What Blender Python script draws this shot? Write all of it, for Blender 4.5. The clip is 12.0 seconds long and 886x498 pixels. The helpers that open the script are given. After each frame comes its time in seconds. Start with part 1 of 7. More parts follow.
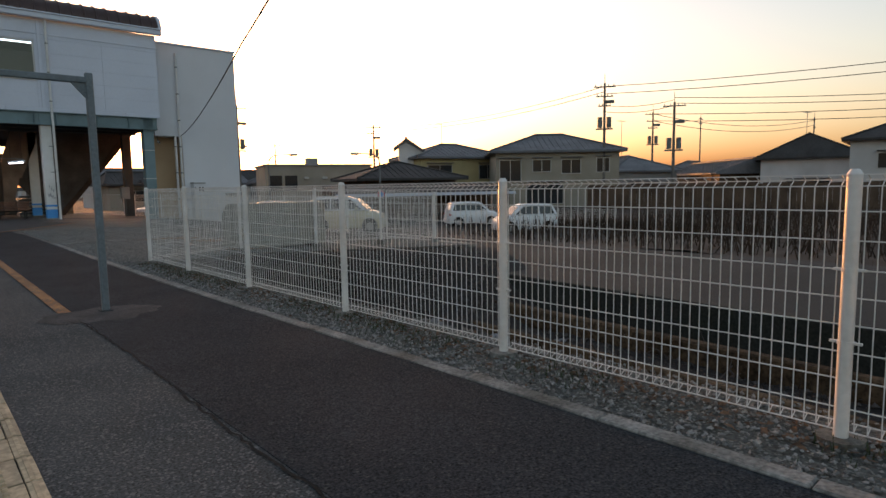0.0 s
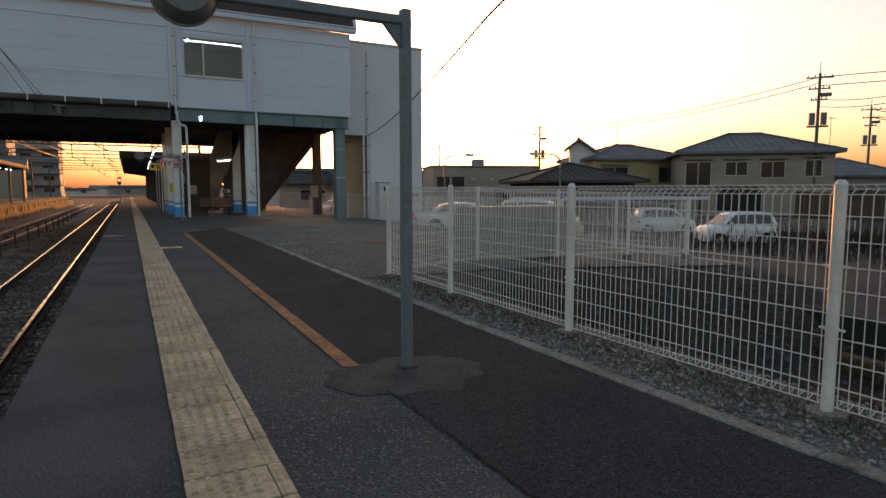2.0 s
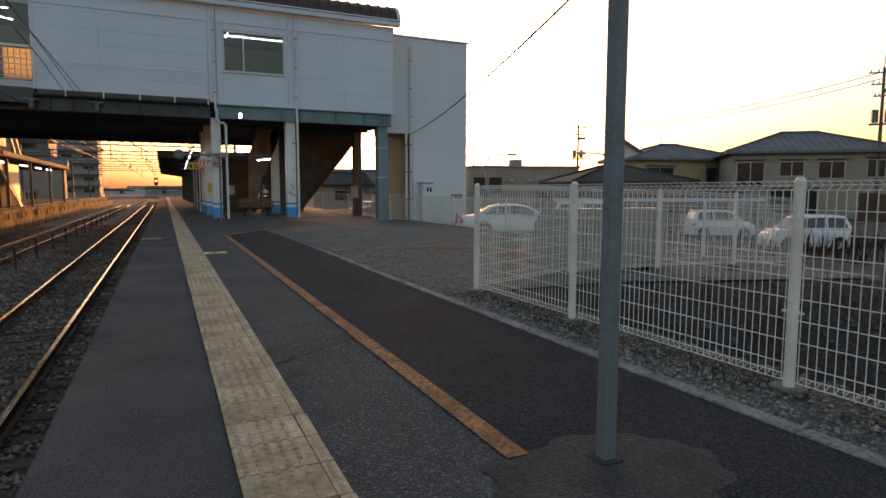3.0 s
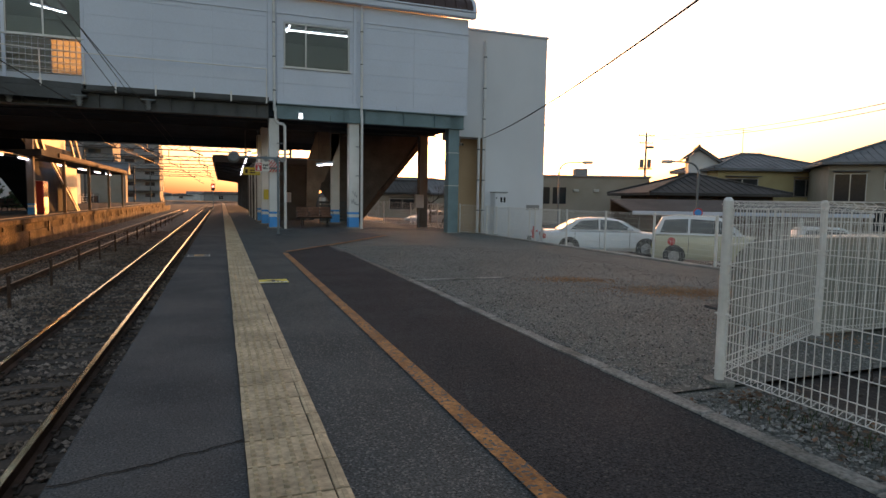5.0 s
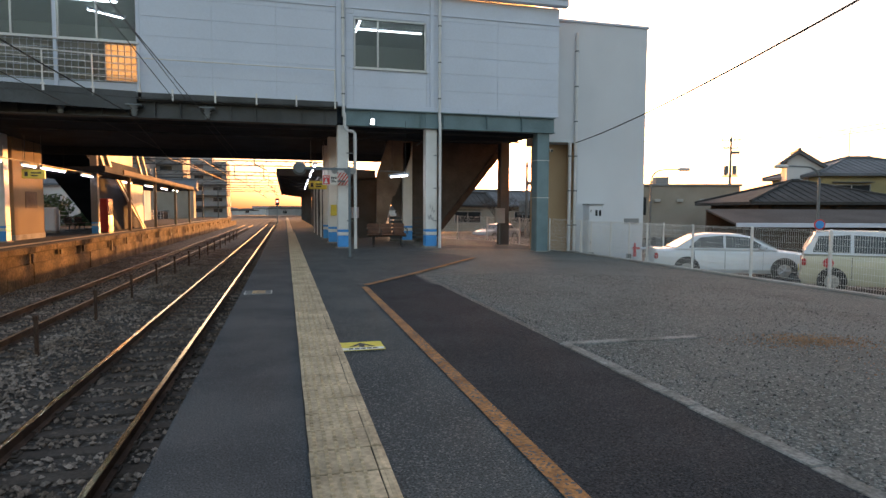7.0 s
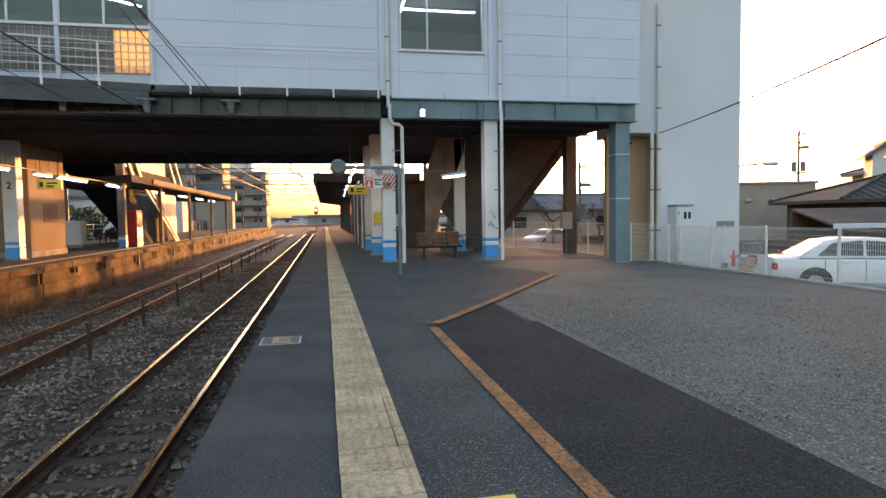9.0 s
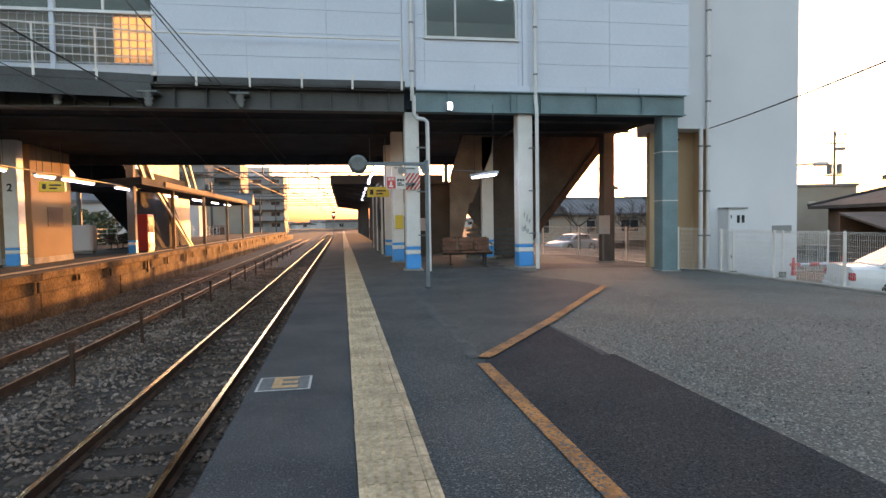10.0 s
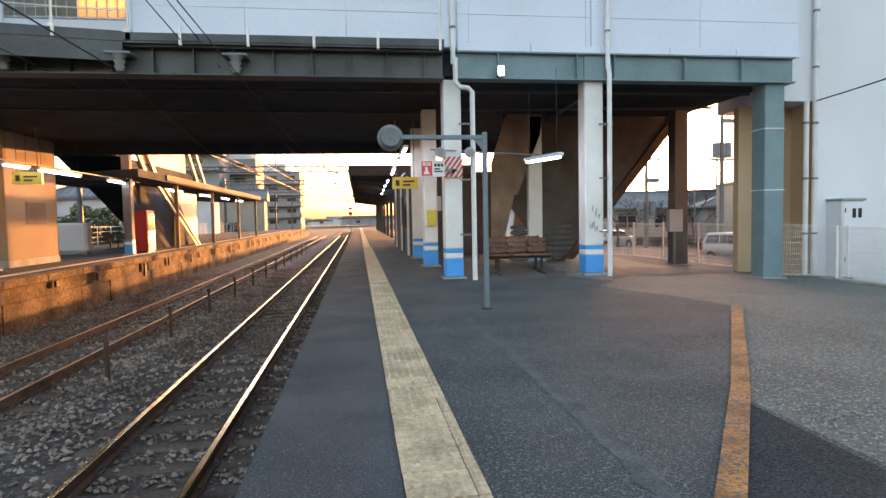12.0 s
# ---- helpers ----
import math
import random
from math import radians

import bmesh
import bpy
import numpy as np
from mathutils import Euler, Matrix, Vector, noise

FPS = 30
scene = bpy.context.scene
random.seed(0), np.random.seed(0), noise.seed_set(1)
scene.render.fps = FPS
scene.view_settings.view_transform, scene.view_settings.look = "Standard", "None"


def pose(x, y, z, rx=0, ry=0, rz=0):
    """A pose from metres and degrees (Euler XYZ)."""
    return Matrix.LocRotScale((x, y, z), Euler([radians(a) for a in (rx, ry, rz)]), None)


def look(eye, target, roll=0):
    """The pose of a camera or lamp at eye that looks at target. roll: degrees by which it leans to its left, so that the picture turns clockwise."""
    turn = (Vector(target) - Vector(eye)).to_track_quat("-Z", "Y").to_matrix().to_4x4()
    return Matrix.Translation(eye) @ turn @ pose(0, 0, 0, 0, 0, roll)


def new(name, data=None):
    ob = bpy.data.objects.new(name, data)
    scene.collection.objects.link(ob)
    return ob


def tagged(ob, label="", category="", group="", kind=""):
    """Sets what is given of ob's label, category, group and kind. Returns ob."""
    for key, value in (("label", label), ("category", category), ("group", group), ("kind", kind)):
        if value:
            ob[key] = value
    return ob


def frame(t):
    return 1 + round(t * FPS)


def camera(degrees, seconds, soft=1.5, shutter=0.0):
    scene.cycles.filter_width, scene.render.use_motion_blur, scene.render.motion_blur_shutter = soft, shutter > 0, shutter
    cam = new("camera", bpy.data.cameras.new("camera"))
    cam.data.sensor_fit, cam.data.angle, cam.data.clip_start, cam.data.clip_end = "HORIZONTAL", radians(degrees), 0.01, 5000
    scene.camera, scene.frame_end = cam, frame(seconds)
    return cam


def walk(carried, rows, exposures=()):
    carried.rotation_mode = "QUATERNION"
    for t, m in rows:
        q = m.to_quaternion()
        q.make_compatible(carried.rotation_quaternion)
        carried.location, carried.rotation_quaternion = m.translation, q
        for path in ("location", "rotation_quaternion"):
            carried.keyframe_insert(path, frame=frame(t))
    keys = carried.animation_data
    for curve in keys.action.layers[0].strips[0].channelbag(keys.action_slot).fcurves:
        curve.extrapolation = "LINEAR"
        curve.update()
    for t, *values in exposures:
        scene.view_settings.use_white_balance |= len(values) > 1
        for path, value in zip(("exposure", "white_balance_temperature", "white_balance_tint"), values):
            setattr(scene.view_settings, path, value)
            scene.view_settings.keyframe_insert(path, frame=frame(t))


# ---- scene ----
cam = camera(72.9, 12.0)
PATH = [
    (0, (0.283, 0.486, 1.180), (1.603, 1.973, 0.970), -0.9),
    (0.5, (0.245, 1.167, 1.191), (1.388, 2.796, 0.995), -0.7),
    (1, (0.196, 1.967, 1.176), (1.240, 3.662, 0.984), -0.3),
    (1.5, (0.124, 2.708, 1.172), (1.090, 4.448, 0.975), 0.0),
    (2, (0.076, 3.504, 1.176), (0.997, 5.268, 0.978), -0.0),
    (2.5, (0.030, 4.299, 1.154), (0.911, 6.083, 0.956), 0.0),
    (3, (-0.003, 5.105, 1.144), (0.833, 6.912, 0.950), 0.1),
    (5, (0.130, 8.145, 1.183), (0.821, 10.015, 1.017), 0.9),
    (5.5, (0.096, 8.866, 1.277), (0.726, 10.757, 1.119), 0.7),
    (6, (0.073, 9.612, 1.282), (0.648, 11.522, 1.131), 0.5),
    (6.5, (0.090, 10.418, 1.282), (0.625, 12.340, 1.143), 0.3),
    (7, (0.117, 11.205, 1.273), (0.624, 13.136, 1.144), 0.2),
    (8.8, (0.191, 14.064, 1.278), (0.600, 16.019, 1.171), -0.9),
    (9, (0.178, 14.364, 1.270), (0.563, 16.324, 1.162), -0.9),
    (9.5, (0.202, 15.166, 1.248), (0.553, 17.133, 1.148), -1.1),
    (10, (0.173, 15.971, 1.257), (0.503, 17.942, 1.165), -0.9),
    (10.5, (0.173, 16.751, 1.252), (0.485, 18.725, 1.161), -0.9),
    (11, (0.129, 17.547, 1.248), (0.417, 19.524, 1.152), -1.0),
    (11.5, (0.083, 18.323, 1.243), (0.359, 20.302, 1.143), -1.0),
    (12, (0.039, 19.165, 1.262), (0.316, 21.143, 1.158), -1.1),
]
walk(cam, [(t, look(eye, target, roll)) for t, eye, target, roll in PATH],
     exposures=[(0, 2.0, 6350, 20), (1, 1.85, 6450, 20), (2.4, 1.85, 6450, 20), (3, 2.02, 6400, 20), (6, 2.27, 6450, 19), (7, 2.68, 6300, 19), (9, 3.12, 6250, 19), (10.5, 3.25, 6300, 20), (11.5, 3.46, 6300, 20), (12, 3.7, 6300, 20)])

# ---- world and sun ----
SUN_AZ, SUN_EL = 22.0, 2.6
world = bpy.data.worlds.new("world")
scene.world = world
world.use_nodes = True
wn = world.node_tree.nodes
sky = wn.new("ShaderNodeTexSky")
sky.sky_type, sky.sun_disc = "NISHITA", False
sky.sun_elevation, sky.sun_rotation = radians(SUN_EL), radians(SUN_AZ)
sky.air_density, sky.dust_density, sky.ozone_density = 1.0, 3.2, 1.0
haze = wn.new("ShaderNodeHueSaturation")  # thin winter haze greys the sky a little
haze.inputs["Hue"].default_value, haze.inputs["Saturation"].default_value = 0.488, 0.9
world.node_tree.links.new(sky.outputs[0], haze.inputs["Color"])
world.node_tree.links.new(haze.outputs[0], wn["Background"].inputs[0])
wn["Background"].inputs[1].default_value = 0.15
sun = new("sun", bpy.data.lights.new("sun", "SUN"))
sun.data.energy, sun.data.angle, sun.data.color = 1.3, radians(0.6), (1.0, 0.4, 0.085)
sun_to = Vector((math.sin(radians(SUN_AZ)) * math.cos(radians(SUN_EL)), math.cos(radians(SUN_AZ)) * math.cos(radians(SUN_EL)), math.sin(radians(SUN_EL))))
sun.matrix_world = look((30, 80, 40), Vector((30, 80, 40)) - sun_to)

# ---- materials ----
def material(name, base, rough=0.7, metal=0.0, fine=40.0, coarse=2.5, vary=0.25, bump=0.15, tint=None, island=0.0, specks=None, coat=0.0, wave=None):
    """A procedural surface: a base colour with grain at two scales, worn or stained towards tint, with a fine relief."""
    m = bpy.data.materials.new(name)
    m.use_nodes = True
    nt = m.node_tree
    n, l = nt.nodes, nt.links
    b = n["Principled BSDF"]
    b.inputs["Roughness"].default_value, b.inputs["Metallic"].default_value = rough, metal
    b.inputs["Coat Weight"].default_value = coat
    pos = n.new("ShaderNodeNewGeometry")
    def grain(scale, detail=4.0):
        t = n.new("ShaderNodeTexNoise")
        t.inputs["Scale"].default_value, t.inputs["Detail"].default_value = scale, detail
        l.new(pos.outputs["Position"], t.inputs["Vector"])
        return t
    f, c = grain(fine, 3.0), grain(coarse, 5.0)
    lo = [x * (1 - vary) for x in base]
    hi = [min(1.0, x * (1 + vary)) for x in base]
    def mix(fac, a, bb, kind="MIX"):
        x = n.new("ShaderNodeMix")
        x.data_type, x.blend_type = "RGBA", kind
        for sock, v in ((x.inputs[0], fac), (x.inputs[6], a), (x.inputs[7], bb)):
            if isinstance(v, (int, float)):
                sock.default_value = v
            elif isinstance(v, (list, tuple)):
                sock.default_value = (*v[:3], 1)
            else:
                l.new(v, sock)
        return x.outputs[2]
    def ramp(v, p0, p1):
        r = n.new("ShaderNodeMapRange")
        r.inputs[1].default_value, r.inputs[2].default_value = p0, p1
        l.new(v, r.inputs[0])
        return r.outputs[0]
    col = mix(ramp(f.outputs[0], 0.3, 0.7), lo, hi)
    col = mix(ramp(c.outputs[0], 0.35, 0.68), col, mix(1.0, col, tint if tint else [1 - vary * 0.8] * 3, "MULTIPLY"))
    if specks:
        colour, scale, share = specks
        v = n.new("ShaderNodeTexVoronoi")
        v.inputs["Scale"].default_value = scale
        l.new(pos.outputs["Position"], v.inputs["Vector"])
        s = n.new("ShaderNodeSeparateColor")
        l.new(v.outputs["Color"], s.inputs[0])
        col = mix(ramp(s.outputs[0], 1 - share, 1 - share + 0.08), col, colour)
    if island:
        g = n.new("ShaderNodeNewGeometry")
        o = n.new("ShaderNodeObjectInfo")
        add = n.new("ShaderNodeMath")
        add.operation = "ADD"
        l.new(g.outputs["Random Per Island"], add.inputs[0])
        l.new(o.outputs["Random"], add.inputs[1])
        fr = n.new("ShaderNodeMath")
        fr.operation = "FRACT"
        l.new(add.outputs[0], fr.inputs[0])
        col = mix(fr.outputs[0], mix(1.0, col, [1 - island] * 3, "MULTIPLY"), mix(1.0, col, [1 + island] * 3, "MULTIPLY"))
    l.new(col, b.inputs["Base Color"])
    r2 = n.new("ShaderNodeMapRange")
    r2.inputs[3].default_value, r2.inputs[4].default_value = max(0.02, rough - 0.12), min(1.0, rough + 0.12)
    l.new(c.outputs[0], r2.inputs[0])
    l.new(r2.outputs[0], b.inputs["Roughness"])
    if bump:
        bm_ = n.new("ShaderNodeBump")
        bm_.inputs["Strength"].default_value, bm_.inputs["Distance"].default_value = bump, 0.01
        l.new(f.outputs[0], bm_.inputs["Height"])
        l.new(bm_.outputs[0], b.inputs["Normal"])
    return m

def glow(name, colour, strength):
    m = bpy.data.materials.new(name)
    m.use_nodes = True
    b = m.node_tree.nodes["Principled BSDF"]
    b.inputs["Base Color"].default_value = (*colour, 1)
    b.inputs["Emission Color"].default_value = (*colour, 1)
    b.inputs["Emission Strength"].default_value = strength
    return m

def glass(name, colour=(0.85, 0.92, 0.9), clear=0.75, rough=0.03):
    m = bpy.data.materials.new(name)
    m.use_nodes = True
    nt = m.node_tree
    n, l = nt.nodes, nt.links
    n.remove(n["Principled BSDF"])
    out = n["Material Output"]
    t, g, x, fr = n.new("ShaderNodeBsdfTransparent"), n.new("ShaderNodeBsdfGlossy"), n.new("ShaderNodeMixShader"), n.new("ShaderNodeFresnel")
    t.inputs[0].default_value = (*[c * clear for c in colour], 1)
    g.inputs["Roughness"].default_value = rough
    fr.inputs[0].default_value = 1.5
    l.new(fr.outputs[0], x.inputs[0]); l.new(t.outputs[0], x.inputs[1]); l.new(g.outputs[0], x.inputs[2])
    l.new(x.outputs[0], out.inputs[0])
    return m

ASPHALT_NEW = material("asphalt_new", (0.03, 0.036, 0.042), 0.88, 0, 90, 1.2, 0.8, 1.0, (0.8, 0.8, 0.8), specks=((0.07, 0.075, 0.078), 95, 0.08))
ASPHALT_SMOOTH = material("asphalt_smooth", (0.065, 0.07, 0.074), 0.85, 0, 100, 1.3, 0.65, 0.8, (0.62, 0.64, 0.67), specks=((0.1, 0.107, 0.11), 100, 0.09))
ASPHALT_WORN = material("asphalt_worn_pale", (0.083, 0.092, 0.095), 0.9, 0, 60, 5, 0.4, 0.6, (0.62, 0.64, 0.66))
CRACK = material("crack_dirt", (0.012, 0.012, 0.012), 1.0, 0, 60, 5, 0.3, 0.3)
ASPHALT_OLD = material("asphalt_old", (0.061, 0.0705, 0.073), 0.86, 0, 80, 0.9, 0.75, 1.0, (0.64, 0.66, 0.68), specks=((0.135, 0.143, 0.144), 95, 0.15))
ASPHALT_ROAD = material("asphalt_road", (0.03, 0.029, 0.028), 0.85, 0, 60, 0.6, 0.3, 0.3, (0.8, 0.8, 0.8))
PATCH = material("concrete_patch", (0.045, 0.048, 0.05), 0.95, 0, 70, 4, 0.6, 0.9, (0.6, 0.6, 0.6))
CONCRETE = material("concrete", (0.3, 0.29, 0.27), 0.88, 0, 30, 1.5, 0.2, 0.3, (0.6, 0.58, 0.55))
CONCRETE_OLD = material("concrete_stained", (0.125, 0.079, 0.044), 0.97, 0, 14, 1.1, 0.6, 0.8, (0.3, 0.26, 0.22))
KERB = material("kerb_concrete", (0.24, 0.237, 0.22), 0.92, 0, 45, 2.6, 0.4, 0.6, (0.42, 0.4, 0.37))
# mossy stains, over a base darkened to stand in for the wall's shade
WALL_DARK = material("shade_darkened_stained_concrete", (0.03, 0.029, 0.024), 0.95, 0, 25, 0.8, 0.5, 0.6, (0.5, 0.52, 0.42))
DECK_DARK = material("worn_dark_deck", (0.03, 0.031, 0.031), 0.92, 0, 60, 0.7, 0.6, 0.8, (0.6, 0.58, 0.56))
GRAVEL = material("gravel_bed", (0.1, 0.103, 0.094), 0.95, 0, 55, 0.7, 0.5, 0.9, (0.75, 0.72, 0.68), specks=((0.22, 0.22, 0.195), 70, 0.18))
STONE = material("gravel_stone", (0.215, 0.207, 0.195), 0.9, 0, 60, 6, 0.2, 0.3, island=0.6)
BALLAST_BED = material("ballast_bed", (0.055, 0.042, 0.033), 0.95, 0, 40, 1.0, 0.5, 0.9, (0.6, 0.55, 0.5), specks=((0.11, 0.1, 0.09), 30, 0.2))
BALLAST = material("ballast_stone", (0.245, 0.19, 0.155), 0.9, 0, 50, 1.0, 0.25, 0.3, (0.5, 0.42, 0.34), island=0.5)
# pit earth and stone: base colours darkened in place of the pit's shade
SHADED_PIT_EARTH = material("shaded_pit_earth", (0.02, 0.0145, 0.0125), 0.97, 0, 22, 1.3, 0.6, 1.0, (0.5, 0.45, 0.42), specks=((0.06, 0.045, 0.036), 26, 0.1))
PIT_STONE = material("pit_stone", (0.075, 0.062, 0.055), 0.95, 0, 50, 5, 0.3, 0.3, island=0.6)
EARTH = material("earth", (0.055, 0.042, 0.034), 0.95, 0, 18, 0.35, 0.5, 0.8, (0.55, 0.5, 0.45))
WEED = material("dry_weeds", (0.05, 0.031, 0.019), 0.95, 0, 20, 0.8, 0.4, 0.4, (0.6, 0.55, 0.5), island=0.4)
RUST = material("rusty_steel", (0.075, 0.038, 0.021), 0.75, 0.2, 60, 3, 0.35, 0.4, (0.5, 0.45, 0.42))
RUST_STAIN = material("rust_stained_gravel", (0.36, 0.2, 0.1), 0.95, 0, 40, 2, 0.4, 0.7, (0.6, 0.55, 0.5))
RAIL_TOP = material("polished_rail", (0.85, 0.72, 0.47), 0.2, 1.0, 30, 3, 0.1, 0.02)
RAIL_DULL = material("dull_rail", (0.32, 0.2, 0.12), 0.42, 0.8, 30, 3, 0.2, 0.05)
SLEEPER = material("sleeper_timber", (0.07, 0.052, 0.04), 0.9, 0, 25, 2, 0.4, 0.6, (0.6, 0.55, 0.5), island=0.3)
TACTILE = material("tactile_tile", (0.51, 0.39, 0.248), 0.75, 0, 35, 3.1, 0.26, 0.4, (0.66, 0.65, 0.64), island=0.13)
TACTILE_GAP = material("tactile_bed", (0.022, 0.02, 0.018), 0.9, 0, 40, 3, 0.3, 0.3)
ORANGE = material("worn_orange_paint", (0.36, 0.155, 0.038), 0.8, 0, 45, 4, 0.4, 0.5, (0.5, 0.47, 0.43), specks=((0.07, 0.068, 0.066), 60, 0.24))
YELLOW = material("yellow_film", (0.75, 0.6, 0.05), 0.5, 0, 30, 4, 0.1, 0.05)
WHITE_FILM = material("white_film", (0.7, 0.7, 0.66), 0.5, 0, 30, 4, 0.1, 0.05)
BLACK = material("black_print", (0.02, 0.02, 0.02), 0.6, 0, 30, 4, 0.1, 0.0)
FENCE_W = material("white_coated_steel", (0.74, 0.72, 0.7), 0.45, 0, 30, 3, 0.06, 0.03, (0.85, 0.84, 0.82))
POLE_GREY = material("grey_painted_steel", (0.17, 0.19, 0.2), 0.6, 0.1, 40, 3, 0.15, 0.1, (0.75, 0.73, 0.7))
POLE_BLUE = material("blue_grey_painted_steel", (0.15, 0.19, 0.22), 0.55, 0.1, 40, 3, 0.15, 0.1, (0.75, 0.74, 0.72))
TEAL = material("teal_painted_steel", (0.16, 0.24, 0.27), 0.55, 0.1, 30, 1.2, 0.12, 0.08, (0.75, 0.75, 0.74))
GIRDER = material("dark_grey_girder", (0.075, 0.08, 0.085), 0.6, 0.2, 30, 1.4, 0.2, 0.1, (0.7, 0.68, 0.65))
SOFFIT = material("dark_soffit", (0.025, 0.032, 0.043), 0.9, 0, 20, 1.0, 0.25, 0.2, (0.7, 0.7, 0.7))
PANEL = material("white_wall_panel", (0.61, 0.655, 0.755), 0.55, 0, 20, 0.5, 0.03, 0.03, (0.93, 0.93, 0.93))
PANEL_SEAM = material("panel_seam", (0.54, 0.58, 0.65), 0.7, 0, 20, 0.8, 0.05, 0.03)
TOWER_W = material("white_render_wall", (0.65, 0.67, 0.71), 0.8, 0, 60, 0.4, 0.03, 0.12, (0.9, 0.9, 0.9))
CREAM_W = material("cream_render_wall", (0.215, 0.155, 0.092), 0.9, 0, 50, 0.6, 0.08, 0.1, (0.88, 0.86, 0.84))
COLUMN_W = material("white_painted_column", (0.7, 0.7, 0.69), 0.55, 0, 30, 1.5, 0.05, 0.05, (0.85, 0.84, 0.82))
BLUE = material("blue_paint", (0.05, 0.3, 0.72), 0.5, 0, 30, 2, 0.06, 0.04, (0.85, 0.85, 0.85))
PIPE_W = material("white_pipe", (0.66, 0.66, 0.66), 0.5, 0, 30, 2, 0.05, 0.03, (0.85, 0.84, 0.83))
ROOF_BROWN = material("brown_metal_roof", (0.075, 0.045, 0.04), 0.5, 0.3, 30, 1, 0.2, 0.1)
TILE_GREY = material("grey_roof_tile", (0.16, 0.165, 0.175), 0.7, 0, 12, 0.6, 0.3, 0.4, (0.75, 0.75, 0.75))
TILE_DARK = material("dark_roof_tile", (0.06, 0.058, 0.057), 0.85, 0, 12, 0.6, 0.3, 0.4, (0.75, 0.75, 0.75))
for dull in (ASPHALT_NEW, ASPHALT_SMOOTH, ASPHALT_WORN, CRACK, ASPHALT_OLD, CONCRETE_OLD, ASPHALT_ROAD, DECK_DARK, TILE_DARK, TILE_GREY):
    dull.node_tree.nodes["Principled BSDF"].inputs["Specular IOR Level"].default_value = 0.25
WALL_BEIGE = material("beige_render", (0.33, 0.3, 0.25), 0.85, 0, 30, 0.4, 0.08, 0.1, (0.8, 0.78, 0.75))
WALL_YELLOW = material("yellow_render", (0.45, 0.38, 0.2), 0.85, 0, 30, 0.4, 0.08, 0.1, (0.8, 0.78, 0.75))
WALL_WHITE = material("white_plaster", (0.6, 0.6, 0.6), 0.85, 0, 30, 0.4, 0.06, 0.1, (0.8, 0.79, 0.78))
WALL_GREY = material("grey_cladding", (0.26, 0.26, 0.26), 0.8, 0, 30, 0.4, 0.1, 0.1, (0.8, 0.8, 0.8))
RECESS_CREAM = material("cream_recess_render", (0.48, 0.35, 0.22), 0.8, 0, 50, 0.6, 0.06, 0.1, (0.88, 0.86, 0.84))
STAIR_BROWN = material("dark_brown_panel", (0.085, 0.066, 0.055), 0.8, 0, 30, 1.2, 0.25, 0.1, (0.6, 0.57, 0.55))
ASPHALT_NEW.node_tree.nodes["Principled BSDF"].inputs["Specular IOR Level"].default_value = 0.12
BROWN_PANEL = material("brown_painted_panel", (0.24, 0.17, 0.125), 0.75, 0, 30, 1.2, 0.2, 0.1, (0.6, 0.57, 0.55))
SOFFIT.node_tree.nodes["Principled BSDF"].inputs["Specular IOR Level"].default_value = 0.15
TIMBER = material("weathered_boards", (0.11, 0.07, 0.045), 0.85, 0, 25, 1, 0.35, 0.4, (0.6, 0.57, 0.55))
DARK_GLASS = material("dark_window_glass", (0.03, 0.035, 0.04), 0.08, 0, 10, 0.7, 0.2, 0.0)
GLASS = glass("window_glass")
GLASS_BLOCK = glass("glass_block", (0.75, 0.8, 0.72), 0.45, 0.25)
gbn, gbl = GLASS_BLOCK.node_tree.nodes, GLASS_BLOCK.node_tree.links
milky = gbn.new("ShaderNodeBsdfTranslucent")  # ribbed glass scatters the light that passes
milky.inputs[0].default_value = (0.8, 0.8, 0.72, 1)
both = gbn.new("ShaderNodeMixShader")
both.inputs[0].default_value = 0.4
gbl.new(gbn["Mix Shader"].outputs[0], both.inputs[1]); gbl.new(milky.outputs[0], both.inputs[2])
gbl.new(both.outputs[0], gbn["Material Output"].inputs[0])
ALU = material("aluminium_frame", (0.45, 0.45, 0.45), 0.4, 0.8, 30, 2, 0.1, 0.02)
INNER = material("interior_wall", (0.32, 0.36, 0.33), 0.8, 0, 20, 0.6, 0.06, 0.05)
TUBE = glow("fluorescent_tube", (0.93, 0.98, 1.0), 3.0)
SIGN_YELLOW = material("yellow_sign", (0.6, 0.48, 0.05), 0.5, 0, 20, 2, 0.08, 0.0)
SIGN_RED = material("red_sign", (0.6, 0.05, 0.05), 0.5, 0, 20, 2, 0.06, 0.0)
WOOD = material("bench_slats", (0.17, 0.08, 0.047), 0.6, 0, 25, 3, 0.3, 0.25, (0.6, 0.57, 0.55), island=0.25)
BLACK_STEEL = material("black_steel", (0.025, 0.025, 0.027), 0.5, 0.4, 30, 3, 0.2, 0.05)
CABLE = material("black_cable", (0.03, 0.03, 0.03), 0.6, 0, 30, 3, 0.2, 0.0)
POLE_CONC = material("pole_concrete", (0.16, 0.15, 0.14), 0.85, 0, 25, 1, 0.15, 0.1, (0.8, 0.8, 0.8))
CAR_WHITE = material("white_car_paint", (0.75, 0.77, 0.8), 0.3, 0, 10, 0.8, 0.02, 0.0, (0.95, 0.95, 0.95), coat=0.6)
CAR_CREAM = material("cream_car_paint", (0.6, 0.56, 0.4), 0.35, 0, 10, 0.8, 0.02, 0.0, (0.95, 0.95, 0.95), coat=0.5)
CAR_SILVER = material("silver_car_paint", (0.4, 0.4, 0.42), 0.35, 0.5, 10, 0.8, 0.03, 0.0, (0.95, 0.95, 0.95), coat=0.5)
TYRE = material("tyre_rubber", (0.02, 0.02, 0.02), 0.85, 0, 40, 5, 0.2, 0.1)
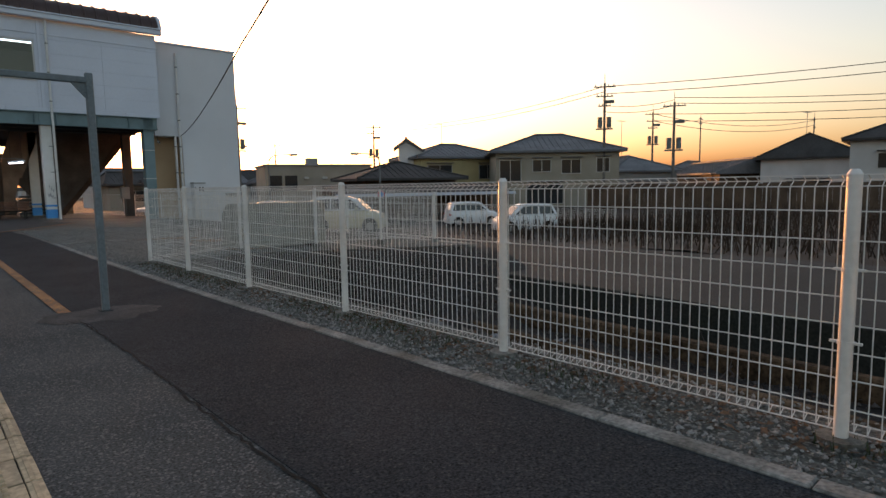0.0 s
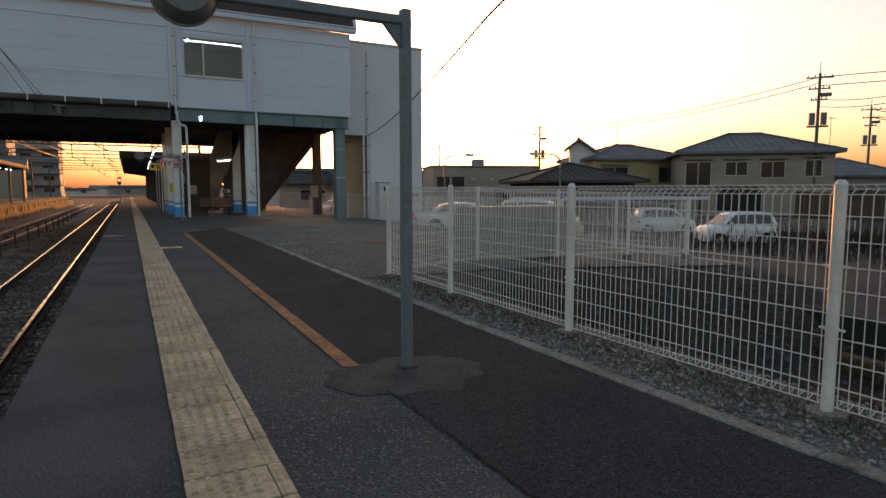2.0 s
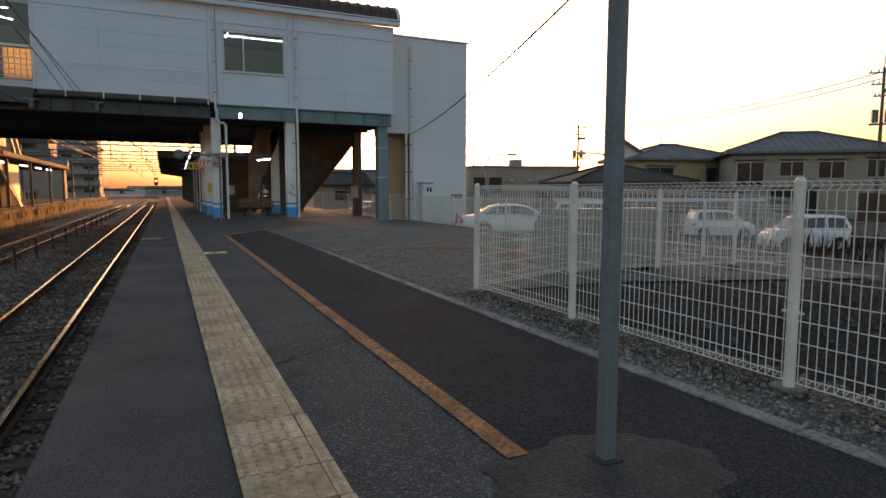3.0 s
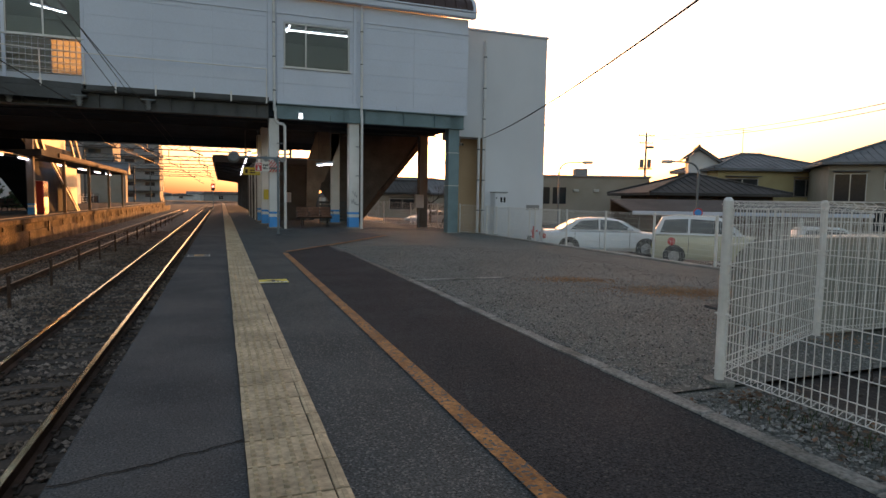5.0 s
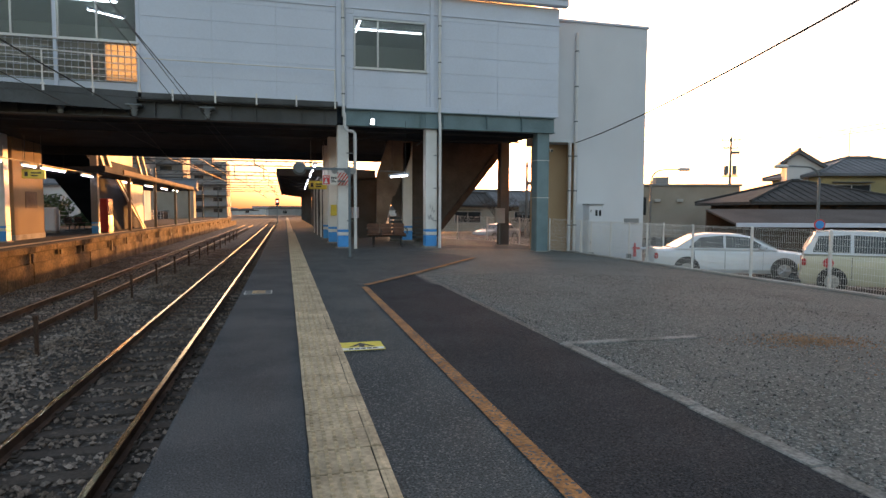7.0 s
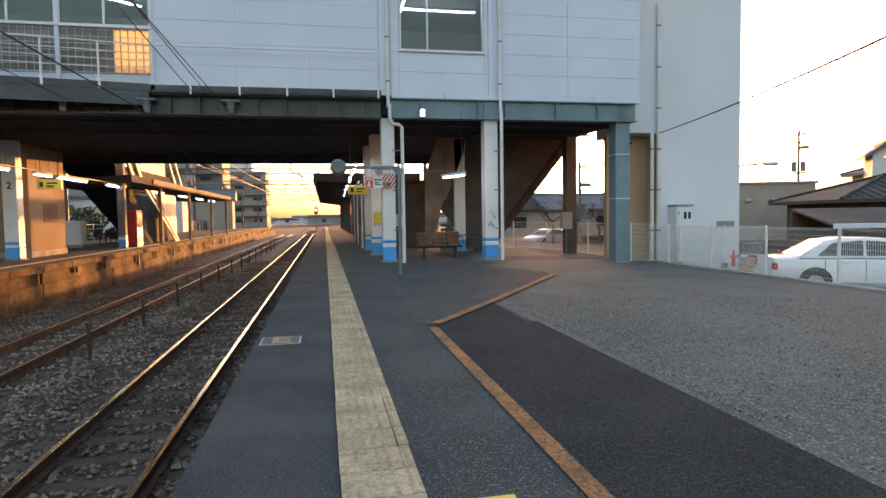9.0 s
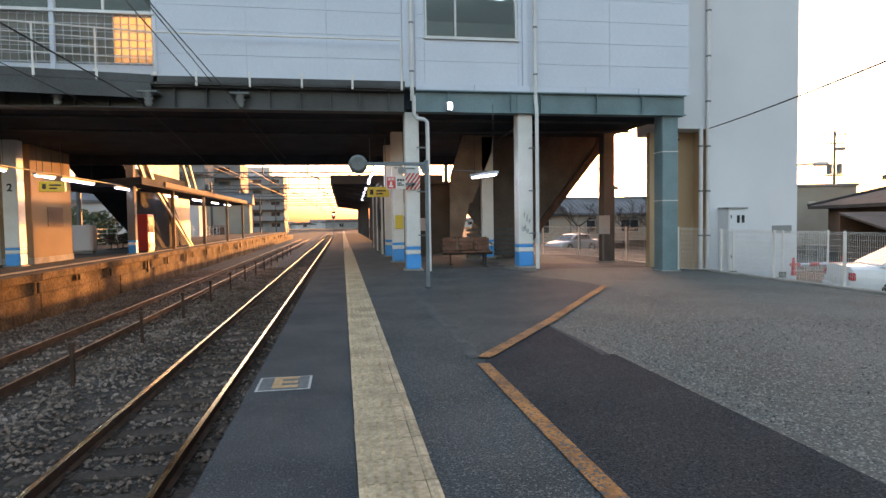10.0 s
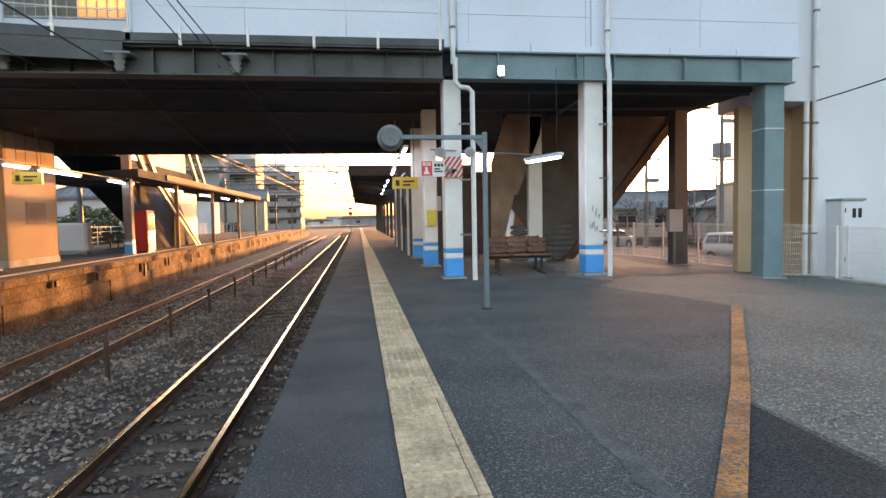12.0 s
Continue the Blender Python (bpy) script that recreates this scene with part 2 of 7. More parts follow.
RIM = material("alloy_rim", (0.5, 0.5, 0.5), 0.35, 0.9, 20, 3, 0.1, 0.0)
TAIL_RED = material("red_lens", (0.5, 0.02, 0.02), 0.2, 0, 20, 3, 0.1, 0.0)
LAMP_CLEAR = material("clear_lens", (0.7, 0.7, 0.68), 0.15, 0, 20, 3, 0.05, 0.0)
GREY_METAL = material("grey_sheet_metal", (0.33, 0.35, 0.36), 0.55, 0.2, 25, 1.2, 0.08, 0.04, (0.8, 0.79, 0.77))
BOX_BEIGE = material("beige_sheet_metal", (0.3, 0.3, 0.27), 0.55, 0.1, 25, 1.2, 0.1, 0.04, (0.78, 0.77, 0.74))
# red taken darker in place of the shade around the machine
VENDING = material("shaded_red_vending_panel", (0.3, 0.015, 0.015), 0.4, 0, 20, 2, 0.06, 0.0)
LEAF = material("evergreen_leaf", (0.05, 0.08, 0.03), 0.7, 0, 20, 2, 0.3, 0.0, island=0.4)
BARK = material("bark", (0.07, 0.05, 0.04), 0.9, 0, 30, 3, 0.3, 0.5)
# brighter copy of the cream: strong sun on the stairs painted in
CREAM_SUNLIT = material("sunlit_cream_stair_paint", (0.5, 0.4, 0.27), 0.6, 0, 40, 0.9, 0.1, 0.1, (0.82, 0.8, 0.76))
PLASTIC = material("torn_white_plastic", (0.24, 0.24, 0.25), 0.6, 0, 20, 2, 0.2, 0.1, (0.7, 0.68, 0.66))
DRY_LEAF = material("dead_leaves", (0.13, 0.075, 0.045), 0.95, 0, 20, 2, 0.3, 0.0, island=0.5)
MOSS = material("green_weeds", (0.045, 0.06, 0.025), 0.9, 0, 20, 2, 0.3, 0.0, island=0.4)


# ---- mesh helpers ----
class Mesh:
    """Gathers the faces of one mesh."""
    def __init__(self):
        self.v, self.f = [], []
    def add(self, verts, faces):
        o = len(self.v)
        self.v.extend(tuple(p) for p in verts)
        self.f.extend(tuple(i + o for i in f) for f in faces)
        return self
    def box(self, x0, x1, y0, y1, z0, z1, bevel=0.0, m=None):
        if bevel <= 0:
            vs = [(x, y, z) for z in (z0, z1) for y in (y0, y1) for x in (x0, x1)]
            fs = [(0, 2, 3, 1), (4, 5, 7, 6), (0, 1, 5, 4), (2, 6, 7, 3), (0, 4, 6, 2), (1, 3, 7, 5)]
        else:
            b = min(bevel, (x1 - x0) * 0.49, (y1 - y0) * 0.49, (z1 - z0) * 0.49)
            vs, key = [], {}
            c = ((x0, x1), (y0, y1), (z0, z1))
            for i in range(8):
                s = (i & 1, i >> 1 & 1, i >> 2 & 1)
                for a in range(3):
                    p = [c[k][s[k]] + (0 if k == a else (b if s[k] == 0 else -b)) for k in range(3)]
                    key[s, a] = len(vs)
                    vs.append(tuple(p))
            fs = []
            for a in range(3):
                u, w = [k for k in range(3) if k != a]
                for e in (0, 1):
                    q = []
                    for su, sw in ((0, 0), (1, 0), (1, 1), (0, 1)):
                        s = [0, 0, 0]
                        s[a], s[u], s[w] = e, su, sw
                        q.append(key[tuple(s), a])
                    fs.append(tuple(q))
                for su in (0, 1):
                    for sw in (0, 1):
                        s0, s1 = [0, 0, 0], [0, 0, 0]
                        s0[u] = s1[u] = su
                        s0[w] = s1[w] = sw
                        s1[a] = 1
                        fs.append((key[tuple(s0), u], key[tuple(s1), u], key[tuple(s1), w], key[tuple(s0), w]))
            for i in range(8):
                s = (i & 1, i >> 1 & 1, i >> 2 & 1)
                fs.append(tuple(key[s, a] for a in range(3)))
        if m is not None:
            vs = [tuple(m @ Vector(p)) for p in vs]
        return self.add(vs, fs)
    def tube(self, points, r, n=8, r1=None, caps=True):
        """A round bar along points; tapers from r to r1."""
        pts = [Vector(p) for p in points]
        k = len(pts)
        vs, fs = [], []
        for i, p in enumerate(pts):
            d = (pts[min(i + 1, k - 1)] - pts[max(i - 1, 0)]).normalized()
            a = d.cross(Vector((0, 0, 1)) if abs(d.z) < 0.95 else Vector((1, 0, 0))).normalized()
            b = d.cross(a)
            rr = r if r1 is None else r + (r1 - r) * i / (k - 1)
            for j in range(n):
                t = 2 * math.pi * (j + 0.5) / n
                vs.append(p + (a * math.cos(t) + b * math.sin(t)) * rr)
        for i in range(k - 1):
            for j in range(n):
                fs.append((i * n + j, i * n + (j + 1) % n, (i + 1) * n + (j + 1) % n, (i + 1) * n + j))
        if caps:
            fs.append(tuple(range(n - 1, -1, -1)))
            fs.append(tuple((k - 1) * n + j for j in range(n)))
        return self.add(vs, fs)
    def prism(self, outline, axis, a, b):
        """An outline in the plane across axis (0, 1 or 2), carried from a to b."""
        def place(p, h):
            q = list(p)
            q.insert(axis, h)
            return tuple(q)
        n = len(outline)
        vs = [place(p, a) for p in outline] + [place(p, b) for p in outline]
        fs = [(i, (i + 1) % n, n + (i + 1) % n, n + i) for i in range(n)]
        return self.add(vs, fs + [tuple(range(n - 1, -1, -1)), tuple(range(n, 2 * n))])
    def ball(self, c, r, n=8, squash=1.0):
        vs, fs = [(c[0], c[1], c[2] - r * squash)], []
        k = max(3, n // 2)
        for i in range(1, k):
            t = math.pi * i / k
            for j in range(n):
                u = 2 * math.pi * j / n
                vs.append((c[0] + r * math.sin(t) * math.cos(u), c[1] + r * math.sin(t) * math.sin(u), c[2] - r * squash * math.cos(t)))
        vs.append((c[0], c[1], c[2] + r * squash))
        for j in range(n):
            fs.append((0, 1 + (j + 1) % n, 1 + j))
            fs.append((len(vs) - 1, 1 + (k - 2) * n + j, 1 + (k - 2) * n + (j + 1) % n))
        for i in range(k - 2):
            for j in range(n):
                fs.append((1 + i * n + j, 1 + i * n + (j + 1) % n, 1 + (i + 1) * n + (j + 1) % n, 1 + (i + 1) * n + j))
        return self.add(vs, fs)
    def data(self, name, mat, smooth=False):
        me = bpy.data.meshes.new(name)
        me.from_pydata(self.v, [], self.f)
        bm = bmesh.new()
        bm.from_mesh(me)
        bmesh.ops.recalc_face_normals(bm, faces=bm.faces)
        bm.to_mesh(me)
        bm.free()
        me.materials.append(mat)
        if smooth:
            me.shade_smooth()
            me.set_sharp_from_angle(angle=radians(35))
        return me

ORIGIN = Vector((0, 0, 0))  # where the group of things being built has its own zero

def part(name, mesh, mat, parent, label="", smooth=False):
    ob = new(name, mesh.data(name, mat, smooth))
    ob.parent = parent
    if label:
        ob["label"] = label
    return ob

def thing(name, label, category, at=(0, 0, 0), turn=0, group="", kind=""):
    ob = new(name)
    ob.empty_display_size = 0.2
    ob.matrix_basis = Matrix.Translation(ORIGIN) @ pose(*at, 0, 0, turn)
    return tagged(ob, label, category, group, kind)

def solid(name, mesh, mat, label, category, group="", kind="", smooth=False):
    ob = new(name, mesh.data(name, mat, smooth))
    ob.matrix_basis = Matrix.Translation(ORIGIN)
    return tagged(ob, label, category, group, kind)

def sag(a, b, drop, n=14):
    a, b = Vector(a), Vector(b)
    return [a.lerp(b, i / n) - Vector((0, 0, drop * 4 * (i / n) * (1 - i / n))) for i in range(n + 1)]

def stones(name, mat, spots, sizes, label, category):
    """Many small angular stones in one mesh."""
    base = np.array([(1, 0, 0), (-1, 0, 0), (0, 1, 0), (0, -1, 0), (0, 0, 1), (0, 0, -1)], float)
    faces = np.array([(0, 2, 4), (2, 1, 4), (1, 3, 4), (3, 0, 4), (2, 0, 5), (1, 2, 5), (3, 1, 5), (0, 3, 5)])
    rng = np.random.default_rng(len(spots))
    k = len(spots)
    v = base[None] * rng.uniform(0.55, 1.15, (k, 6, 1)) * np.array(sizes)[:, None, None]
    v[:, :, 2] *= 0.75
    v += rng.normal(0, 0.12, (k, 6, 3)) * np.array(sizes)[:, None, None]
    a = rng.uniform(0, 6.28, k)
    c, s = np.cos(a)[:, None], np.sin(a)[:, None]
    x, y = v[:, :, 0] * c - v[:, :, 1] * s, v[:, :, 0] * s + v[:, :, 1] * c
    v = np.stack([x, y, v[:, :, 2]], -1) + np.array(spots)[:, None, :]
    me = bpy.data.meshes.new(name)
    me.from_pydata(v.reshape(-1, 3).tolist(), [], (faces[None] + 6 * np.arange(k)[:, None, None]).reshape(-1, 3).tolist())
    me.materials.append(mat)
    return tagged(new(name, me), label, category, kind="stuff")


# ---- the setting: ground, tracks, platforms ----
LOT_Z, RAIL_Z, BED_Z = -0.8, -1.1, -1.27

def yard_z(x):
    return -0.05 * max(0.0, x - 5.0)

def kerb_x(y):
    return float(np.interp(y, (-30, 2, 5, 8, 12, 16.4), (3.1, 2.82, 2.75, 2.685, 2.665, 2.69)))

def fence_x(y):
    return 3.39 - 0.02 * y

def sheet(xs, ys, height):
    """A grid of faces over xs and ys."""
    m = Mesh()
    n = len(xs)
    m.v = [(x, y, height(x, y)) for y in ys for x in xs]
    m.f = [(j * n + i, j * n + i + 1, (j + 1) * n + i + 1, (j + 1) * n + i) for j in range(len(ys) - 1) for i in range(n - 1)]
    return m

def trench_z(x, y):
    edge = fence_x(y) + 0.3
    t = min(1.0, max(0.0, (x - edge) / 1.0))
    u = min(1.0, max(0.0, (y - 7.6) / 3.5))
    u = u * u * (3 - 2 * u)
    rough = 0.09 * noise.noise(Vector((x * 0.9, y * 0.7, 0))) + 0.05 * noise.noise(Vector((x * 3.1, y * 2.7, 4)))
    low = -0.05 - 1.45 * t * t * (3 - 2 * t) + rough * (1 if t > 0.1 else 0)
    return low * (1 - u) + (yard_z(x) - 0.04 + 0.4 * rough * (1 - u)) * u

far_ground = Mesh()
far_ground.box(-2500, 2500, -2500, 2500, -2.2, -2.0)
solid("ground", far_ground, EARTH, "flat dark earth reaching the horizon", "ground", kind="structure")

bed = sheet([-8.12, -7.4, -6.6, -5.9, -5.2, -4.5, -4.1, -3.7, -3.2, -2.6, -2.0, -1.4, -0.9, -0.55], [-30 + 0.8 * i for i in range(270)],
            lambda x, y: BED_Z - 0.02 + 0.03 * noise.noise(Vector((x * 2, y * 1.3, 3))) + (0.1 * max(0, 1 - abs(x + 3.7) / 0.6)))
solid("track_bed", bed, BALLAST_BED, "stony ballast bed between two station platforms", "ballast", kind="structure")

# near platform: body with an upright concrete face towards the track
plat = Mesh()
plat.box(-0.52, 2.4, -30, 110, -1.6, -0.12)
platform = solid("platform_near", plat, CONCRETE_OLD, "station platform of weathered concrete topped with asphalt", "platform", kind="structure")
m = Mesh(); m.box(-0.55, 0.216, -30, 110, -0.12, 0.0); m.box(-0.56, -0.55, -30, 110, -0.11, -0.008)
part("platform_surface", m, ASPHALT_SMOOTH, platform, "smooth blue-grey asphalt along the platform edge")
m = Mesh(); m.box(0.216, 1.40, -30, 110, -0.12, 0.0)
part("platform_surface", m, ASPHALT_OLD, platform, "old grey asphalt with coarse exposed stones")
m = Mesh()
ys = [-30, -10, 0, 4, 8, 12, 16.4, 21.15]
for a, b in zip(ys[:-1], ys[1:]):
    m.add([(1.40, a, 0.004), (kerb_x(a) - 0.05, a, 0.004), (kerb_x(b) - 0.05, b, 0.004), (1.40, b, 0.004), (1.40, a, -0.1), (kerb_x(a) - 0.05, a, -0.1), (kerb_x(b) - 0.05, b, -0.1), (1.40, b, -0.1)],
          [(0, 1, 2, 3), (0, 4, 5, 1), (1, 5, 6, 2), (3, 2, 6, 7), (0, 3, 7, 4)])
m.add([(1.40, 21.15, 0.004), (2.52, 21.15, 0.004), (2.56, 22.95, 0.004)], [(0, 1, 2)])
part("asphalt_strip", m, ASPHALT_NEW, platform, "newer smooth black asphalt strip")
m = Mesh(); m.box(1.40, 2.6, 21.1, 110, -0.12, 0.0)
part("platform_surface", m, ASPHALT_OLD, platform, "old grey asphalt with coarse exposed stones")
# open cracks and worn traces in the asphalt
def trail(pts, w, z, jitter, seed):
    """A ragged ribbon lying along pts, w wide."""
    r = random.Random(seed)
    line = []
    for (x0, y0), (x1, y1) in zip(pts[:-1], pts[1:]):
        n = max(2, int(math.hypot(x1 - x0, y1 - y0) / 0.06))
        line += [(x0 + (x1 - x0) * i / n + r.uniform(-jitter, jitter), y0 + (y1 - y0) * i / n + r.uniform(-jitter, jitter)) for i in range(n)]
    line.append(pts[-1])
    m = Mesh()
    for k, (x, y) in enumerate(line):
        a, b = line[max(0, k - 1)], line[min(len(line) - 1, k + 1)]
        d = Vector((b[0] - a[0], b[1] - a[1])).normalized()
        h = w * r.uniform(0.35, 0.65)
        m.v += [(x - d.y * h, y + d.x * h, z), (x + d.y * h, y - d.x * h, z)]
    m.f = [(2 * k, 2 * k + 1, 2 * k + 3, 2 * k + 2) for k in range(len(line) - 1)]
    return m
for i, (pts, w, jit) in enumerate((
        ([(1.36, 7.0), (1.40, 5.2), (1.37, 3.4), (1.40, 1.5), (1.36, -2.0), (1.4, -8.0)], 0.016, 0.012),
        ([(-0.54, 10.86), (-0.1, 11.0), (0.21, 11.12)], 0.014, 0.012),
        ([(0.61, 16.5), (1.0, 16.53), (1.34, 16.46)], 0.012, 0.01),
        ([(0.61, 9.05), (0.95, 9.3), (1.3, 9.55)], 0.012, 0.014),
        ([(-0.54, 10.15), (-0.2, 10.1)], 0.01, 0.01),
        ([(1.42, 9.6), (1.9, 9.75), (2.6, 9.7)], 0.008, 0.012))):
    part("asphalt_crack", trail(pts, w, 0.0058, jit, i), CRACK, platform, "dark open crack in the asphalt")
part("worn_trace", trail([(1.34, 26.7), (1.42, 24.7), (1.4, 22.4), (1.36, 21.3)], 0.13, 0.0035, 0.02, 20), ASPHALT_WORN, platform, "pale worn trace on the asphalt")
for x0, x1, y0, y1 in ((1.1, 2.1, 6.55, 7.3), ):
    m = Mesh()
    n = 72
    rim = [1 + 0.28 * noise.noise(Vector((2.2 * math.cos(6.283 * i / n), 2.2 * math.sin(6.283 * i / n), 7))) + random.uniform(-0.03, 0.03) for i in range(n)]
    m.v = [((x0 + x1) / 2, (y0 + y1) / 2, 0.014)] + [((x0 + x1) / 2 + (x1 - x0) / 2 * math.cos(6.283 * i / n) * k, (y0 + y1) / 2 + (y1 - y0) / 2 * math.sin(6.283 * i / n) * k, 0.0045) for i, k in enumerate(rim)]
    m.f = [(0, 1 + i, 1 + (i + 1) % n) for i in range(n)]
    part("mortar_patch", m, PATCH, platform, "rough mortar patch round a post foot")

# kerb stones
kerb = thing("kerb", "low concrete kerb between asphalt and gravel", "kerb", kind="structure")
for i in range(24):
    y0 = 16.4 - 0.95 * (i + 1)
    x = kerb_x(y0 + 0.47)
    m = Mesh(); m.box(-0.055, 0.055, -0.472, 0.472, -0.12, 0.012 + random.uniform(-0.004, 0.004), 0.008, pose(x, y0 + 0.47, 0, 0, 0, 0.8))
    part("kerb_stone", m, KERB, kerb)
for i in range(2):
    m = Mesh(); m.box(2.68 + 0.75 * i, 3.42 + 0.75 * i, 16.34, 16.45, -0.12, 0.01 - 0.006 * i, 0.008)
    part("kerb_stone", m, KERB, kerb)

# gravel yard and the strip under the fence
yard = sheet([2.4 + 0.33 * i for i in range(25)], [16.4 + 0.33 * i for i in range(86)],
             lambda x, y: -0.008 + yard_z(x) + 0.012 * noise.noise(Vector((x * 1.2, y * 1.2, 5))))
solid("gravel_yard", yard, GRAVEL, "wide yard of grey compacted gravel", "gravel", kind="structure")
side = sheet([i / 12 for i in range(13)], [11.1 + 0.34 * i for i in range(17)], lambda x, y: 0)
side.v = [(kerb_x(y) + 0.05 + t * (10.6 - kerb_x(y)), y, -0.008 + yard_z(kerb_x(y) + 0.05 + t * (10.6 - kerb_x(y)))) for t, y, _ in side.v]
solid("gravel_yard", side, GRAVEL, "wide yard of grey compacted gravel", "gravel", kind="structure")
strip = sheet([0, 0.25, 0.5, 0.75, 1.0], [-30 + 0.6 * i for i in range(70)], lambda x, y: 0)
strip.v = [(kerb_x(y) + 0.05 + t * (fence_x(y) + 0.3 - kerb_x(y)), min(y, 11.4), -0.022 + 0.012 * noise.noise(Vector((t * 3, y * 2, 1)))) for t, y, _ in strip.v]
solid("gravel_strip", strip, GRAVEL, "narrow strip of loose gravel under the fence", "gravel", kind="structure")

# asphalt apron under the station building
apron = Mesh()
outline = [(2.5, 22.8), (2.68, 23.0), (5.0, 26.45), (4.8, 27.6), (4.2, 29.2), (5.6, 31.0), (8.8, 32.4), (10.4, 33.8), (10.4, 46.0), (2.5, 46.0)]
apron.v = [(x, y, yard_z(x) + (0.006 if x > 2.55 else 0.0025)) for x, y in outline]
apron.f = [(0, 1, 2, 3, 4), (0, 4, 5, 9), (5, 6, 7, 8, 9)]
solid("apron", apron, ASPHALT_OLD, "worn grey asphalt under the station building", "asphalt", kind="structure")

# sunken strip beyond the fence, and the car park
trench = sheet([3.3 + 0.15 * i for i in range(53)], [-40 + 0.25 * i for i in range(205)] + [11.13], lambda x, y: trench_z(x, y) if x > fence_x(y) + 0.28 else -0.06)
solid("sunken_strip", trench, SHADED_PIT_EARTH, "sunken strip of earth and rubble, darkened for the shade of the pit", "earth", kind="structure")
def wall_x(y):
    return 9.62 + 0.064 * y
lot = sheet([7.0, 12.0, 16.0, 26.0, 31.0], [-60, -6, 11, 62], lambda x, y: LOT_Z - 0.75 * min(1.0, max(0.0, (x - 16) / 10)))
lot.v = [(max(x, wall_x(y)) if y < 11.5 and x < 12 else max(x, 10.7) if y >= 11.5 else x, y, z) for x, y, z in lot.v]
solid("car_park", lot, ASPHALT_ROAD, "grey asphalt car park below the yard", "car park", kind="structure")
# the shade on this wall's face is put into its colour
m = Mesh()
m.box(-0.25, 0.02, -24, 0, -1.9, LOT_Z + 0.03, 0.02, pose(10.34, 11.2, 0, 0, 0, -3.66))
solid("retaining_wall", m, WALL_DARK, "stained retaining wall beside the sunken strip, its colour darkened for shade", "wall", kind="structure")
for off, top, w in ((1.0, -1.16, 0.2), (2.1, -1.33, 0.16)):
    m = Mesh()
    m.box(-w, 0.0, -24, -1.4, -1.9, top, 0.03, pose(10.34 - off, 11.2, 0, 0, 0, -3.66))
    solid("drain_ledge", m, CONCRETE_OLD, "low worn concrete ledge of an old drain in the sunken strip", "ledge", kind="structure")
m = Mesh()
m.box(10.45, 10.72, 11, 32.2, -1.9, -0.25, 0.02)
solid("retaining_wall", m, CONCRETE, "low concrete retaining wall along the car park", "wall", kind="structure")
field = sheet([31 + 3 * i for i in range(40)], [-80 + 4 * i for i in range(60)], lambda x, y: -1.1 + 0.25 * noise.noise(Vector((x * 0.15, y * 0.15, 0))))
solid("field", field, WEED, "brown field of dry weeds", "field", kind="structure")

bank = sheet([17.5 + 1.5 * i for i in range(10)], [-60 + 1.5 * i for i in range(50)], lambda x, y: -1.02 - 0.02 * (x - 17.5) + 0.12 * noise.noise(Vector((x * 0.5, y * 0.5, 2))) + 0.1)
solid("weedy_ground", bank, WEED, "rough brown ground overgrown with dry weeds", "field", kind="structure")

# opposite platform
opp = Mesh()
opp.box(-17.5, -8.11, -30, 110, -1.7, -0.2)
far_platform = solid("platform_far", opp, CONCRETE_OLD, "opposite platform with a stained concrete face", "platform", kind="structure")
m = Mesh(); m.box(-17.5, -8.0, -30, 110, -0.2, 0.0, 0.015)
part("platform_surface", m, DECK_DARK, far_platform)
for i in range(70):
    m = Mesh(); m.box(-8.34, -7.985, -30 + 2.0 * i, -28.02 + 2.0 * i, -0.19, 0.012, 0.012)
    part("coping_stone", m, CONCRETE_OLD, far_platform)
m = Mesh(); m.box(-9.0, -8.72, -30, 110, -0.01, 0.006)
part("edge_line", m, TACTILE, far_platform, "pale tactile strip behind the platform edge")
for i in range(70):
    y = -20 + 2.0 * i
    m = Mesh(); m.box(-8.112, -8.04 + random.uniform(-0.01, 0.01), y + 0.01, y + 1.985, -1.5, -0.55, 0.01)
    part("wall_block", m, CONCRETE_OLD, far_platform)
m = Mesh()
for i in range(30):
    y = 18 + 3.1 * i + random.uniform(-1.2, 1.2)
    m.box(-8.05, -7.985, y, y + random.uniform(0.08, 0.3), -random.uniform(0.4, 0.75), -0.22, 0.02)
part("cable_bracket", m, RUST, far_platform, "rusty brackets below the platform lip")

# ---- tracks ----
def rail_mesh(x):
    prof = [(-0.0635, 0), (0.0635, 0), (0.0635, 0.012), (0.01, 0.03), (0.01, 0.115), (0.0325, 0.128), (0.0325, 0.15), (-0.0325, 0.15), (-0.0325, 0.128), (-0.01, 0.115), (-0.01, 0.03), (-0.0635, 0.012)]
    m = Mesh()
    pts = [(x + u, RAIL_Z - 0.153 + w) for u, w in prof]
    m.prism([(u, w) for u, w in pts], 1, -30, 60)
    m.prism([(u, w) for u, w in pts], 1, 60, 110)
    return m

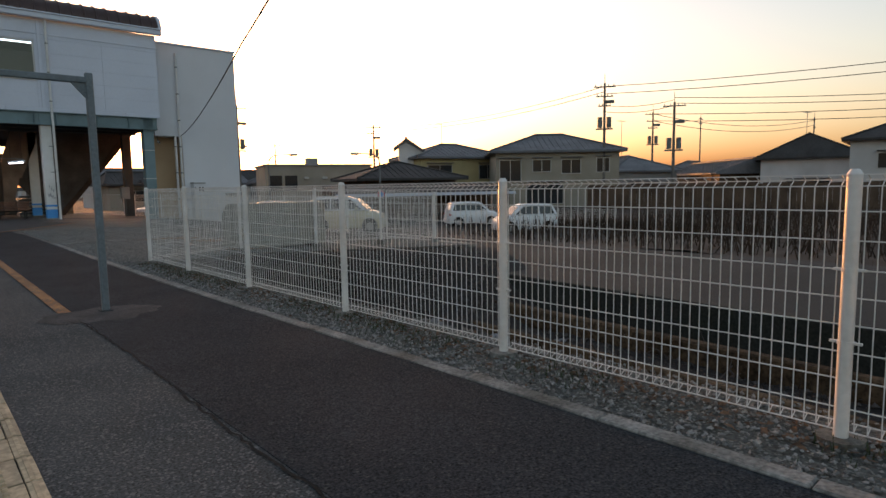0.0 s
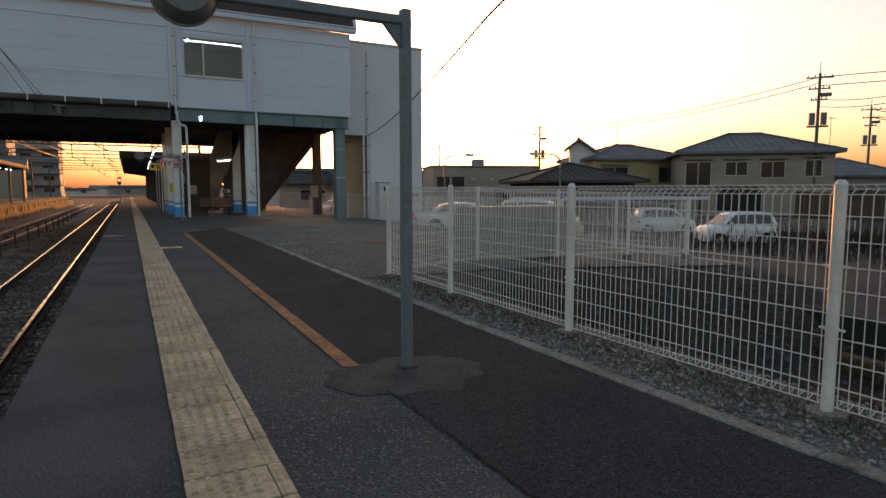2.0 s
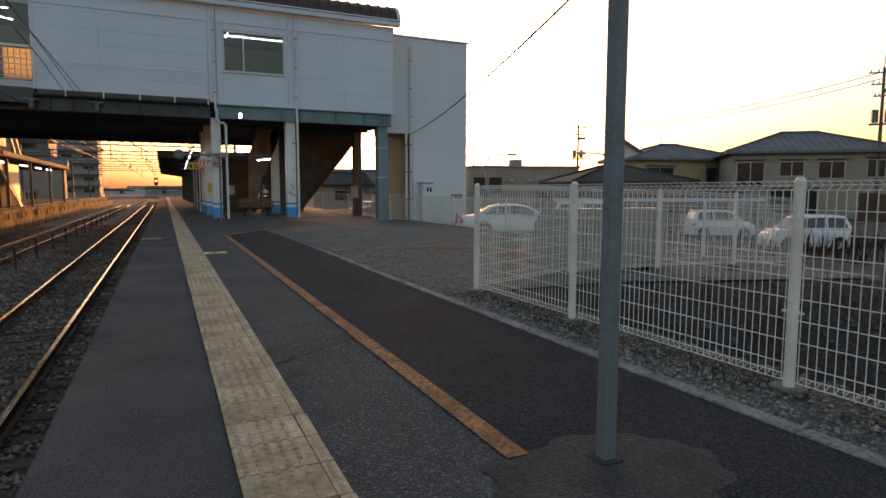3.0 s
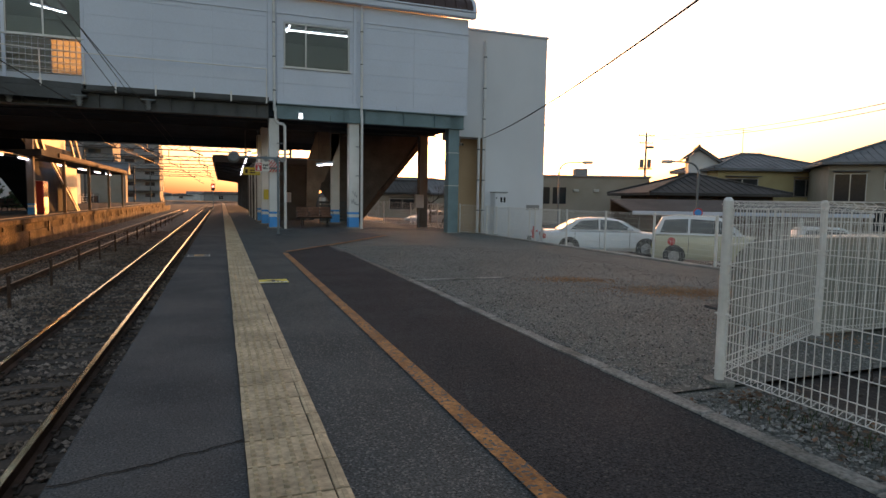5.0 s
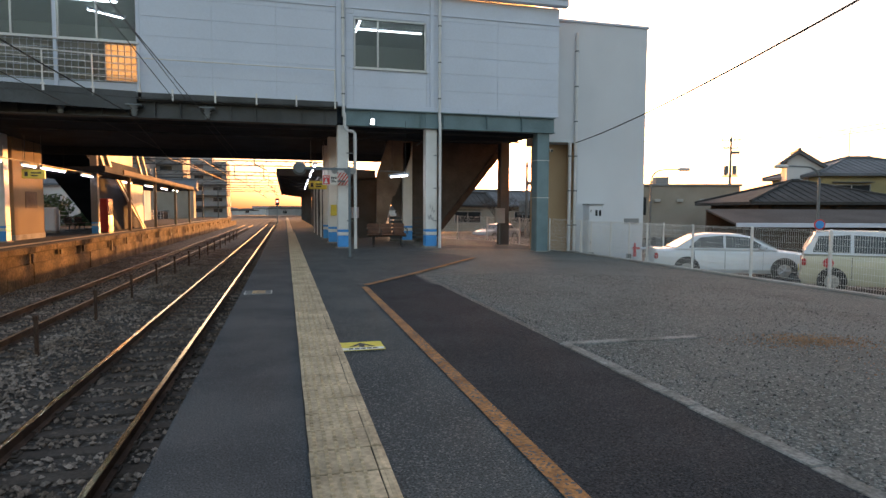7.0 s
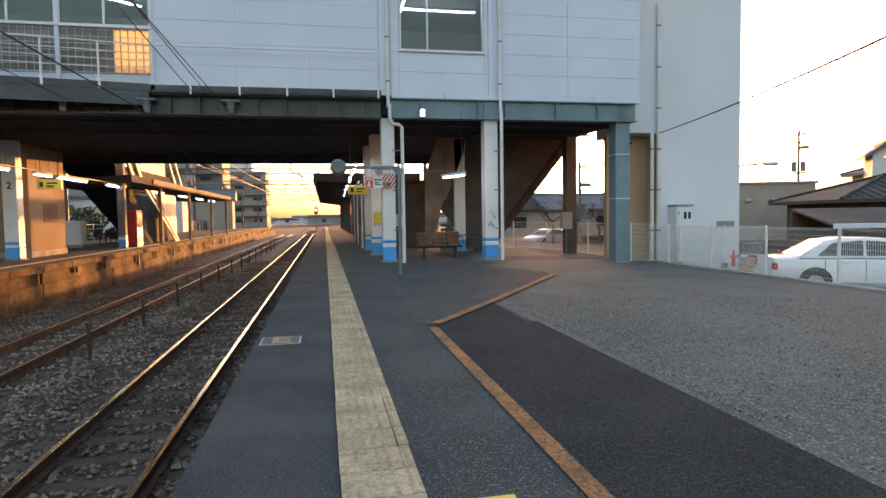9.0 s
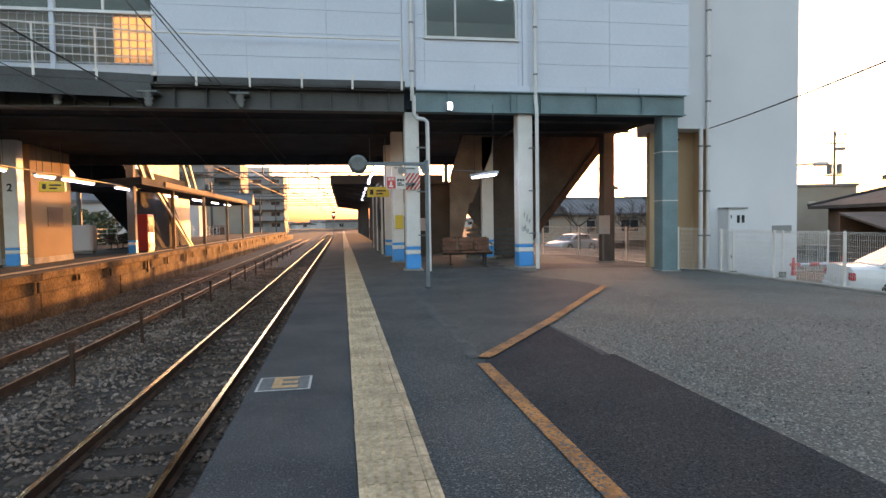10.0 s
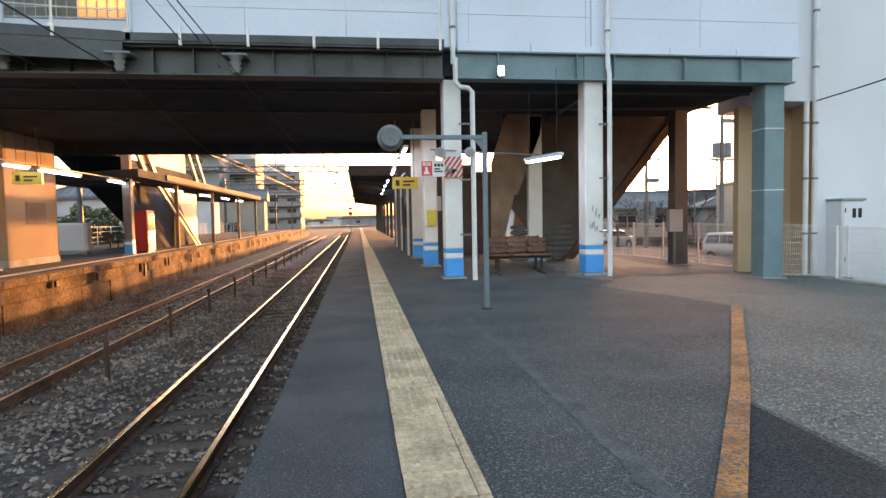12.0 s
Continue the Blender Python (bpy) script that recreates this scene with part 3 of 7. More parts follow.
def track(centre, head, label):
    t = thing("railway_track", label, "railway track", (0, 0, 0))
    for s in (-1, 1):
        x = centre + s * 0.5665
        r = part("rail", rail_mesh(x), RUST, t, "rust-brown steel rail")
        m = Mesh(); m.box(x - 0.031, x + 0.031, -30, 110, RAIL_Z - 0.006, RAIL_Z, 0.003)
        part("rail_head", m, head, r, "worn running surface")
    sm = Mesh(); sm.box(-1.05, 1.05, -0.11, 0.11, -0.15, 0.0, 0.015)
    for s in (-1, 1):
        sm.box(s * 0.5665 - 0.11, s * 0.5665 + 0.11, -0.08, 0.08, 0.0, 0.02, 0.006)
        sm.box(s * 0.5665 - 0.085, s * 0.5665 - 0.05, -0.03, 0.03, 0.02, 0.05)
        sm.box(s * 0.5665 + 0.05, s * 0.5665 + 0.085, -0.03, 0.03, 0.02, 0.05)
    data = sm.data("sleeper", SLEEPER)
    for i in range(230):
        y = 2 + 0.62 * i
        if centre < -4 and (i > 150):
            break
        o = new("sleeper", data)
        o.parent = t
        o.matrix_basis = pose(centre + random.uniform(-0.03, 0.03), y, RAIL_Z - 0.16, 0, 0, random.uniform(-0.7, 0.7))
    return t

track(-2.11, RAIL_TOP, "railway track with polished rails on timber sleepers in ballast")
track(-5.43, RAIL_DULL, "rust-brown railway track beside the opposite platform")

# ---- tactile strip ----
m = Mesh(); m.box(0.215, 0.605, -30, 110, -0.01, 0.004)
strip_bed = solid("tactile_strip", m, TACTILE_GAP, "pale yellow tactile warning strip along the platform", "tactile paving", kind="structure")
tile, plain = Mesh(), Mesh()
for mm in (tile, plain):
    mm.box(0.003, 0.324, 0.006, 0.287, -0.002, 0.012, 0.002)
for i in range(5):
    for j in range(6):
        cx, cy, r0, r1, h = 0.034 + 0.056 * i, 0.027 + 0.048 * j, 0.0165, 0.011, 0.0225
        vs = [(cx + r * math.cos(1.5708 * k + 0.785), cy + r * math.sin(1.5708 * k + 0.785), z) for r, z in ((r0, 0.012), (r1, h)) for k in range(4)]
        tile.add(vs, [(0, 1, 5, 4), (1, 2, 6, 5), (2, 3, 7, 6), (3, 0, 4, 7), (4, 5, 6, 7)])
bar = Mesh(); bar.box(0.328, 0.386, 0.005, 0.29, -0.002, 0.012, 0.002); bar.box(0.345, 0.366, 0.008, 0.287, 0.011, 0.016, 0.003)
d_tile, d_plain, d_bar = tile.data("tactile_tile", TACTILE), plain.data("tactile_tile", TACTILE), bar.data("guide_bar", TACTILE)
for i in range(295):
    y = -2 + 0.297 * i
    for nm, d in (("tactile_tile", d_tile if y < 46 else d_plain), ("guide_bar", d_bar)):
        if nm == "guide_bar" and y > 46:
            continue
        o = new(nm, d)
        o.parent = strip_bed
        o.matrix_basis = pose(0.217 + random.uniform(-0.002, 0.002), y, 0.001 + random.uniform(0, 0.0015), random.uniform(-0.15, 0.15), 0, random.uniform(-0.3, 0.3))
m = Mesh(); m.box(0.22, 0.54, 85.6, 110, 0.004, 0.012)
part("tactile_run", m, TACTILE, strip_bed)

# ---- painted orange line ----
m = Mesh()
def ribbon(m, pts, w, z):
    for (x0, y0), (x1, y1) in zip(pts[:-1], pts[1:]):
        d = Vector((x1 - x0, y1 - y0)).normalized()
        nx, ny = -d.y * w / 2, d.x * w / 2
        m.add([(x0 + nx, y0 + ny, z(x0)), (x0 - nx, y0 - ny, z(x0)), (x1 - nx, y1 - ny, z(x1)), (x1 + nx, y1 + ny, z(x1))], [(0, 1, 2, 3)])
ribbon(m, [(1.335, 7.22), (1.345, 10.0), (1.355, 14.5), (1.365, 21.05)], 0.11, lambda x: 0.0095)
ribbon(m, [(1.42, 21.25), (2.7, 23.04), (4.98, 26.45)], 0.13, lambda x: yard_z(x) + 0.018)
solid("painted_line", m, ORANGE, "worn orange painted line on the asphalt", "line marking", kind="structure")


# ---- things on the platform ----
def mesh_fence(label, runs, single=False, first=0):
    """A welded wire fence: runs of posts as (x, y, z)."""
    f = thing("mesh_fence", label, "fence")
    for (a, b) in zip(runs[:-1], runs[1:]):
        a, b = Vector(a), Vector(b)
        L = (b - a).length
        M4 = Matrix.Translation(a) @ (b - a).to_track_quat("X", "Z").to_matrix().to_4x4()
        p = Mesh()
        n = max(4, round((L - 0.1) / 0.052))
        r = 0.003
        bars = []
        for i in range(n + 1):
            u = 0.05 + (L - 0.1) * i / n
            bars.append(("upright_wire", [(u, 0.05, 0.065), (u, 0.0, 0.04), (u, 0.0, 1.15), (u, 0.05, 1.178), (u, 0.0, 1.2)], r))
        for z, y in ((0.04, 0), (0.065, 0.05), (0.145, 0), (0.28, 0), (0.405, 0), (0.53, 0), (0.655, 0), (0.78, 0), (0.91, 0), (1.04, 0), (1.15, 0), (1.178, 0.05), (1.2, 0)):
            bars.append(("level_wire", [(0.03, y, z), (L - 0.03, y, z)], 0.0038))
        if single:
            panel = new("wire_panel")
            panel.parent = f
            for nm, pts, rr in bars:
                p = Mesh()
                p.tube([M4 @ Vector(q) for q in pts], rr, 4, caps=False)
                part(nm, p, FENCE_W, panel)
        else:
            for nm, pts, rr in bars:
                p.tube([M4 @ Vector(q) for q in pts], rr, 4, caps=False)
            part("wire_panel", p, FENCE_W, f)["kind"] = "stuff"
    for q in runs[first:]:
        p = Mesh()
        x, y, z = q
        p.tube([(x, y, z - 0.1), (x, y, z + 1.2)], 0.031, 14)
        p.tube([(x, y, z + 1.2), (x, y, z + 1.215), (x, y, z + 1.225)], 0.033, 14, 0.016)
        po = part("post", p, FENCE_W, f, smooth=True)
        for h in (0.45, 0.78):
            c = Mesh()
            c.tube([(x, y, z + h - 0.008), (x, y, z + h + 0.008)], 0.035, 12)
            c.box(x - 0.008, x + 0.008, y - 0.065, y + 0.065, z + h - 0.006, z + h + 0.006, 0.002)
            part("clamp", c, FENCE_W, po)
        g = Mesh()
        g.tube([(x, y, z - 0.15), (x, y, z + 0.012)], 0.1, 12)
        part("footing", g, KERB, f, "small concrete footing")
    return f

posts = [(3.24, 11.19), (3.25, 9.4), (3.26, 7.35), (3.3, 5.29), (3.35, 3.31), (3.385, 1.26), (3.41, -0.8), (3.45, -2.85), (3.49, -4.9)]
mesh_fence("white welded wire fence on round posts above the gravel strip", [(x, y, 0.0) for x, y in posts], True)
mesh_fence("white welded wire fence across the end of the yard", [(3.245, 11.2, 0.0), (5.14, 11.97, 0.0), (6.9, 12.1, -0.05), (8.7, 12.2, -0.1), (10.5, 12.3, -0.2)], first=1)
mesh_fence("white welded wire fence between the yard and the car park", [(10.55, 12.4 + 2.08 * i, -0.3) for i in range(10)])

def mirror_post(x, y, h):
    t = thing("platform_mirror", "round convex mirror on a grey angled steel post", "mirror", (x, y, 0), group="mirrors along the platform")
    m = Mesh()
    m.box(-0.032, 0.032, -0.032, 0.032, -0.05, h + 0.07, 0.008)
    part("post", m, POLE_BLUE, t)
    m = Mesh()
    m.box(-1.38, 0.032, -0.025, 0.025, h - 0.03, h + 0.03, 0.008)
    part("arm", m, POLE_BLUE, t)
    m = Mesh()
    m.prism([(-0.032, h - 0.03), (-0.15, h - 0.03), (-0.032, h - 0.17)], 1, -0.012, 0.012)
    part("gusset", m, POLE_BLUE, t)
    m = Mesh()
    m.tube([(-1.27, -0.06, h), (-1.27, -0.035, h), (-1.27, 0.0, h), (-1.27, 0.04, h)], 0.12, 28, 0.165)
    m.tube([(-1.27, 0.04, h), (-1.27, 0.06, h)], 0.175, 28)
    part("mirror_back", m, POLE_GREY, t, "dark grey dished mirror back", smooth=True)
    m = Mesh()
    m.tube([(-1.27, 0.058, h), (-1.27, 0.066, h), (-1.27, 0.07, h)], 0.165, 28, 0.05)
    part("mirror_face", m, RAIL_TOP, t, smooth=True)
    m = Mesh()
    m.box(-0.06, 0.06, -0.06, 0.06, 0.0, 0.02, 0.006)
    part("foot_plate", m, PATCH, t)
    return t

mirror_post(1.655, 7.04, 2.22)
mirror_post(1.76, 27.2, 2.34)

def lettering(name, text, size, mat, parent, matrix, label=""):
    cu = bpy.data.curves.new(name, "FONT")
    cu.body, cu.size, cu.extrude = text, size, 0.0008
    cu.offset = 0.03 * size
    cu.align_x, cu.align_y = "CENTER", "CENTER"
    tmp = bpy.data.objects.new(name, cu)
    scene.collection.objects.link(tmp)
    me = bpy.data.meshes.new_from_object(tmp.evaluated_get(bpy.context.evaluated_depsgraph_get()))
    bpy.data.objects.remove(tmp)
    me.materials.clear()
    me.materials.append(mat)
    o = new(name, me)
    o.parent = parent
    o.matrix_basis = matrix
    if label:
        o["label"] = label
    return o

# floor sticker with an arrow
st = thing("floor_sticker", "yellow floor sticker with a black arrow on the asphalt", "sticker", (0.79, 16.74, 0.006))
m = Mesh(); m.box(-0.2, 0.2, -0.17, 0.17, 0, 0.003); part("film", m, YELLOW, st)
m = Mesh(); m.add([(-0.12, -0.03, 0.005), (0, 0.12, 0.005), (0.12, -0.03, 0.005), (0.07, -0.03, 0.005), (0.0, 0.055, 0.005), (-0.07, -0.03, 0.005)], [(0, 5, 4, 1), (1, 4, 3, 2)])
m.box(-0.025, 0.025, -0.05, 0.08, 0.004, 0.0055); part("arrow", m, BLACK, st)
m = Mesh(); m.box(-0.19, 0.19, -0.16, -0.07, 0.0035, 0.005); part("caption_band", m, WHITE_FILM, st)
m = Mesh()
for i in range(5):
    m.box(-0.13 + 0.055 * i, -0.09 + 0.055 * i, -0.135, -0.095, 0.0055, 0.0062)
part("caption", m, BLACK, st)

# door mark E by the platform edge
em = thing("door_mark", "worn grey plate stencilled with an orange letter E", "floor marking", (-0.3, 20.78, 0.003))
MARK_EDGE = material("mark_pale", (0.42, 0.42, 0.4), 0.8, 0, 30, 4, 0.25, 0.1, (0.7, 0.7, 0.7))
m = Mesh(); m.box(-0.205, 0.205, -0.2, 0.2, 0, 0.003); part("plate", m, MARK_EDGE, em, "pale worn border")
m = Mesh(); m.box(-0.185, 0.185, -0.18, 0.18, 0.002, 0.0045); part("field", m, material("mark_grey", (0.13, 0.135, 0.138), 0.85, 0, 40, 4, 0.3, 0.2, (0.7, 0.7, 0.7)), em)
lettering("letter", "E", 0.43, material("mark_tan", (0.5, 0.32, 0.15), 0.8, 0, 30, 4, 0.25, 0.1, (0.7, 0.7, 0.7)), em, pose(0, 0, 0.0058), "bold orange letter")

# grey metal cabinet behind the fence
def tank():
    t = thing("equipment_box", "large beige-grey sheet-metal box with a rounded back behind the fence", "box", (5.2, 12.12, -0.12), 3)
    r, d, h, w = 0.42, 0.82, 1.0, 2.0
    out = [(0, 0.08), (0, h)] + [(d - r + r * math.sin(a * 0.262), h - r + r * math.cos(a * 0.262)) for a in range(0, 7)] + [(d, 0.08)]
    m = Mesh(); m.prism(out, 0, 0, w)
    part("body", m, BOX_BEIGE, t)
    k = [(0.07, 0.16), (0.07, h - 0.1)] + [(d - r + (r - 0.09) * math.sin(a * 0.262), h - r + (r - 0.09) * math.cos(a * 0.262)) for a in range(0, 7)] + [(d - 0.09, 0.16)]
    m = Mesh(); m.prism(k, 0, -0.018, 0.0); part("end_panel", m, BOX_BEIGE, t)
    m = Mesh(); m.tube([(-0.03, 0.68, 0.62), (-0.018, 0.68, 0.62)], 0.025, 10); part("lock", m, BLACK_STEEL, t)
    for i in range(6):
        m = Mesh(); m.box(0.04 + 0.325 * i, 0.33 + 0.325 * i, -0.014, 0.0, 0.14, 0.94, 0.006)
        part("panel", m, BOX_BEIGE, t)
    for x in (0.1, 1.75):
        m = Mesh(); m.box(x, x + 0.14, 0.05, 0.75, -0.1, 0.08, 0.01)
        part("skid", m, RUST, t)
    return t
tank()

# patch of rusty gravel and an old slab in the yard
rs_ = np.random.default_rng(12)
for bx, by, sx, sy, ks in ((6.2, 14.8, 0.55, 0.28, 4500), (5.2, 16.0, 0.35, 0.16, 1500), (5.2, 12.2, 0.3, 0.3, 1000)):
    px_, py_ = rs_.normal(bx, sx, ks), rs_.normal(by, sy, ks)
    stones("rusty_gravel", RUST_STAIN, [(x, y, yard_z(x) - 0.002) for x, y in zip(px_, py_)], rs_.uniform(0.004, 0.01, ks), "rust-coloured loose stones on the gravel", "gravel")
m = Mesh(); m.box(5.05, 7.0, 12.95, 13.75, -0.15, -0.004, 0.015, pose(0, 0, 0, 0, 0, -1.5))
solid("slab", m, PATCH, "flat weathered concrete slab in the gravel", "slab", kind="structure")

# loose gravel
rng = np.random.default_rng(4)
ks = 9000
yy = rng.uniform(-1.5, 11.0, ks); tt = rng.uniform(0, 1, ks)
sp = [(kerb_x(y) + 0.07 + t * (fence_x(y) + 0.3 - kerb_x(y)), y, -0.006) for y, t in zip(yy, tt)]
stones("loose_gravel", STONE, sp, rng.uniform(0.006, 0.02, ks), "loose grey gravel under the fence", "gravel")
ks = 14000
yy = 11.2 + 11.5 * rng.uniform(0, 1, ks) ** 1.2; xx = 2.75 + 5.5 * rng.uniform(0, 1, ks) ** 1.7
stones("loose_gravel", STONE, [(x, y, yard_z(x) - 0.002) for x, y in zip(xx, yy)], rng.uniform(0.005, 0.014, ks), "loose grey gravel scattered over the yard", "gravel")
ks = 58000
yy = 8.0 + 43.5 * rng.uniform(0, 1, ks) ** 1.5; xx = rng.uniform(-8.0, -0.6, ks)
keep = [(x, y) for x, y in zip(xx, yy) if min(abs(x + 2.11 + 0.5665), abs(x + 2.11 - 0.5665), abs(x + 5.43 + 0.5665), abs(x + 5.43 - 0.5665)) > 0.09 and not ((abs(x + 2.11) < 1.05 or abs(x + 5.43) < 1.05) and (abs((y - 2) / 0.62 - round((y - 2) / 0.62)) < 0.225 and rng.uniform() > 0.05))]
stones("ballast_stones", BALLAST, [(x, y, BED_Z + 0.012 + 0.1 * max(0, 1 - abs(x + 3.7) / 0.6)) for x, y in keep], rng.uniform(0.016, 0.05, len(keep)), "loose grey-brown ballast stones between the rails", "ballast")
ks = 2500
yy = rng.uniform(-2, 11, ks); xx = rng.uniform(4.0, 10.3, ks)
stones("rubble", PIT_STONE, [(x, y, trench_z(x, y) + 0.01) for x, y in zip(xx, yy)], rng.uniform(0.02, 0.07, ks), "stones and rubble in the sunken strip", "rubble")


# torn plastic sheets and dead branches lying in the sunken strip
def crumpled(x, y, w, d, seed):
    r = random.Random(seed)
    n = 9
    m = Mesh()
    m.v = [(x + w * (i / n - 0.5), y + d * (j / n - 0.5), trench_z(x + w * (i / n - 0.5), y + d * (j / n - 0.5)) + 0.04 + r.uniform(0, 0.16) * min(w, d)) for j in range(n + 1) for i in range(n + 1)]
    m.f = [(j * (n + 1) + i, j * (n + 1) + i + 1, (j + 1) * (n + 1) + i + 1, (j + 1) * (n + 1) + i) for j in range(n) for i in range(n)
           if math.hypot((i + 0.5) / n - 0.5, (j + 0.5) / n - 0.5) < 0.42 + 0.22 * noise.noise(Vector((i * 0.5 + seed * 3.1, j * 0.5, seed)))]
    return solid("plastic_sheet", m, PLASTIC, "crumpled torn pale plastic sheet lying on the earth", "litter", group="litter in the sunken strip")
for k, (x, y, w, d) in enumerate(((6.9, 8.3, 0.8, 0.5), (7.6, 7.4, 0.9, 0.35), (6.4, 6.1, 0.6, 0.4), (6.0, 4.2, 0.5, 0.3), (8.3, 6.6, 0.5, 0.25), (6.3, 2.4, 0.45, 0.35))):
    crumpled(x, y, w, d, k)
rt = random.Random(31)
for k in range(26):
    x, y, a = rt.uniform(4.6, 9.3), rt.uniform(1.0, 10.6), rt.uniform(0, 6.28)
    L = rt.uniform(0.5, 1.6)
    m = Mesh()
    pts = [Vector((x + math.cos(a) * L * u + rt.uniform(-0.05, 0.05), y + math.sin(a) * L * u + rt.uniform(-0.05, 0.05), 0)) for u in (0, 0.35, 0.7, 1.0)]
    for q in pts:
        q.z = trench_z(q.x, q.y) + rt.uniform(0.02, 0.16)
    m.tube(pts, 0.016, 5, 0.006)
    for q in pts[1:3]:
        e = q + Vector((rt.uniform(-0.3, 0.3), rt.uniform(-0.3, 0.3), rt.uniform(0.02, 0.25)))
        m.tube([q, e], 0.008, 4, 0.004)
    solid("dead_branch", m, BARK, "dry dead branch lying on the dark earth", "branch", group="dead branches")
rl = np.random.default_rng(77)
m = Mesh()
for _ in range(5200):
    y = rl.uniform(-1.5, 11.0)
    if rl.uniform() < 0.45:
        x = fence_x(y) + rl.normal(0.0, 0.16); z = -0.008
    else:
        x = rl.uniform(4.3, 9.4); z = trench_z(x, y) + 0.015
    a, k = rl.uniform(0, 6.28), rl.uniform(0.012, 0.035)
    c, e = math.cos(a) * k, math.sin(a) * k
    m.add([(x - c, y - e, z), (x + 0.4 * e, y - 0.4 * c, z + rl.uniform(0.004, 0.02)), (x + c, y + e, z + rl.uniform(0, 0.012)), (x - 0.4 * e, y + 0.4 * c, z + 0.003)], [(0, 1, 2, 3)])
solid("fallen_leaves", m, DRY_LEAF, "brown fallen leaves on the gravel and earth", "leaves", kind="stuff")
m = Mesh()
for _ in range(2600):
    y = rl.uniform(-1.5, 10.8)
    if noise.noise(Vector((y * 0.8, 3.0, 0))) < -0.05:
        continue
    x = fence_x(y) + rl.normal(-0.05, 0.13)
    h, a = rl.uniform(0.015, 0.06), rl.uniform(0, 6.28)
    m.add([(x - 0.004 * math.cos(a), y - 0.004 * math.sin(a), -0.015), (x + 0.004 * math.cos(a), y + 0.004 * math.sin(a), -0.015), (x + rl.normal(0, 0.02), y + rl.normal(0, 0.02), h)], [(0, 1, 2)])
solid("green_weeds", m, MOSS, "low green weeds growing under the fence", "weeds", kind="stuff")

# ---- the station building over the tracks ----
ORIGIN = Vector((0, 0.78, 0))
FRONT, BACK, FLOOR_Z, SOFFIT_Z = 30.42, 41.6, 4.64, 4.05
st_b = thing("station_building", "white-panelled station building on columns above the tracks", "building", (0, 0, 0))

def board(x0, x1, z0, z1, y=None):
    y = FRONT if y is None else y
    m = Mesh(); m.box(x0 + 0.004, x1 - 0.004, y - 0.02, y - 0.002, z0 + 0.003, z1 - 0.003, 0.003)
    part("wall_panel", m, PANEL, st_b)

# wall core with the window openings
for x0, x1, z0, z1 in ((-4.08, 2.34, 4.64, 8.4), (2.34, 4.75, 4.64, 5.9), (2.34, 4.75, 7.5, 8.4), (4.75, 9.6, 4.64, 8.4), (-14, -4.08, 4.64, 5.02), (-14, -4.08, 7.75, 8.4)):
    core = Mesh(); core.box(x0, x1, FRONT, FRONT + 0.16, z0, z1)
    part("front_wall", core, PANEL_SEAM, st_b)
m = Mesh()
m.box(9.45, 9.6, FRONT + 0.16, BACK, 4.64, 8.4)
m.box(-14, -0.45, BACK, BACK + 0.16, 4.64, 8.4); m.box(0.5, 9.6, BACK, BACK + 0.16, 4.64, 8.4); m.box(-0.45, 0.5, BACK, BACK + 0.16, 4.64, 5.1); m.box(-0.45, 0.5, BACK, BACK + 0.16, 7.4, 8.4)
m.box(-14.2, -14, FRONT, BACK + 0.16, 4.64, 8.4)
part("outer_wall", m, PANEL, st_b)
m = Mesh(); m.box(-14, 9.45, FRONT + 0.16, BACK, 4.64, 4.7); part("floor_slab", m, INNER, st_b)
m = Mesh(); m.box(-14, 9.45, FRONT + 0.16, BACK, 8.0, 8.1); m.box(-14, -4.4, 35.5, 35.6, 4.7, 8.0); m.box(0.2, 9.45, 35.5, 35.6, 4.7, 8.0); part("inner_wall", m, INNER, st_b, "pale green-grey interior wall")
rows = [4.74 + 0.575 * i for i in range(6)]
for z0, z1 in zip(rows, rows[1:] + [7.78]):
    if z1 - z0 < 0.02:
        continue
    for x0, x1 in ((-4.06, -2.0), (-2.0, -0.1), (-0.1, 1.75), (5.02, 7.3), (7.3, 9.6)):
        board(x0, x1, z0, z1)
    if z1 <= 5.91:
        board(2.08, 2.32, z0, z1); board(2.32, 4.77, z0, z1); board(4.77, 4.88, z0, z1)
    else:
        board(2.08, 2.32, z0, z1); board(4.77, 4.88, z0, z1)
board(2.32, 4.77, 7.54, 7.78)
for z0, z1 in ((7.82, 8.38), ):
    for x0, x1 in ((-14, -9), (-9, -4.06), (-4.06, 1.75), (2.08, 4.88), (5.02, 9.6)):
        board(x0, x1, z0, z1)
m = Mesh()
for x0, x1 in ((-14, 1.78), (2.06, 4.9), (5.0, 9.63)):
    m.box(x0, x1, FRONT - 0.05, FRONT - 0.02, 7.78, 7.82, 0.005)
part("trim_rail", m, PANEL, st_b)
# pilasters with rain pipes
for x, w in ((1.915, 0.3), (4.95, 0.13)):
    m = Mesh(); m.box(x - w / 2, x + w / 2, FRONT - 0.06, FRONT - 0.002, 4.64, 8.38, 0.01)
    part("pilaster", m, PANEL, st_b)
for x, off in ((1.98, 0.0), (5.2, 0.0)):
    m = Mesh(); m.tube([(x, FRONT - 0.12, 4.3), (x, FRONT - 0.12, 8.4)], 0.05, 10)
    pp = part("rain_pipe", m, PIPE_W, st_b, smooth=True)
    for z in (5.0, 6.2, 7.4):
        b = Mesh(); b.tube([(x, FRONT - 0.12, z), (x, FRONT - 0.12, z + 0.04)], 0.06, 10); b.box(x - 0.02, x + 0.02, FRONT - 0.12, FRONT - 0.02, z, z + 0.03)
        part("bracket", b, POLE_GREY, pp)
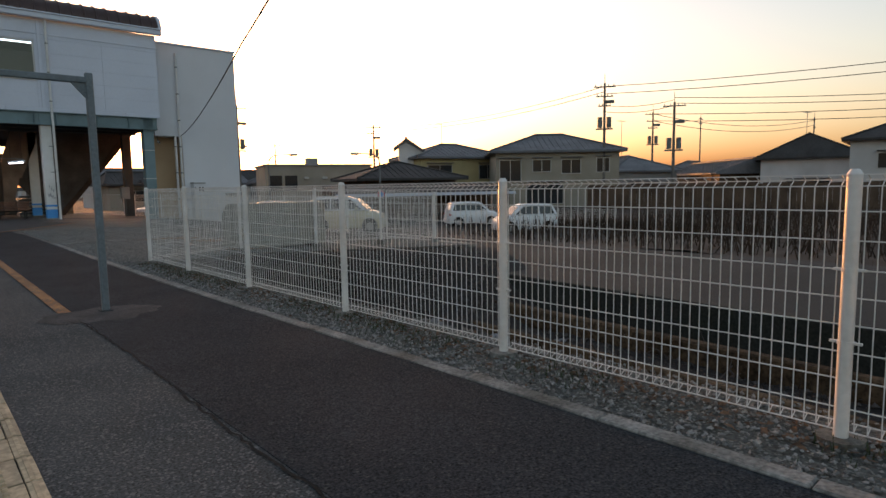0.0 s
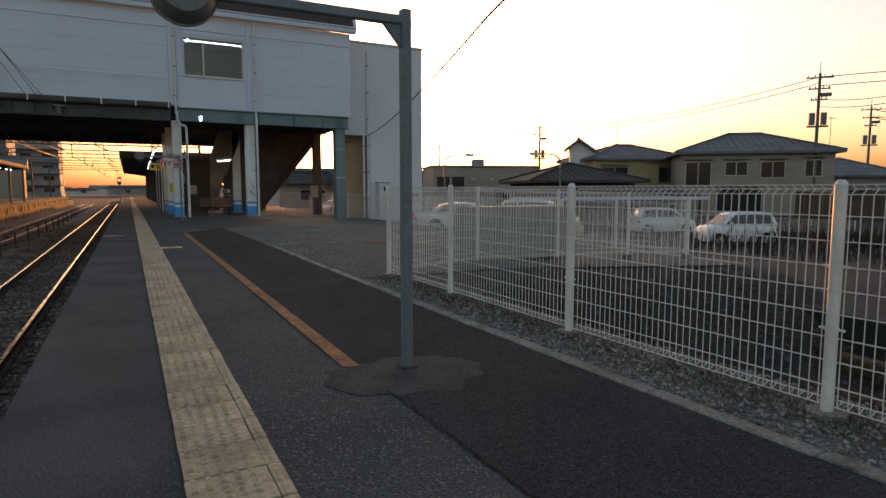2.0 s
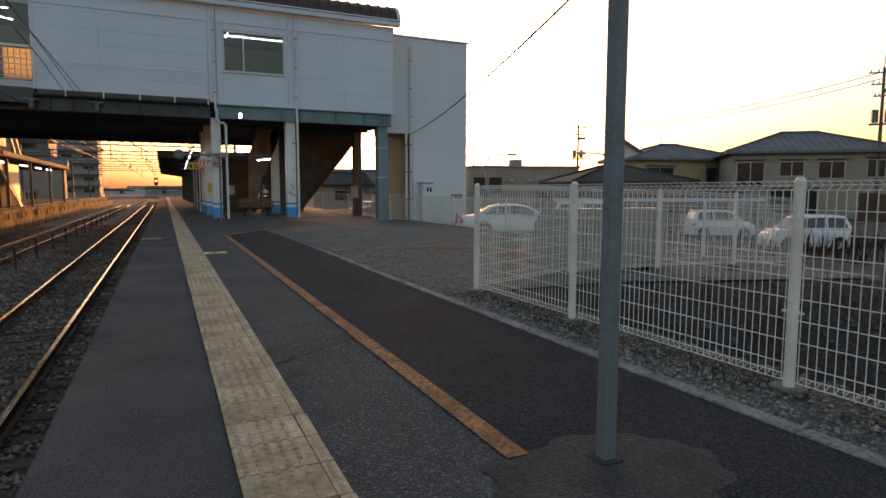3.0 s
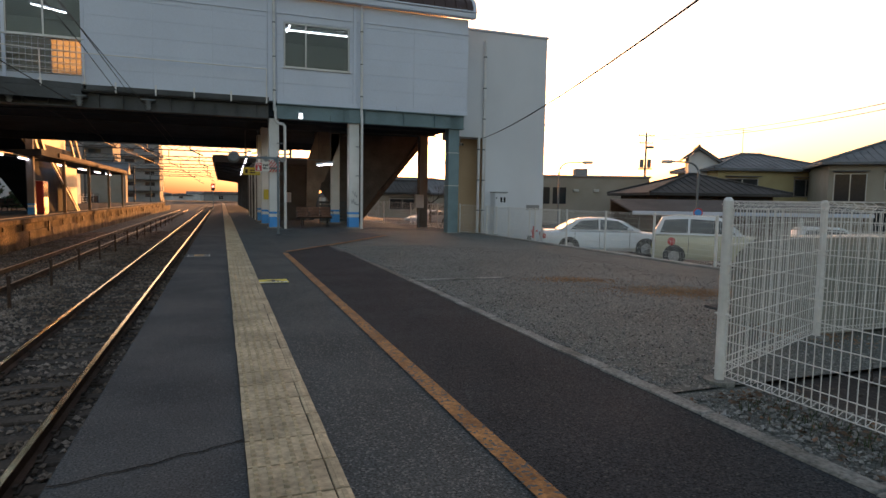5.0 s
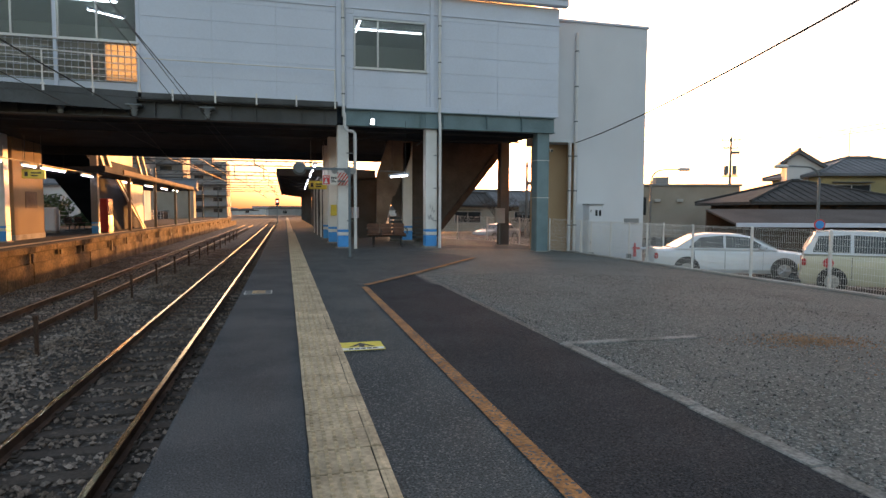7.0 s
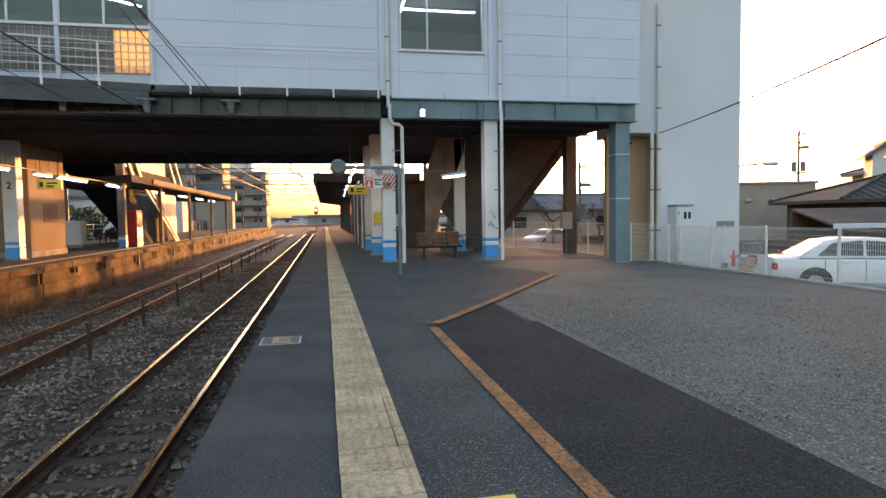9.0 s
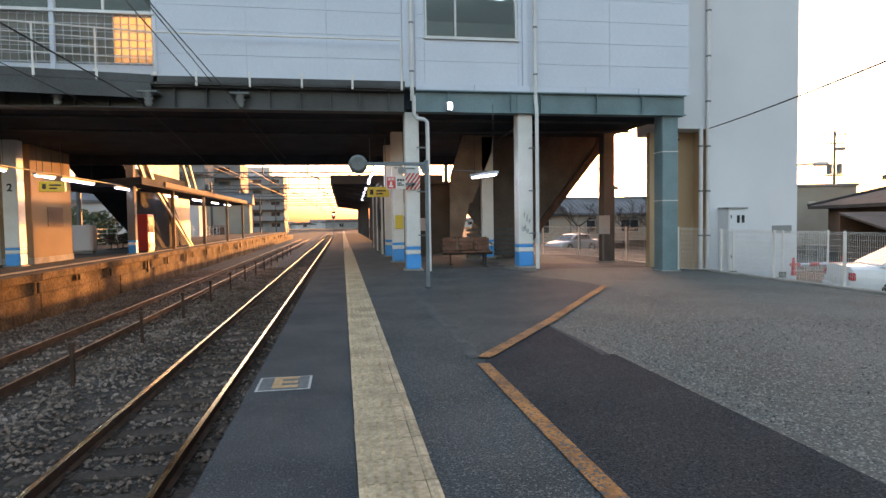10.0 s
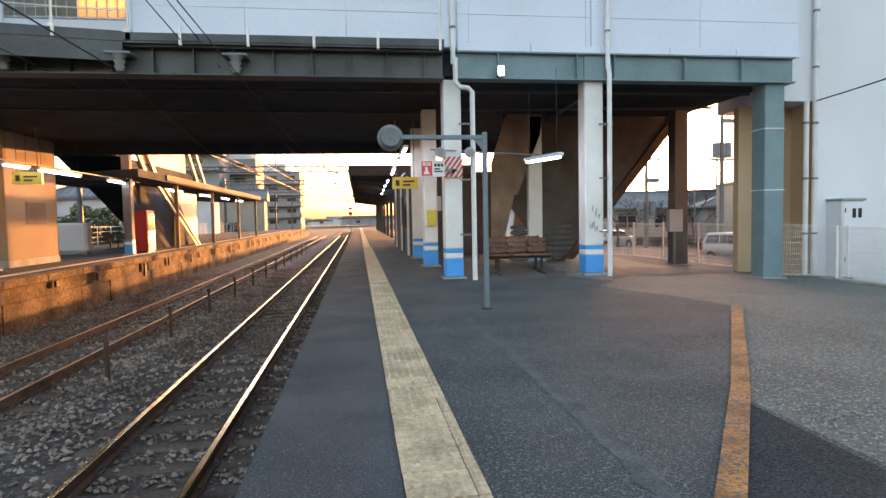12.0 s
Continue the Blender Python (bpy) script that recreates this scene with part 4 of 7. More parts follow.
# base flashing, seen as a pale band along the foot of the wall
for i in range(5):
    x0 = 2.08 + 1.505 * i
    m = Mesh(); m.box(x0 + 0.004, x0 + 1.5, FRONT - 0.075, FRONT - 0.03, 4.58, 4.73, 0.008)
    part("flashing", m, PANEL, st_b)
# gutter and curved roof
m = Mesh()
m.box(-14.2, 9.85, FRONT - 0.28, FRONT - 0.02, 8.4, 8.62, 0.03)
m.box(-14.2, 9.85, FRONT - 0.32, FRONT - 0.02, 8.62, 8.68, 0.01)
part("gutter", m, PANEL, st_b, "white eaves gutter")
m = Mesh()
arc = [(FRONT - 0.2 + 0.9 * (1 - math.cos(radians(a))), 8.66 + 0.75 * math.sin(radians(a))) for a in range(0, 91, 10)]
arc += [(BACK, 9.9), (BACK, 9.7), (FRONT + 1.0, 9.2)]
m.prism(arc, 0, -14.2, 9.72)
rf = part("roof", m, ROOF_BROWN, st_b, "dark brown curved metal roof", smooth=True)
for i in range(52):
    x = -14.0 + 0.46 * i
    r = Mesh()
    r.tube([(x, FRONT - 0.2 + 0.92 * (1 - math.cos(radians(a))) - 0.02, 8.68 + 0.76 * math.sin(radians(a))) for a in range(0, 91, 15)], 0.03, 6)
    part("roof_seam", r, ROOF_BROWN, rf)
m = Mesh()
arc2 = [(FRONT - 0.24 + 0.95 * (1 - math.cos(radians(a))), 8.66 + 0.8 * math.sin(radians(a))) for a in range(0, 91, 10)]
m.prism(arc2 + [(FRONT + 1.0, 9.3)] + [(FRONT + 0.8, 8.66)], 0, 9.72, 9.86)
part("verge", m, PANEL, st_b)

def window(parent, x0, x1, z0, z1, y, bars, pane=GLASS, depth=0.1):
    w = new("window")
    w.parent = parent
    m = Mesh()
    t = 0.05
    for b in ((x0, x1, z0, z0 + t), (x0, x1, z1 - t, z1), (x0, x0 + t, z0 + t, z1 - t), (x1 - t, x1, z0 + t, z1 - t)):
        m.box(b[0], b[1], y - 0.03, y + depth, b[2], b[3], 0.006)
    for x in bars:
        m.box(x - 0.025, x + 0.025, y - 0.02, y + depth - 0.02, z0 + t, z1 - t, 0.005)
    part("window_frame", m, ALU, w)
    xs = [x0 + t] + list(bars) + [x1 - t]
    for a, b in zip(xs[:-1], xs[1:]):
        p = Mesh(); p.box(a, b, y + 0.03, y + 0.036, z0 + t, z1 - t)
        o = part("pane", p, pane, w)
        o.visible_shadow = False
    s = Mesh(); s.box(x0 - 0.04, x1 + 0.04, y - 0.07, y, z0 - 0.04, z0, 0.006)
    part("window_sill", s, ALU, w)
    return w
window(st_b, 2.34, 4.75, 5.9, 7.5, FRONT, (3.13,))
block = Mesh(); block.box(0, 0.165, 0, 0.08, 0, 0.165, 0.012)
block_data = block.data("glass_block", GLASS_BLOCK)
for i in range(4):
    x1 = -4.08 - 2.2 * i
    window(st_b, x1 - 2.15, x1, 6.22, 7.75, FRONT, (x1 - 1.1,))
    # glass block wall under the window
    gb = new("window"); gb.parent = st_b
    for j in range(12):
        for k in range(6):
            gbo = new("glass_block", block_data)
            gbo.parent = gb
            gbo.matrix_basis = pose(x1 - 2.14 + 0.178 * j, FRONT + 0.02, 5.08 + 0.178 * k)
            gbo.visible_shadow = False
    m = Mesh()
    for j in range(13):
        m.box(x1 - 2.152 + 0.178 * j, x1 - 2.14 + 0.178 * j, FRONT + 0.03, FRONT + 0.09, 5.05, 6.18)
    for k in range(7):
        m.box(x1 - 2.15, x1, FRONT + 0.03, FRONT + 0.09, 5.067 + 0.178 * k, 5.08 + 0.178 * k)
    part("joint_grid", m, PANEL_SEAM, gb)
    m = Mesh(); m.box(x1 - 0.06 + 0.02, x1 + 0.06, FRONT - 0.05, FRONT + 0.1, 4.64, 7.78, 0.01)
    part("mullion", m, PANEL, st_b)

def strip_lamp(x0, y0, z, x1, y1, parent=None, label="lit fluorescent batten lamp", drop=0.0):
    t = thing("fluorescent_lamp", label, "lamp", group="fluorescent lamps")
    a, b = Vector((x0, y0, z)), Vector((x1, y1, z))
    d = (b - a).normalized()
    n = Vector((-d.y, d.x, 0))
    L = (b - a).length
    M4 = Matrix.Translation(a) @ Matrix((( d.x, n.x, 0, 0), (d.y, n.y, 0, 0), (0, 0, 1, 0), (0, 0, 0, 1)))
    m = Mesh(); m.box(0, L, -0.06, 0.06, 0.0, 0.07, 0.01, M4); part("housing", m, PANEL, t)
    m = Mesh(); m.tube([M4 @ Vector((0.04, 0, -0.025)), M4 @ Vector((L - 0.04, 0, -0.025))], 0.022, 8); part("tube", m, TUBE, t)
    if drop:
        for u in (0.15, L - 0.15):
            m = Mesh(); m.tube([M4 @ Vector((u, 0, 0.06)), M4 @ Vector((u, 0, 0.06 + drop))], 0.006, 6); part("hanger", m, BLACK_STEEL, t)
    return t
# lamps inside the building
for a in ((2.6, 33.0, 7.93, 5.2, 33.0), (2.75, 31.4, 7.93, 2.75, 33.4), (-7.5, 32.2, 7.93, -5.0, 32.2), (-6.2, 33.2, 7.93, -5.2, 34.0), (-10, 33, 7.93, -8.6, 33), (-4.6, 33.6, 7.93, -3.4, 33.6)):
    strip_lamp(*a)

# girders
m = Mesh(); m.box(2.06, 9.45, FRONT - 0.03, FRONT + 0.12, SOFFIT_Z, 4.54)
g1 = part("girder", m, TEAL, st_b, "teal painted steel girder")
for z0 in (SOFFIT_Z - 0.03, 4.54):
    m = Mesh(); m.box(2.06, 9.45, FRONT - 0.14, FRONT + 0.2, z0, z0 + 0.03); part("flange", m, TEAL, g1)
for x in (2.9, 4.55, 5.35, 6.9, 8.2):
    s = Mesh(); s.box(x - 0.01, x + 0.01, FRONT - 0.13, FRONT - 0.03, SOFFIT_Z, 4.54); part("stiffener", s, TEAL, g1)
s = Mesh(); s.box(4.72, 5.2, FRONT - 0.06, FRONT - 0.03, SOFFIT_Z, 4.54, 0.005); part("splice_plate", s, TEAL, g1)
m = Mesh(); m.box(-14, 1.78, FRONT - 0.03, FRONT + 0.12, SOFFIT_Z - 0.02, 4.5)
g2 = part("girder", m, GIRDER, st_b, "dark grey steel girder over the tracks")
for x0, z0 in ((-14, SOFFIT_Z - 0.05), (-4.1, 4.5)):
    m = Mesh(); m.box(x0, 1.78, FRONT - 0.22, FRONT + 0.2, z0, z0 + 0.03 + 0.01 * (z0 > 4.3)); part("flange", m, GIRDER, g2)
for i in range(22):
    x = 1.4 - 0.72 * i
    s = Mesh(); s.box(x - 0.008, x + 0.008, FRONT - 0.18, FRONT - 0.03, SOFFIT_Z - 0.02, 4.5); part("stiffener", s, GIRDER, g2)
# maintenance ledge with a rail along the wall
m = Mesh(); m.prism([(1.78, FRONT - 0.32), (-4.1, FRONT - 0.32), (-9.0, FRONT - 1.15), (-14, FRONT - 1.15), (-14, FRONT - 0.03), (1.78, FRONT - 0.03)], 2, 4.54, 4.58)
part("ledge", m, GIRDER, st_b)
m = Mesh(); m.box(-4.1, 1.78, FRONT - 0.34, FRONT - 0.31, 4.58, 4.72); part("toe_board", m, GIRDER, st_b)
for z0, z1 in ((4.56, 4.74), (4.2, 4.55)):
    m = Mesh(); m.add([(x, FRONT - d, z) for d0 in (0.04, 0.0) for x, d, z in ((-4.1, 0.3 + d0, z0), (-9, 1.13 + d0, z0), (-9, 1.13 + d0, z1), (-4.1, 0.3 + d0, z1))],
                      [(0, 1, 2, 3), (4, 7, 6, 5), (3, 2, 6, 7), (0, 4, 5, 1), (0, 3, 7, 4), (1, 5, 6, 2)])
    part("toe_board", m, GIRDER, st_b)
def rail_pt(x):
    return (x, FRONT - 0.3 if x > -4.1 else FRONT - 0.3 + (x + 4.1) * 0.17)
m = Mesh()
for z, xs in ((5.72, (1.7, -4.1, -9.0)), ):
    m.tube([(*rail_pt(x), z) for x in xs], 0.02, 8)
part("handrail", m, FENCE_W, st_b, "slender white handrail", smooth=True)
for z in (5.5, 5.3, 5.1):
    m = Mesh(); m.tube([(*rail_pt(x), z) for x in (-4.1, -9.0)], 0.012, 6); part("rail_bar", m, FENCE_W, st_b)
for x in (1.7, 0.5, -0.7, -1.9, -3.1):
    m = Mesh(); m.box(x - 0.025, x + 0.025, FRONT - 0.36, FRONT - 0.3, 4.5, 4.85, 0.004)
    if x > 1.6:
        m.tube([(x, FRONT - 0.3, 4.6), (x, FRONT - 0.3, 5.72)], 0.02, 8)
    part("rail_bracket", m, FENCE_W, st_b)
for x in (-4.0, -5.2, -6.4, -7.6, -8.8):
    p = rail_pt(x)
    m = Mesh(); m.tube([(*p, 4.55), (*p, 5.72)], 0.022, 8); m.box(p[0] - 0.05, p[0] + 0.05, p[1] - 0.04, p[1] + 0.04, 4.58, 4.8, 0.005)
    part("rail_post", m, FENCE_W, st_b)
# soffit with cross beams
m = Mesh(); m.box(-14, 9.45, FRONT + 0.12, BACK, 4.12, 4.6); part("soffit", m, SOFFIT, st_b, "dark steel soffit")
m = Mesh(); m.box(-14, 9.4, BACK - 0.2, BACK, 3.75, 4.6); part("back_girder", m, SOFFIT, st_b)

# columns
def column(x, y, w, z0, z1, mat=COLUMN_W, blue=True, at_label="white steel column with a blue foot"):
    c = thing("column", at_label, "column", (x, y, z0), group="columns under the station building")
    m = Mesh(); m.box(-w / 2, w / 2, -w / 2, w / 2, 0.62 if blue else 0, z1 - z0, 0.02); part("shaft", m, mat, c)
    if blue:
        m = Mesh(); m.box(-w / 2 - 0.002, w / 2 + 0.002, -w / 2 - 0.002, w / 2 + 0.002, 0.04, 0.42, 0.02); part("foot_band", m, BLUE, c, "blue painted foot")
        m = Mesh(); m.box(-w / 2, w / 2, -w / 2, w / 2, 0.42, 0.54, 0.02); part("white_band", m, COLUMN_W, c)
        m = Mesh(); m.box(-w / 2 - 0.002, w / 2 + 0.002, -w / 2 - 0.002, w / 2 + 0.002, 0.54, 0.62, 0.01); part("stripe", m, BLUE, c, "narrow blue stripe")
    m = Mesh(); m.box(-w / 2 - 0.06, w / 2 + 0.06, -w / 2 - 0.06, w / 2 + 0.06, -0.02, 0.04, 0.01); part("base_plate", m, CONCRETE, c)
    return c
column(1.98, 30.72, 0.37, 0, 4.05)
column(4.95, 30.62, 0.4, 0, 4.05)
column(1.9, 34.0, 0.36, 0, 4.05)
column(5.0, 35.0, 0.4, -0.0, 4.05)
column(1.9, 37.2, 0.36, 0, 4.05)
column(9.0, 34.3, 0.4, -0.2, 4.15, GIRDER, False, "dark steel column carrying a cable box")
column(9.05, 30.62, 0.46, -0.22, 4.57, TEAL, False, "teal steel corner column")
cc = thing("column_strap", "thin pale strap bound round the teal corner column", "strap", (9.05, 30.62, 0))
for z in (1.72, 3.05):
    m = Mesh()
    for b in ((-0.24, 0.24, -0.242, -0.232), (-0.24, 0.24, 0.232, 0.242), (-0.242, -0.232, -0.232, 0.232), (0.232, 0.242, -0.232, 0.232)):
        m.box(*b, z, z + 0.025)
    part("band", m, PIPE_W, cc)
sc = thing("security_camera", "small white security camera under the tower overhang", "camera", (9.75, 31.45, 3.55))
m = Mesh(); m.tube([(0, 0.0, 0), (0, -0.24, -0.05)], 0.055, 12); part("housing", m, PIPE_W, sc, smooth=True)
m = Mesh(); m.tube([(0, -0.245, -0.051), (0, -0.252, -0.053)], 0.045, 12); part("lens", m, DARK_GLASS, sc)
m = Mesh(); m.tube([(0, 0, 0), (0, 0.05, 0.12), (0, 0.05, 0.3)], 0.018, 6); part("arm", m, POLE_GREY, sc)
for k, (x0, y0, x1, y1, z) in enumerate(((2.2, 31.2, 9.0, 31.2, 3.96), (2.2, 33.6, 9.2, 33.0, 3.98), (-9.0, 31.6, 1.8, 31.6, 4.02), (-9.0, 34.0, 1.8, 34.4, 4.03), (5.2, 30.9, 5.6, 38.0, 3.97))):
    m = Mesh(); m.tube([(x0, y0, z), (x1, y1, z)], 0.035, 8); solid("soffit_conduit", m, GIRDER, "grey steel conduit run under the soffit", "pipe", group="conduits under the soffit")
SCUFF = material("grey_scuff", (0.36, 0.37, 0.38), 0.8, 0, 25, 6, 0.3, 0.1, (0.7, 0.7, 0.7))
rk = random.Random(5)
for k in range(9):
    x, z = 4.95 + rk.uniform(-0.1, 0.1), 0.85 + rk.uniform(0, 0.5)
    m = Mesh(); m.add([(x - 0.012, 30.4175, z), (x + 0.012, 30.4175, z), (x + rk.uniform(-0.03, 0.05), 30.4175, z + rk.uniform(0.08, 0.22)), (x - 0.02, 30.4175, z + 0.1)], [(0, 1, 2, 3)])
    solid("scuff_mark", m, SCUFF, "grey scuff mark on the white column paint", "scuff", group="scuff marks")
# drain pipes that stand beside the columns
for x, bend in ((2.34, 0.33), (5.26, 0.0)):
    t = thing("drain_pipe", "white plastic drain pipe strapped beside a column", "pipe", (0, 0, 0), group="drain pipes")
    m = Mesh()
    y = FRONT - 0.2
    if bend:
        m.tube([(x - bend, y, 4.4), (x - bend, y, 3.92), (x - bend + 0.08, y, 3.84), (x - 0.08, y, 3.82), (x, y, 3.75), (x, y, 0.0)], 0.05, 10)
    else:
        m.tube([(5.2, FRONT - 0.12, 4.5), (5.2, FRONT - 0.14, 4.3), (5.2, y, 4.15), (5.2, y, 3.8), (5.2, y, -0.02)], 0.05, 10)
    part("pipe", m, PIPE_W, t, smooth=True)
    for z in (0.9, 2.0, 3.1):
        b = Mesh(); b.box(x - 0.28, x + 0.02, y - 0.03, y + 0.03, z, z + 0.03); part("strap", b, POLE_GREY, t)
t = thing("column_box", "small grey cable box fixed to a dark column", "electrical box", (8.76, 34.05, 0.75))
m = Mesh(); m.box(-0.2, 0.2, -0.1, 0.12, 0, 0.62, 0.015); part("case", m, GREY_METAL, t)
m = Mesh(); m.box(-0.03, 0.03, -0.02, 0.04, -0.88, 0); part("conduit", m, POLE_GREY, t)

# stairs down to the platform
stair = thing("staircase", "steel staircase with dark side panels under the station building", "staircase", (0, 0, 0))
m = Mesh(); m.prism([(4.1, 4.1), (9.45, 4.1), (6.1, 0.0), (5.6, 0.0), (4.1, 1.8)], 1, 35.0, 35.08); part("side_panel", m, STAIR_BROWN, stair, "dark brown side panel")
m = Mesh(); m.prism([(9.5, 4.1), (9.2, 4.1), (5.85, 0.0), (6.15, 0.0)], 1, 34.9, 37.2); part("stringer", m, RUST, stair)
m = Mesh(); m.prism([(3.7, 0.1), (4.0, 0.3), (4.38, 1.85), (4.48, 1.88), (5.15, 3.55), (5.2, 4.1), (4.2, 4.1), (3.74, 2.75)], 1, 34.8, 34.88); part("parapet", m, BROWN_PANEL, stair, "brown painted parapet panel")
for i in range(9):
    m = Mesh(); m.box(4.35 + 0.1 * i, 6.2, 35.1 + 0.28 * i, 35.4 + 0.28 * i, 0.17 * i, 0.17 * i + 0.17, 0.01); part("step", m, CONCRETE, stair)
for i in range(6):
    m = Mesh(); m.box(4.3, 6.15, 34.96, 34.99, 0.1 + 0.16 * i, 0.2 + 0.16 * i, 0.008); part("louvre_slat", m, GIRDER, stair)

# ---- lift tower ----
tower = thing("lift_tower", "tall windowless white tower beside the station building", "tower", (0, 0, 0))
m = Mesh()
m.box(10.9, 13.8, 31.4, 33.4, -1.5, 8.3); m.box(9.62, 10.9, 31.4, 33.4, 3.85, 8.3)
part("wall", m, TOWER_W, tower)
m = Mesh(); m.box(9.58, 13.86, 31.34, 33.46, 8.3, 8.4, 0.02); part("coping", m, PANEL, tower)
m = Mesh(); m.box(9.42, 10.9, 32.2, 32.4, -0.6, 3.85); m.box(10.86, 10.896, 31.42, 32.2, -0.6, 3.85); part("recess_wall", m, RECESS_CREAM, tower, "cream rendered wall under the overhang")
for x, top in ((10.77, 7.9), (10.54, 3.84)):
    m = Mesh(); m.tube([(x, 31.3, -0.4), (x, 31.3, top)], 0.06, 10); p = part("rain_pipe", m, PIPE_W, tower, smooth=True)
    for z in (0.7, 2.0, 3.3, 4.6, 5.9, 7.2):
        if z > top:
            break
        b = Mesh(); b.tube([(x, 31.3, z), (x, 31.3, z + 0.05)], 0.075, 10); part("bracket", b, POLE_GREY, p)
m = Mesh(); m.box(9.75, 9.9, 31.3, 31.4, 6.3, 7.0, 0.01); part("vent_box", m, PANEL, tower)
m = Mesh(); m.box(12.95, 13.6, 31.36, 31.398, 0.75, 0.98, 0.01); part("vent_grille", m, WALL_GREY, tower)
mb = thing("meter_cabinet", "white steel meter cabinet with two small dark windows", "electrical cabinet", (11.47, 31.15, -0.42))
m = Mesh(); m.box(-0.29, 0.29, -0.22, 0.24, 0.0, 1.9, 0.02); part("case", m, TOWER_W, mb)
m = Mesh(); m.box(-0.32, 0.32, -0.27, 0.26, 1.9, 1.96, 0.015); part("lid", m, GREY_METAL, mb)
for z0, z1 in ((0.08, 1.2), (1.23, 1.86)):
    d = Mesh(); d.box(-0.26, 0.26, -0.235, -0.222, z0, z1, 0.005); dd = part("door", d, TOWER_W, mb)
    h = Mesh(); h.box(-0.23, -0.2, -0.25, -0.237, z0 + 0.4, z0 + 0.5, 0.004); part("handle", h, BLACK_STEEL, dd)
for x in (-0.03, 0.12):
    d = Mesh(); d.box(x, x + 0.09, -0.243, -0.236, 1.5, 1.72); part("viewing_window", d, DARK_GLASS, mb)
mesh_fence("white welded wire fence in front of the tower", [(9.5, 30.75, -0.22), (11.2, 30.75, -0.3), (12.8, 30.75, -0.38), (14.3, 30.75, -0.4)])
bar_ = thing("barrier_bar", "red and white striped barrier bar on a stand", "barrier", (12.6, 30.2, -0.42))
for i in range(6):
    m = Mesh(); m.tube([(0.3 * i, 0, 0.3), (0.3 * i + 0.3, 0, 0.3)], 0.04, 8); part("stripe", m, SIGN_RED if i % 2 == 0 else PANEL, bar_)
for x in (0.1, 1.7):
    m = Mesh(); m.tube([(x, 0, 0), (x, 0, 0.5)], 0.07, 10, 0.03); part("cone", m, SIGN_RED, bar_)

# ---- signs, lamps and small things under the bridge ----
SY = 30.3
sg = thing("sos_sign", "white and red emergency button sign on a column", "sign", (1.53, SY, 2.08))
m = Mesh(); m.box(-0.24, 0.24, -0.02, 0.01, 0, 0.33, 0.006); part("board", m, WHITE_FILM, sg)
m = Mesh(); m.box(0.1, 0.5, 0.01, 0.04, 0.1, 0.16); m.box(0.4, 0.46, 0.01, 0.3, 0.1, 0.16); part("bracket", m, POLE_GREY, sg)
m = Mesh(); m.box(-0.225, -0.01, -0.026, -0.021, 0.02, 0.31); part("red_field", m, SIGN_RED, sg)
lettering("lettering", "SOS", 0.095, WHITE_FILM, sg, pose(-0.118, -0.028, 0.25, 90), "white letters")
m = Mesh(); m.box(-0.15, -0.1, -0.03, -0.027, 0.09, 0.19, 0.001); m.box(-0.18, -0.07, -0.03, -0.027, 0.05, 0.1, 0.001); part("hand_symbol", m, WHITE_FILM, sg)
m = Mesh()
for i in range(3):
    m.box(0.03 + 0.065 * i, 0.08 + 0.065 * i, -0.025, -0.021, 0.2, 0.26)
for i in range(2):
    m.box(0.03, 0.2 - 0.05 * i, -0.025, -0.021, 0.09 + 0.05 * i, 0.12 + 0.05 * i)
part("caption", m, BLACK, sg)
sp_ = thing("striped_board", "red and white diagonally striped warning board", "sign", (1.98, SY + 0.2, 2.08))
m = Mesh(); m.box(-0.19, 0.19, -0.01, 0.02, 0, 0.42, 0.004); part("board", m, WHITE_FILM, sp_)
for i in range(-3, 5):
    u = -0.19 + 0.1 * i
    pts = []
    def clip(x):
        return max(-0.19, min(0.19, x))
    a0, a1 = u, u + 0.05
    quad = [(clip(a0), (clip(a0) - a0) / 0.30 * 0.42), (clip(a1), (clip(a1) - a1) / 0.30 * 0.42), (clip(a1 + 0.30), (clip(a1 + 0.30) - a1) / 0.30 * 0.42), (clip(a0 + 0.30), (clip(a0 + 0.30) - a0) / 0.30 * 0.42)]
    quad = [(x, max(0.0, min(0.42, z))) for x, z in quad]
    if quad[2][0] - quad[0][0] < 0.02:
        continue
    m = Mesh(); m.add([(x, -0.014, z) for x, z in quad], [(0, 1, 2, 3)]); part("stripe", m, SIGN_RED, sp_, "red diagonal stripe")
for x in (1.67, 2.26):
    s = thing("loudspeaker", "small round grey horn loudspeaker under the bridge", "loudspeaker", (x, 30.3, 2.54), group="loudspeakers")
    m = Mesh(); m.tube([(0, -0.16, 0), (0, -0.15, 0), (0, 0.05, 0), (0, 0.12, 0)], 0.11, 16, 0.05); part("horn", m, GREY_METAL, s, smooth=True)
    m = Mesh(); m.tube([(0, -0.165, 0), (0, -0.158, 0)], 0.075, 16); part("mouth", m, WALL_GREY, s)
    m = Mesh(); m.box(-0.015, 0.015, 0.0, 0.25, 0.05, 0.08); part("bracket", m, POLE_GREY, s)
m = Mesh(); m.tube([(1.5, 30.3, 2.62), (4.2, 31.5, 2.62)], 0.015, 6)
solid("conduit_bar", m, POLE_GREY, "thin horizontal steel conduit between columns", "pipe")
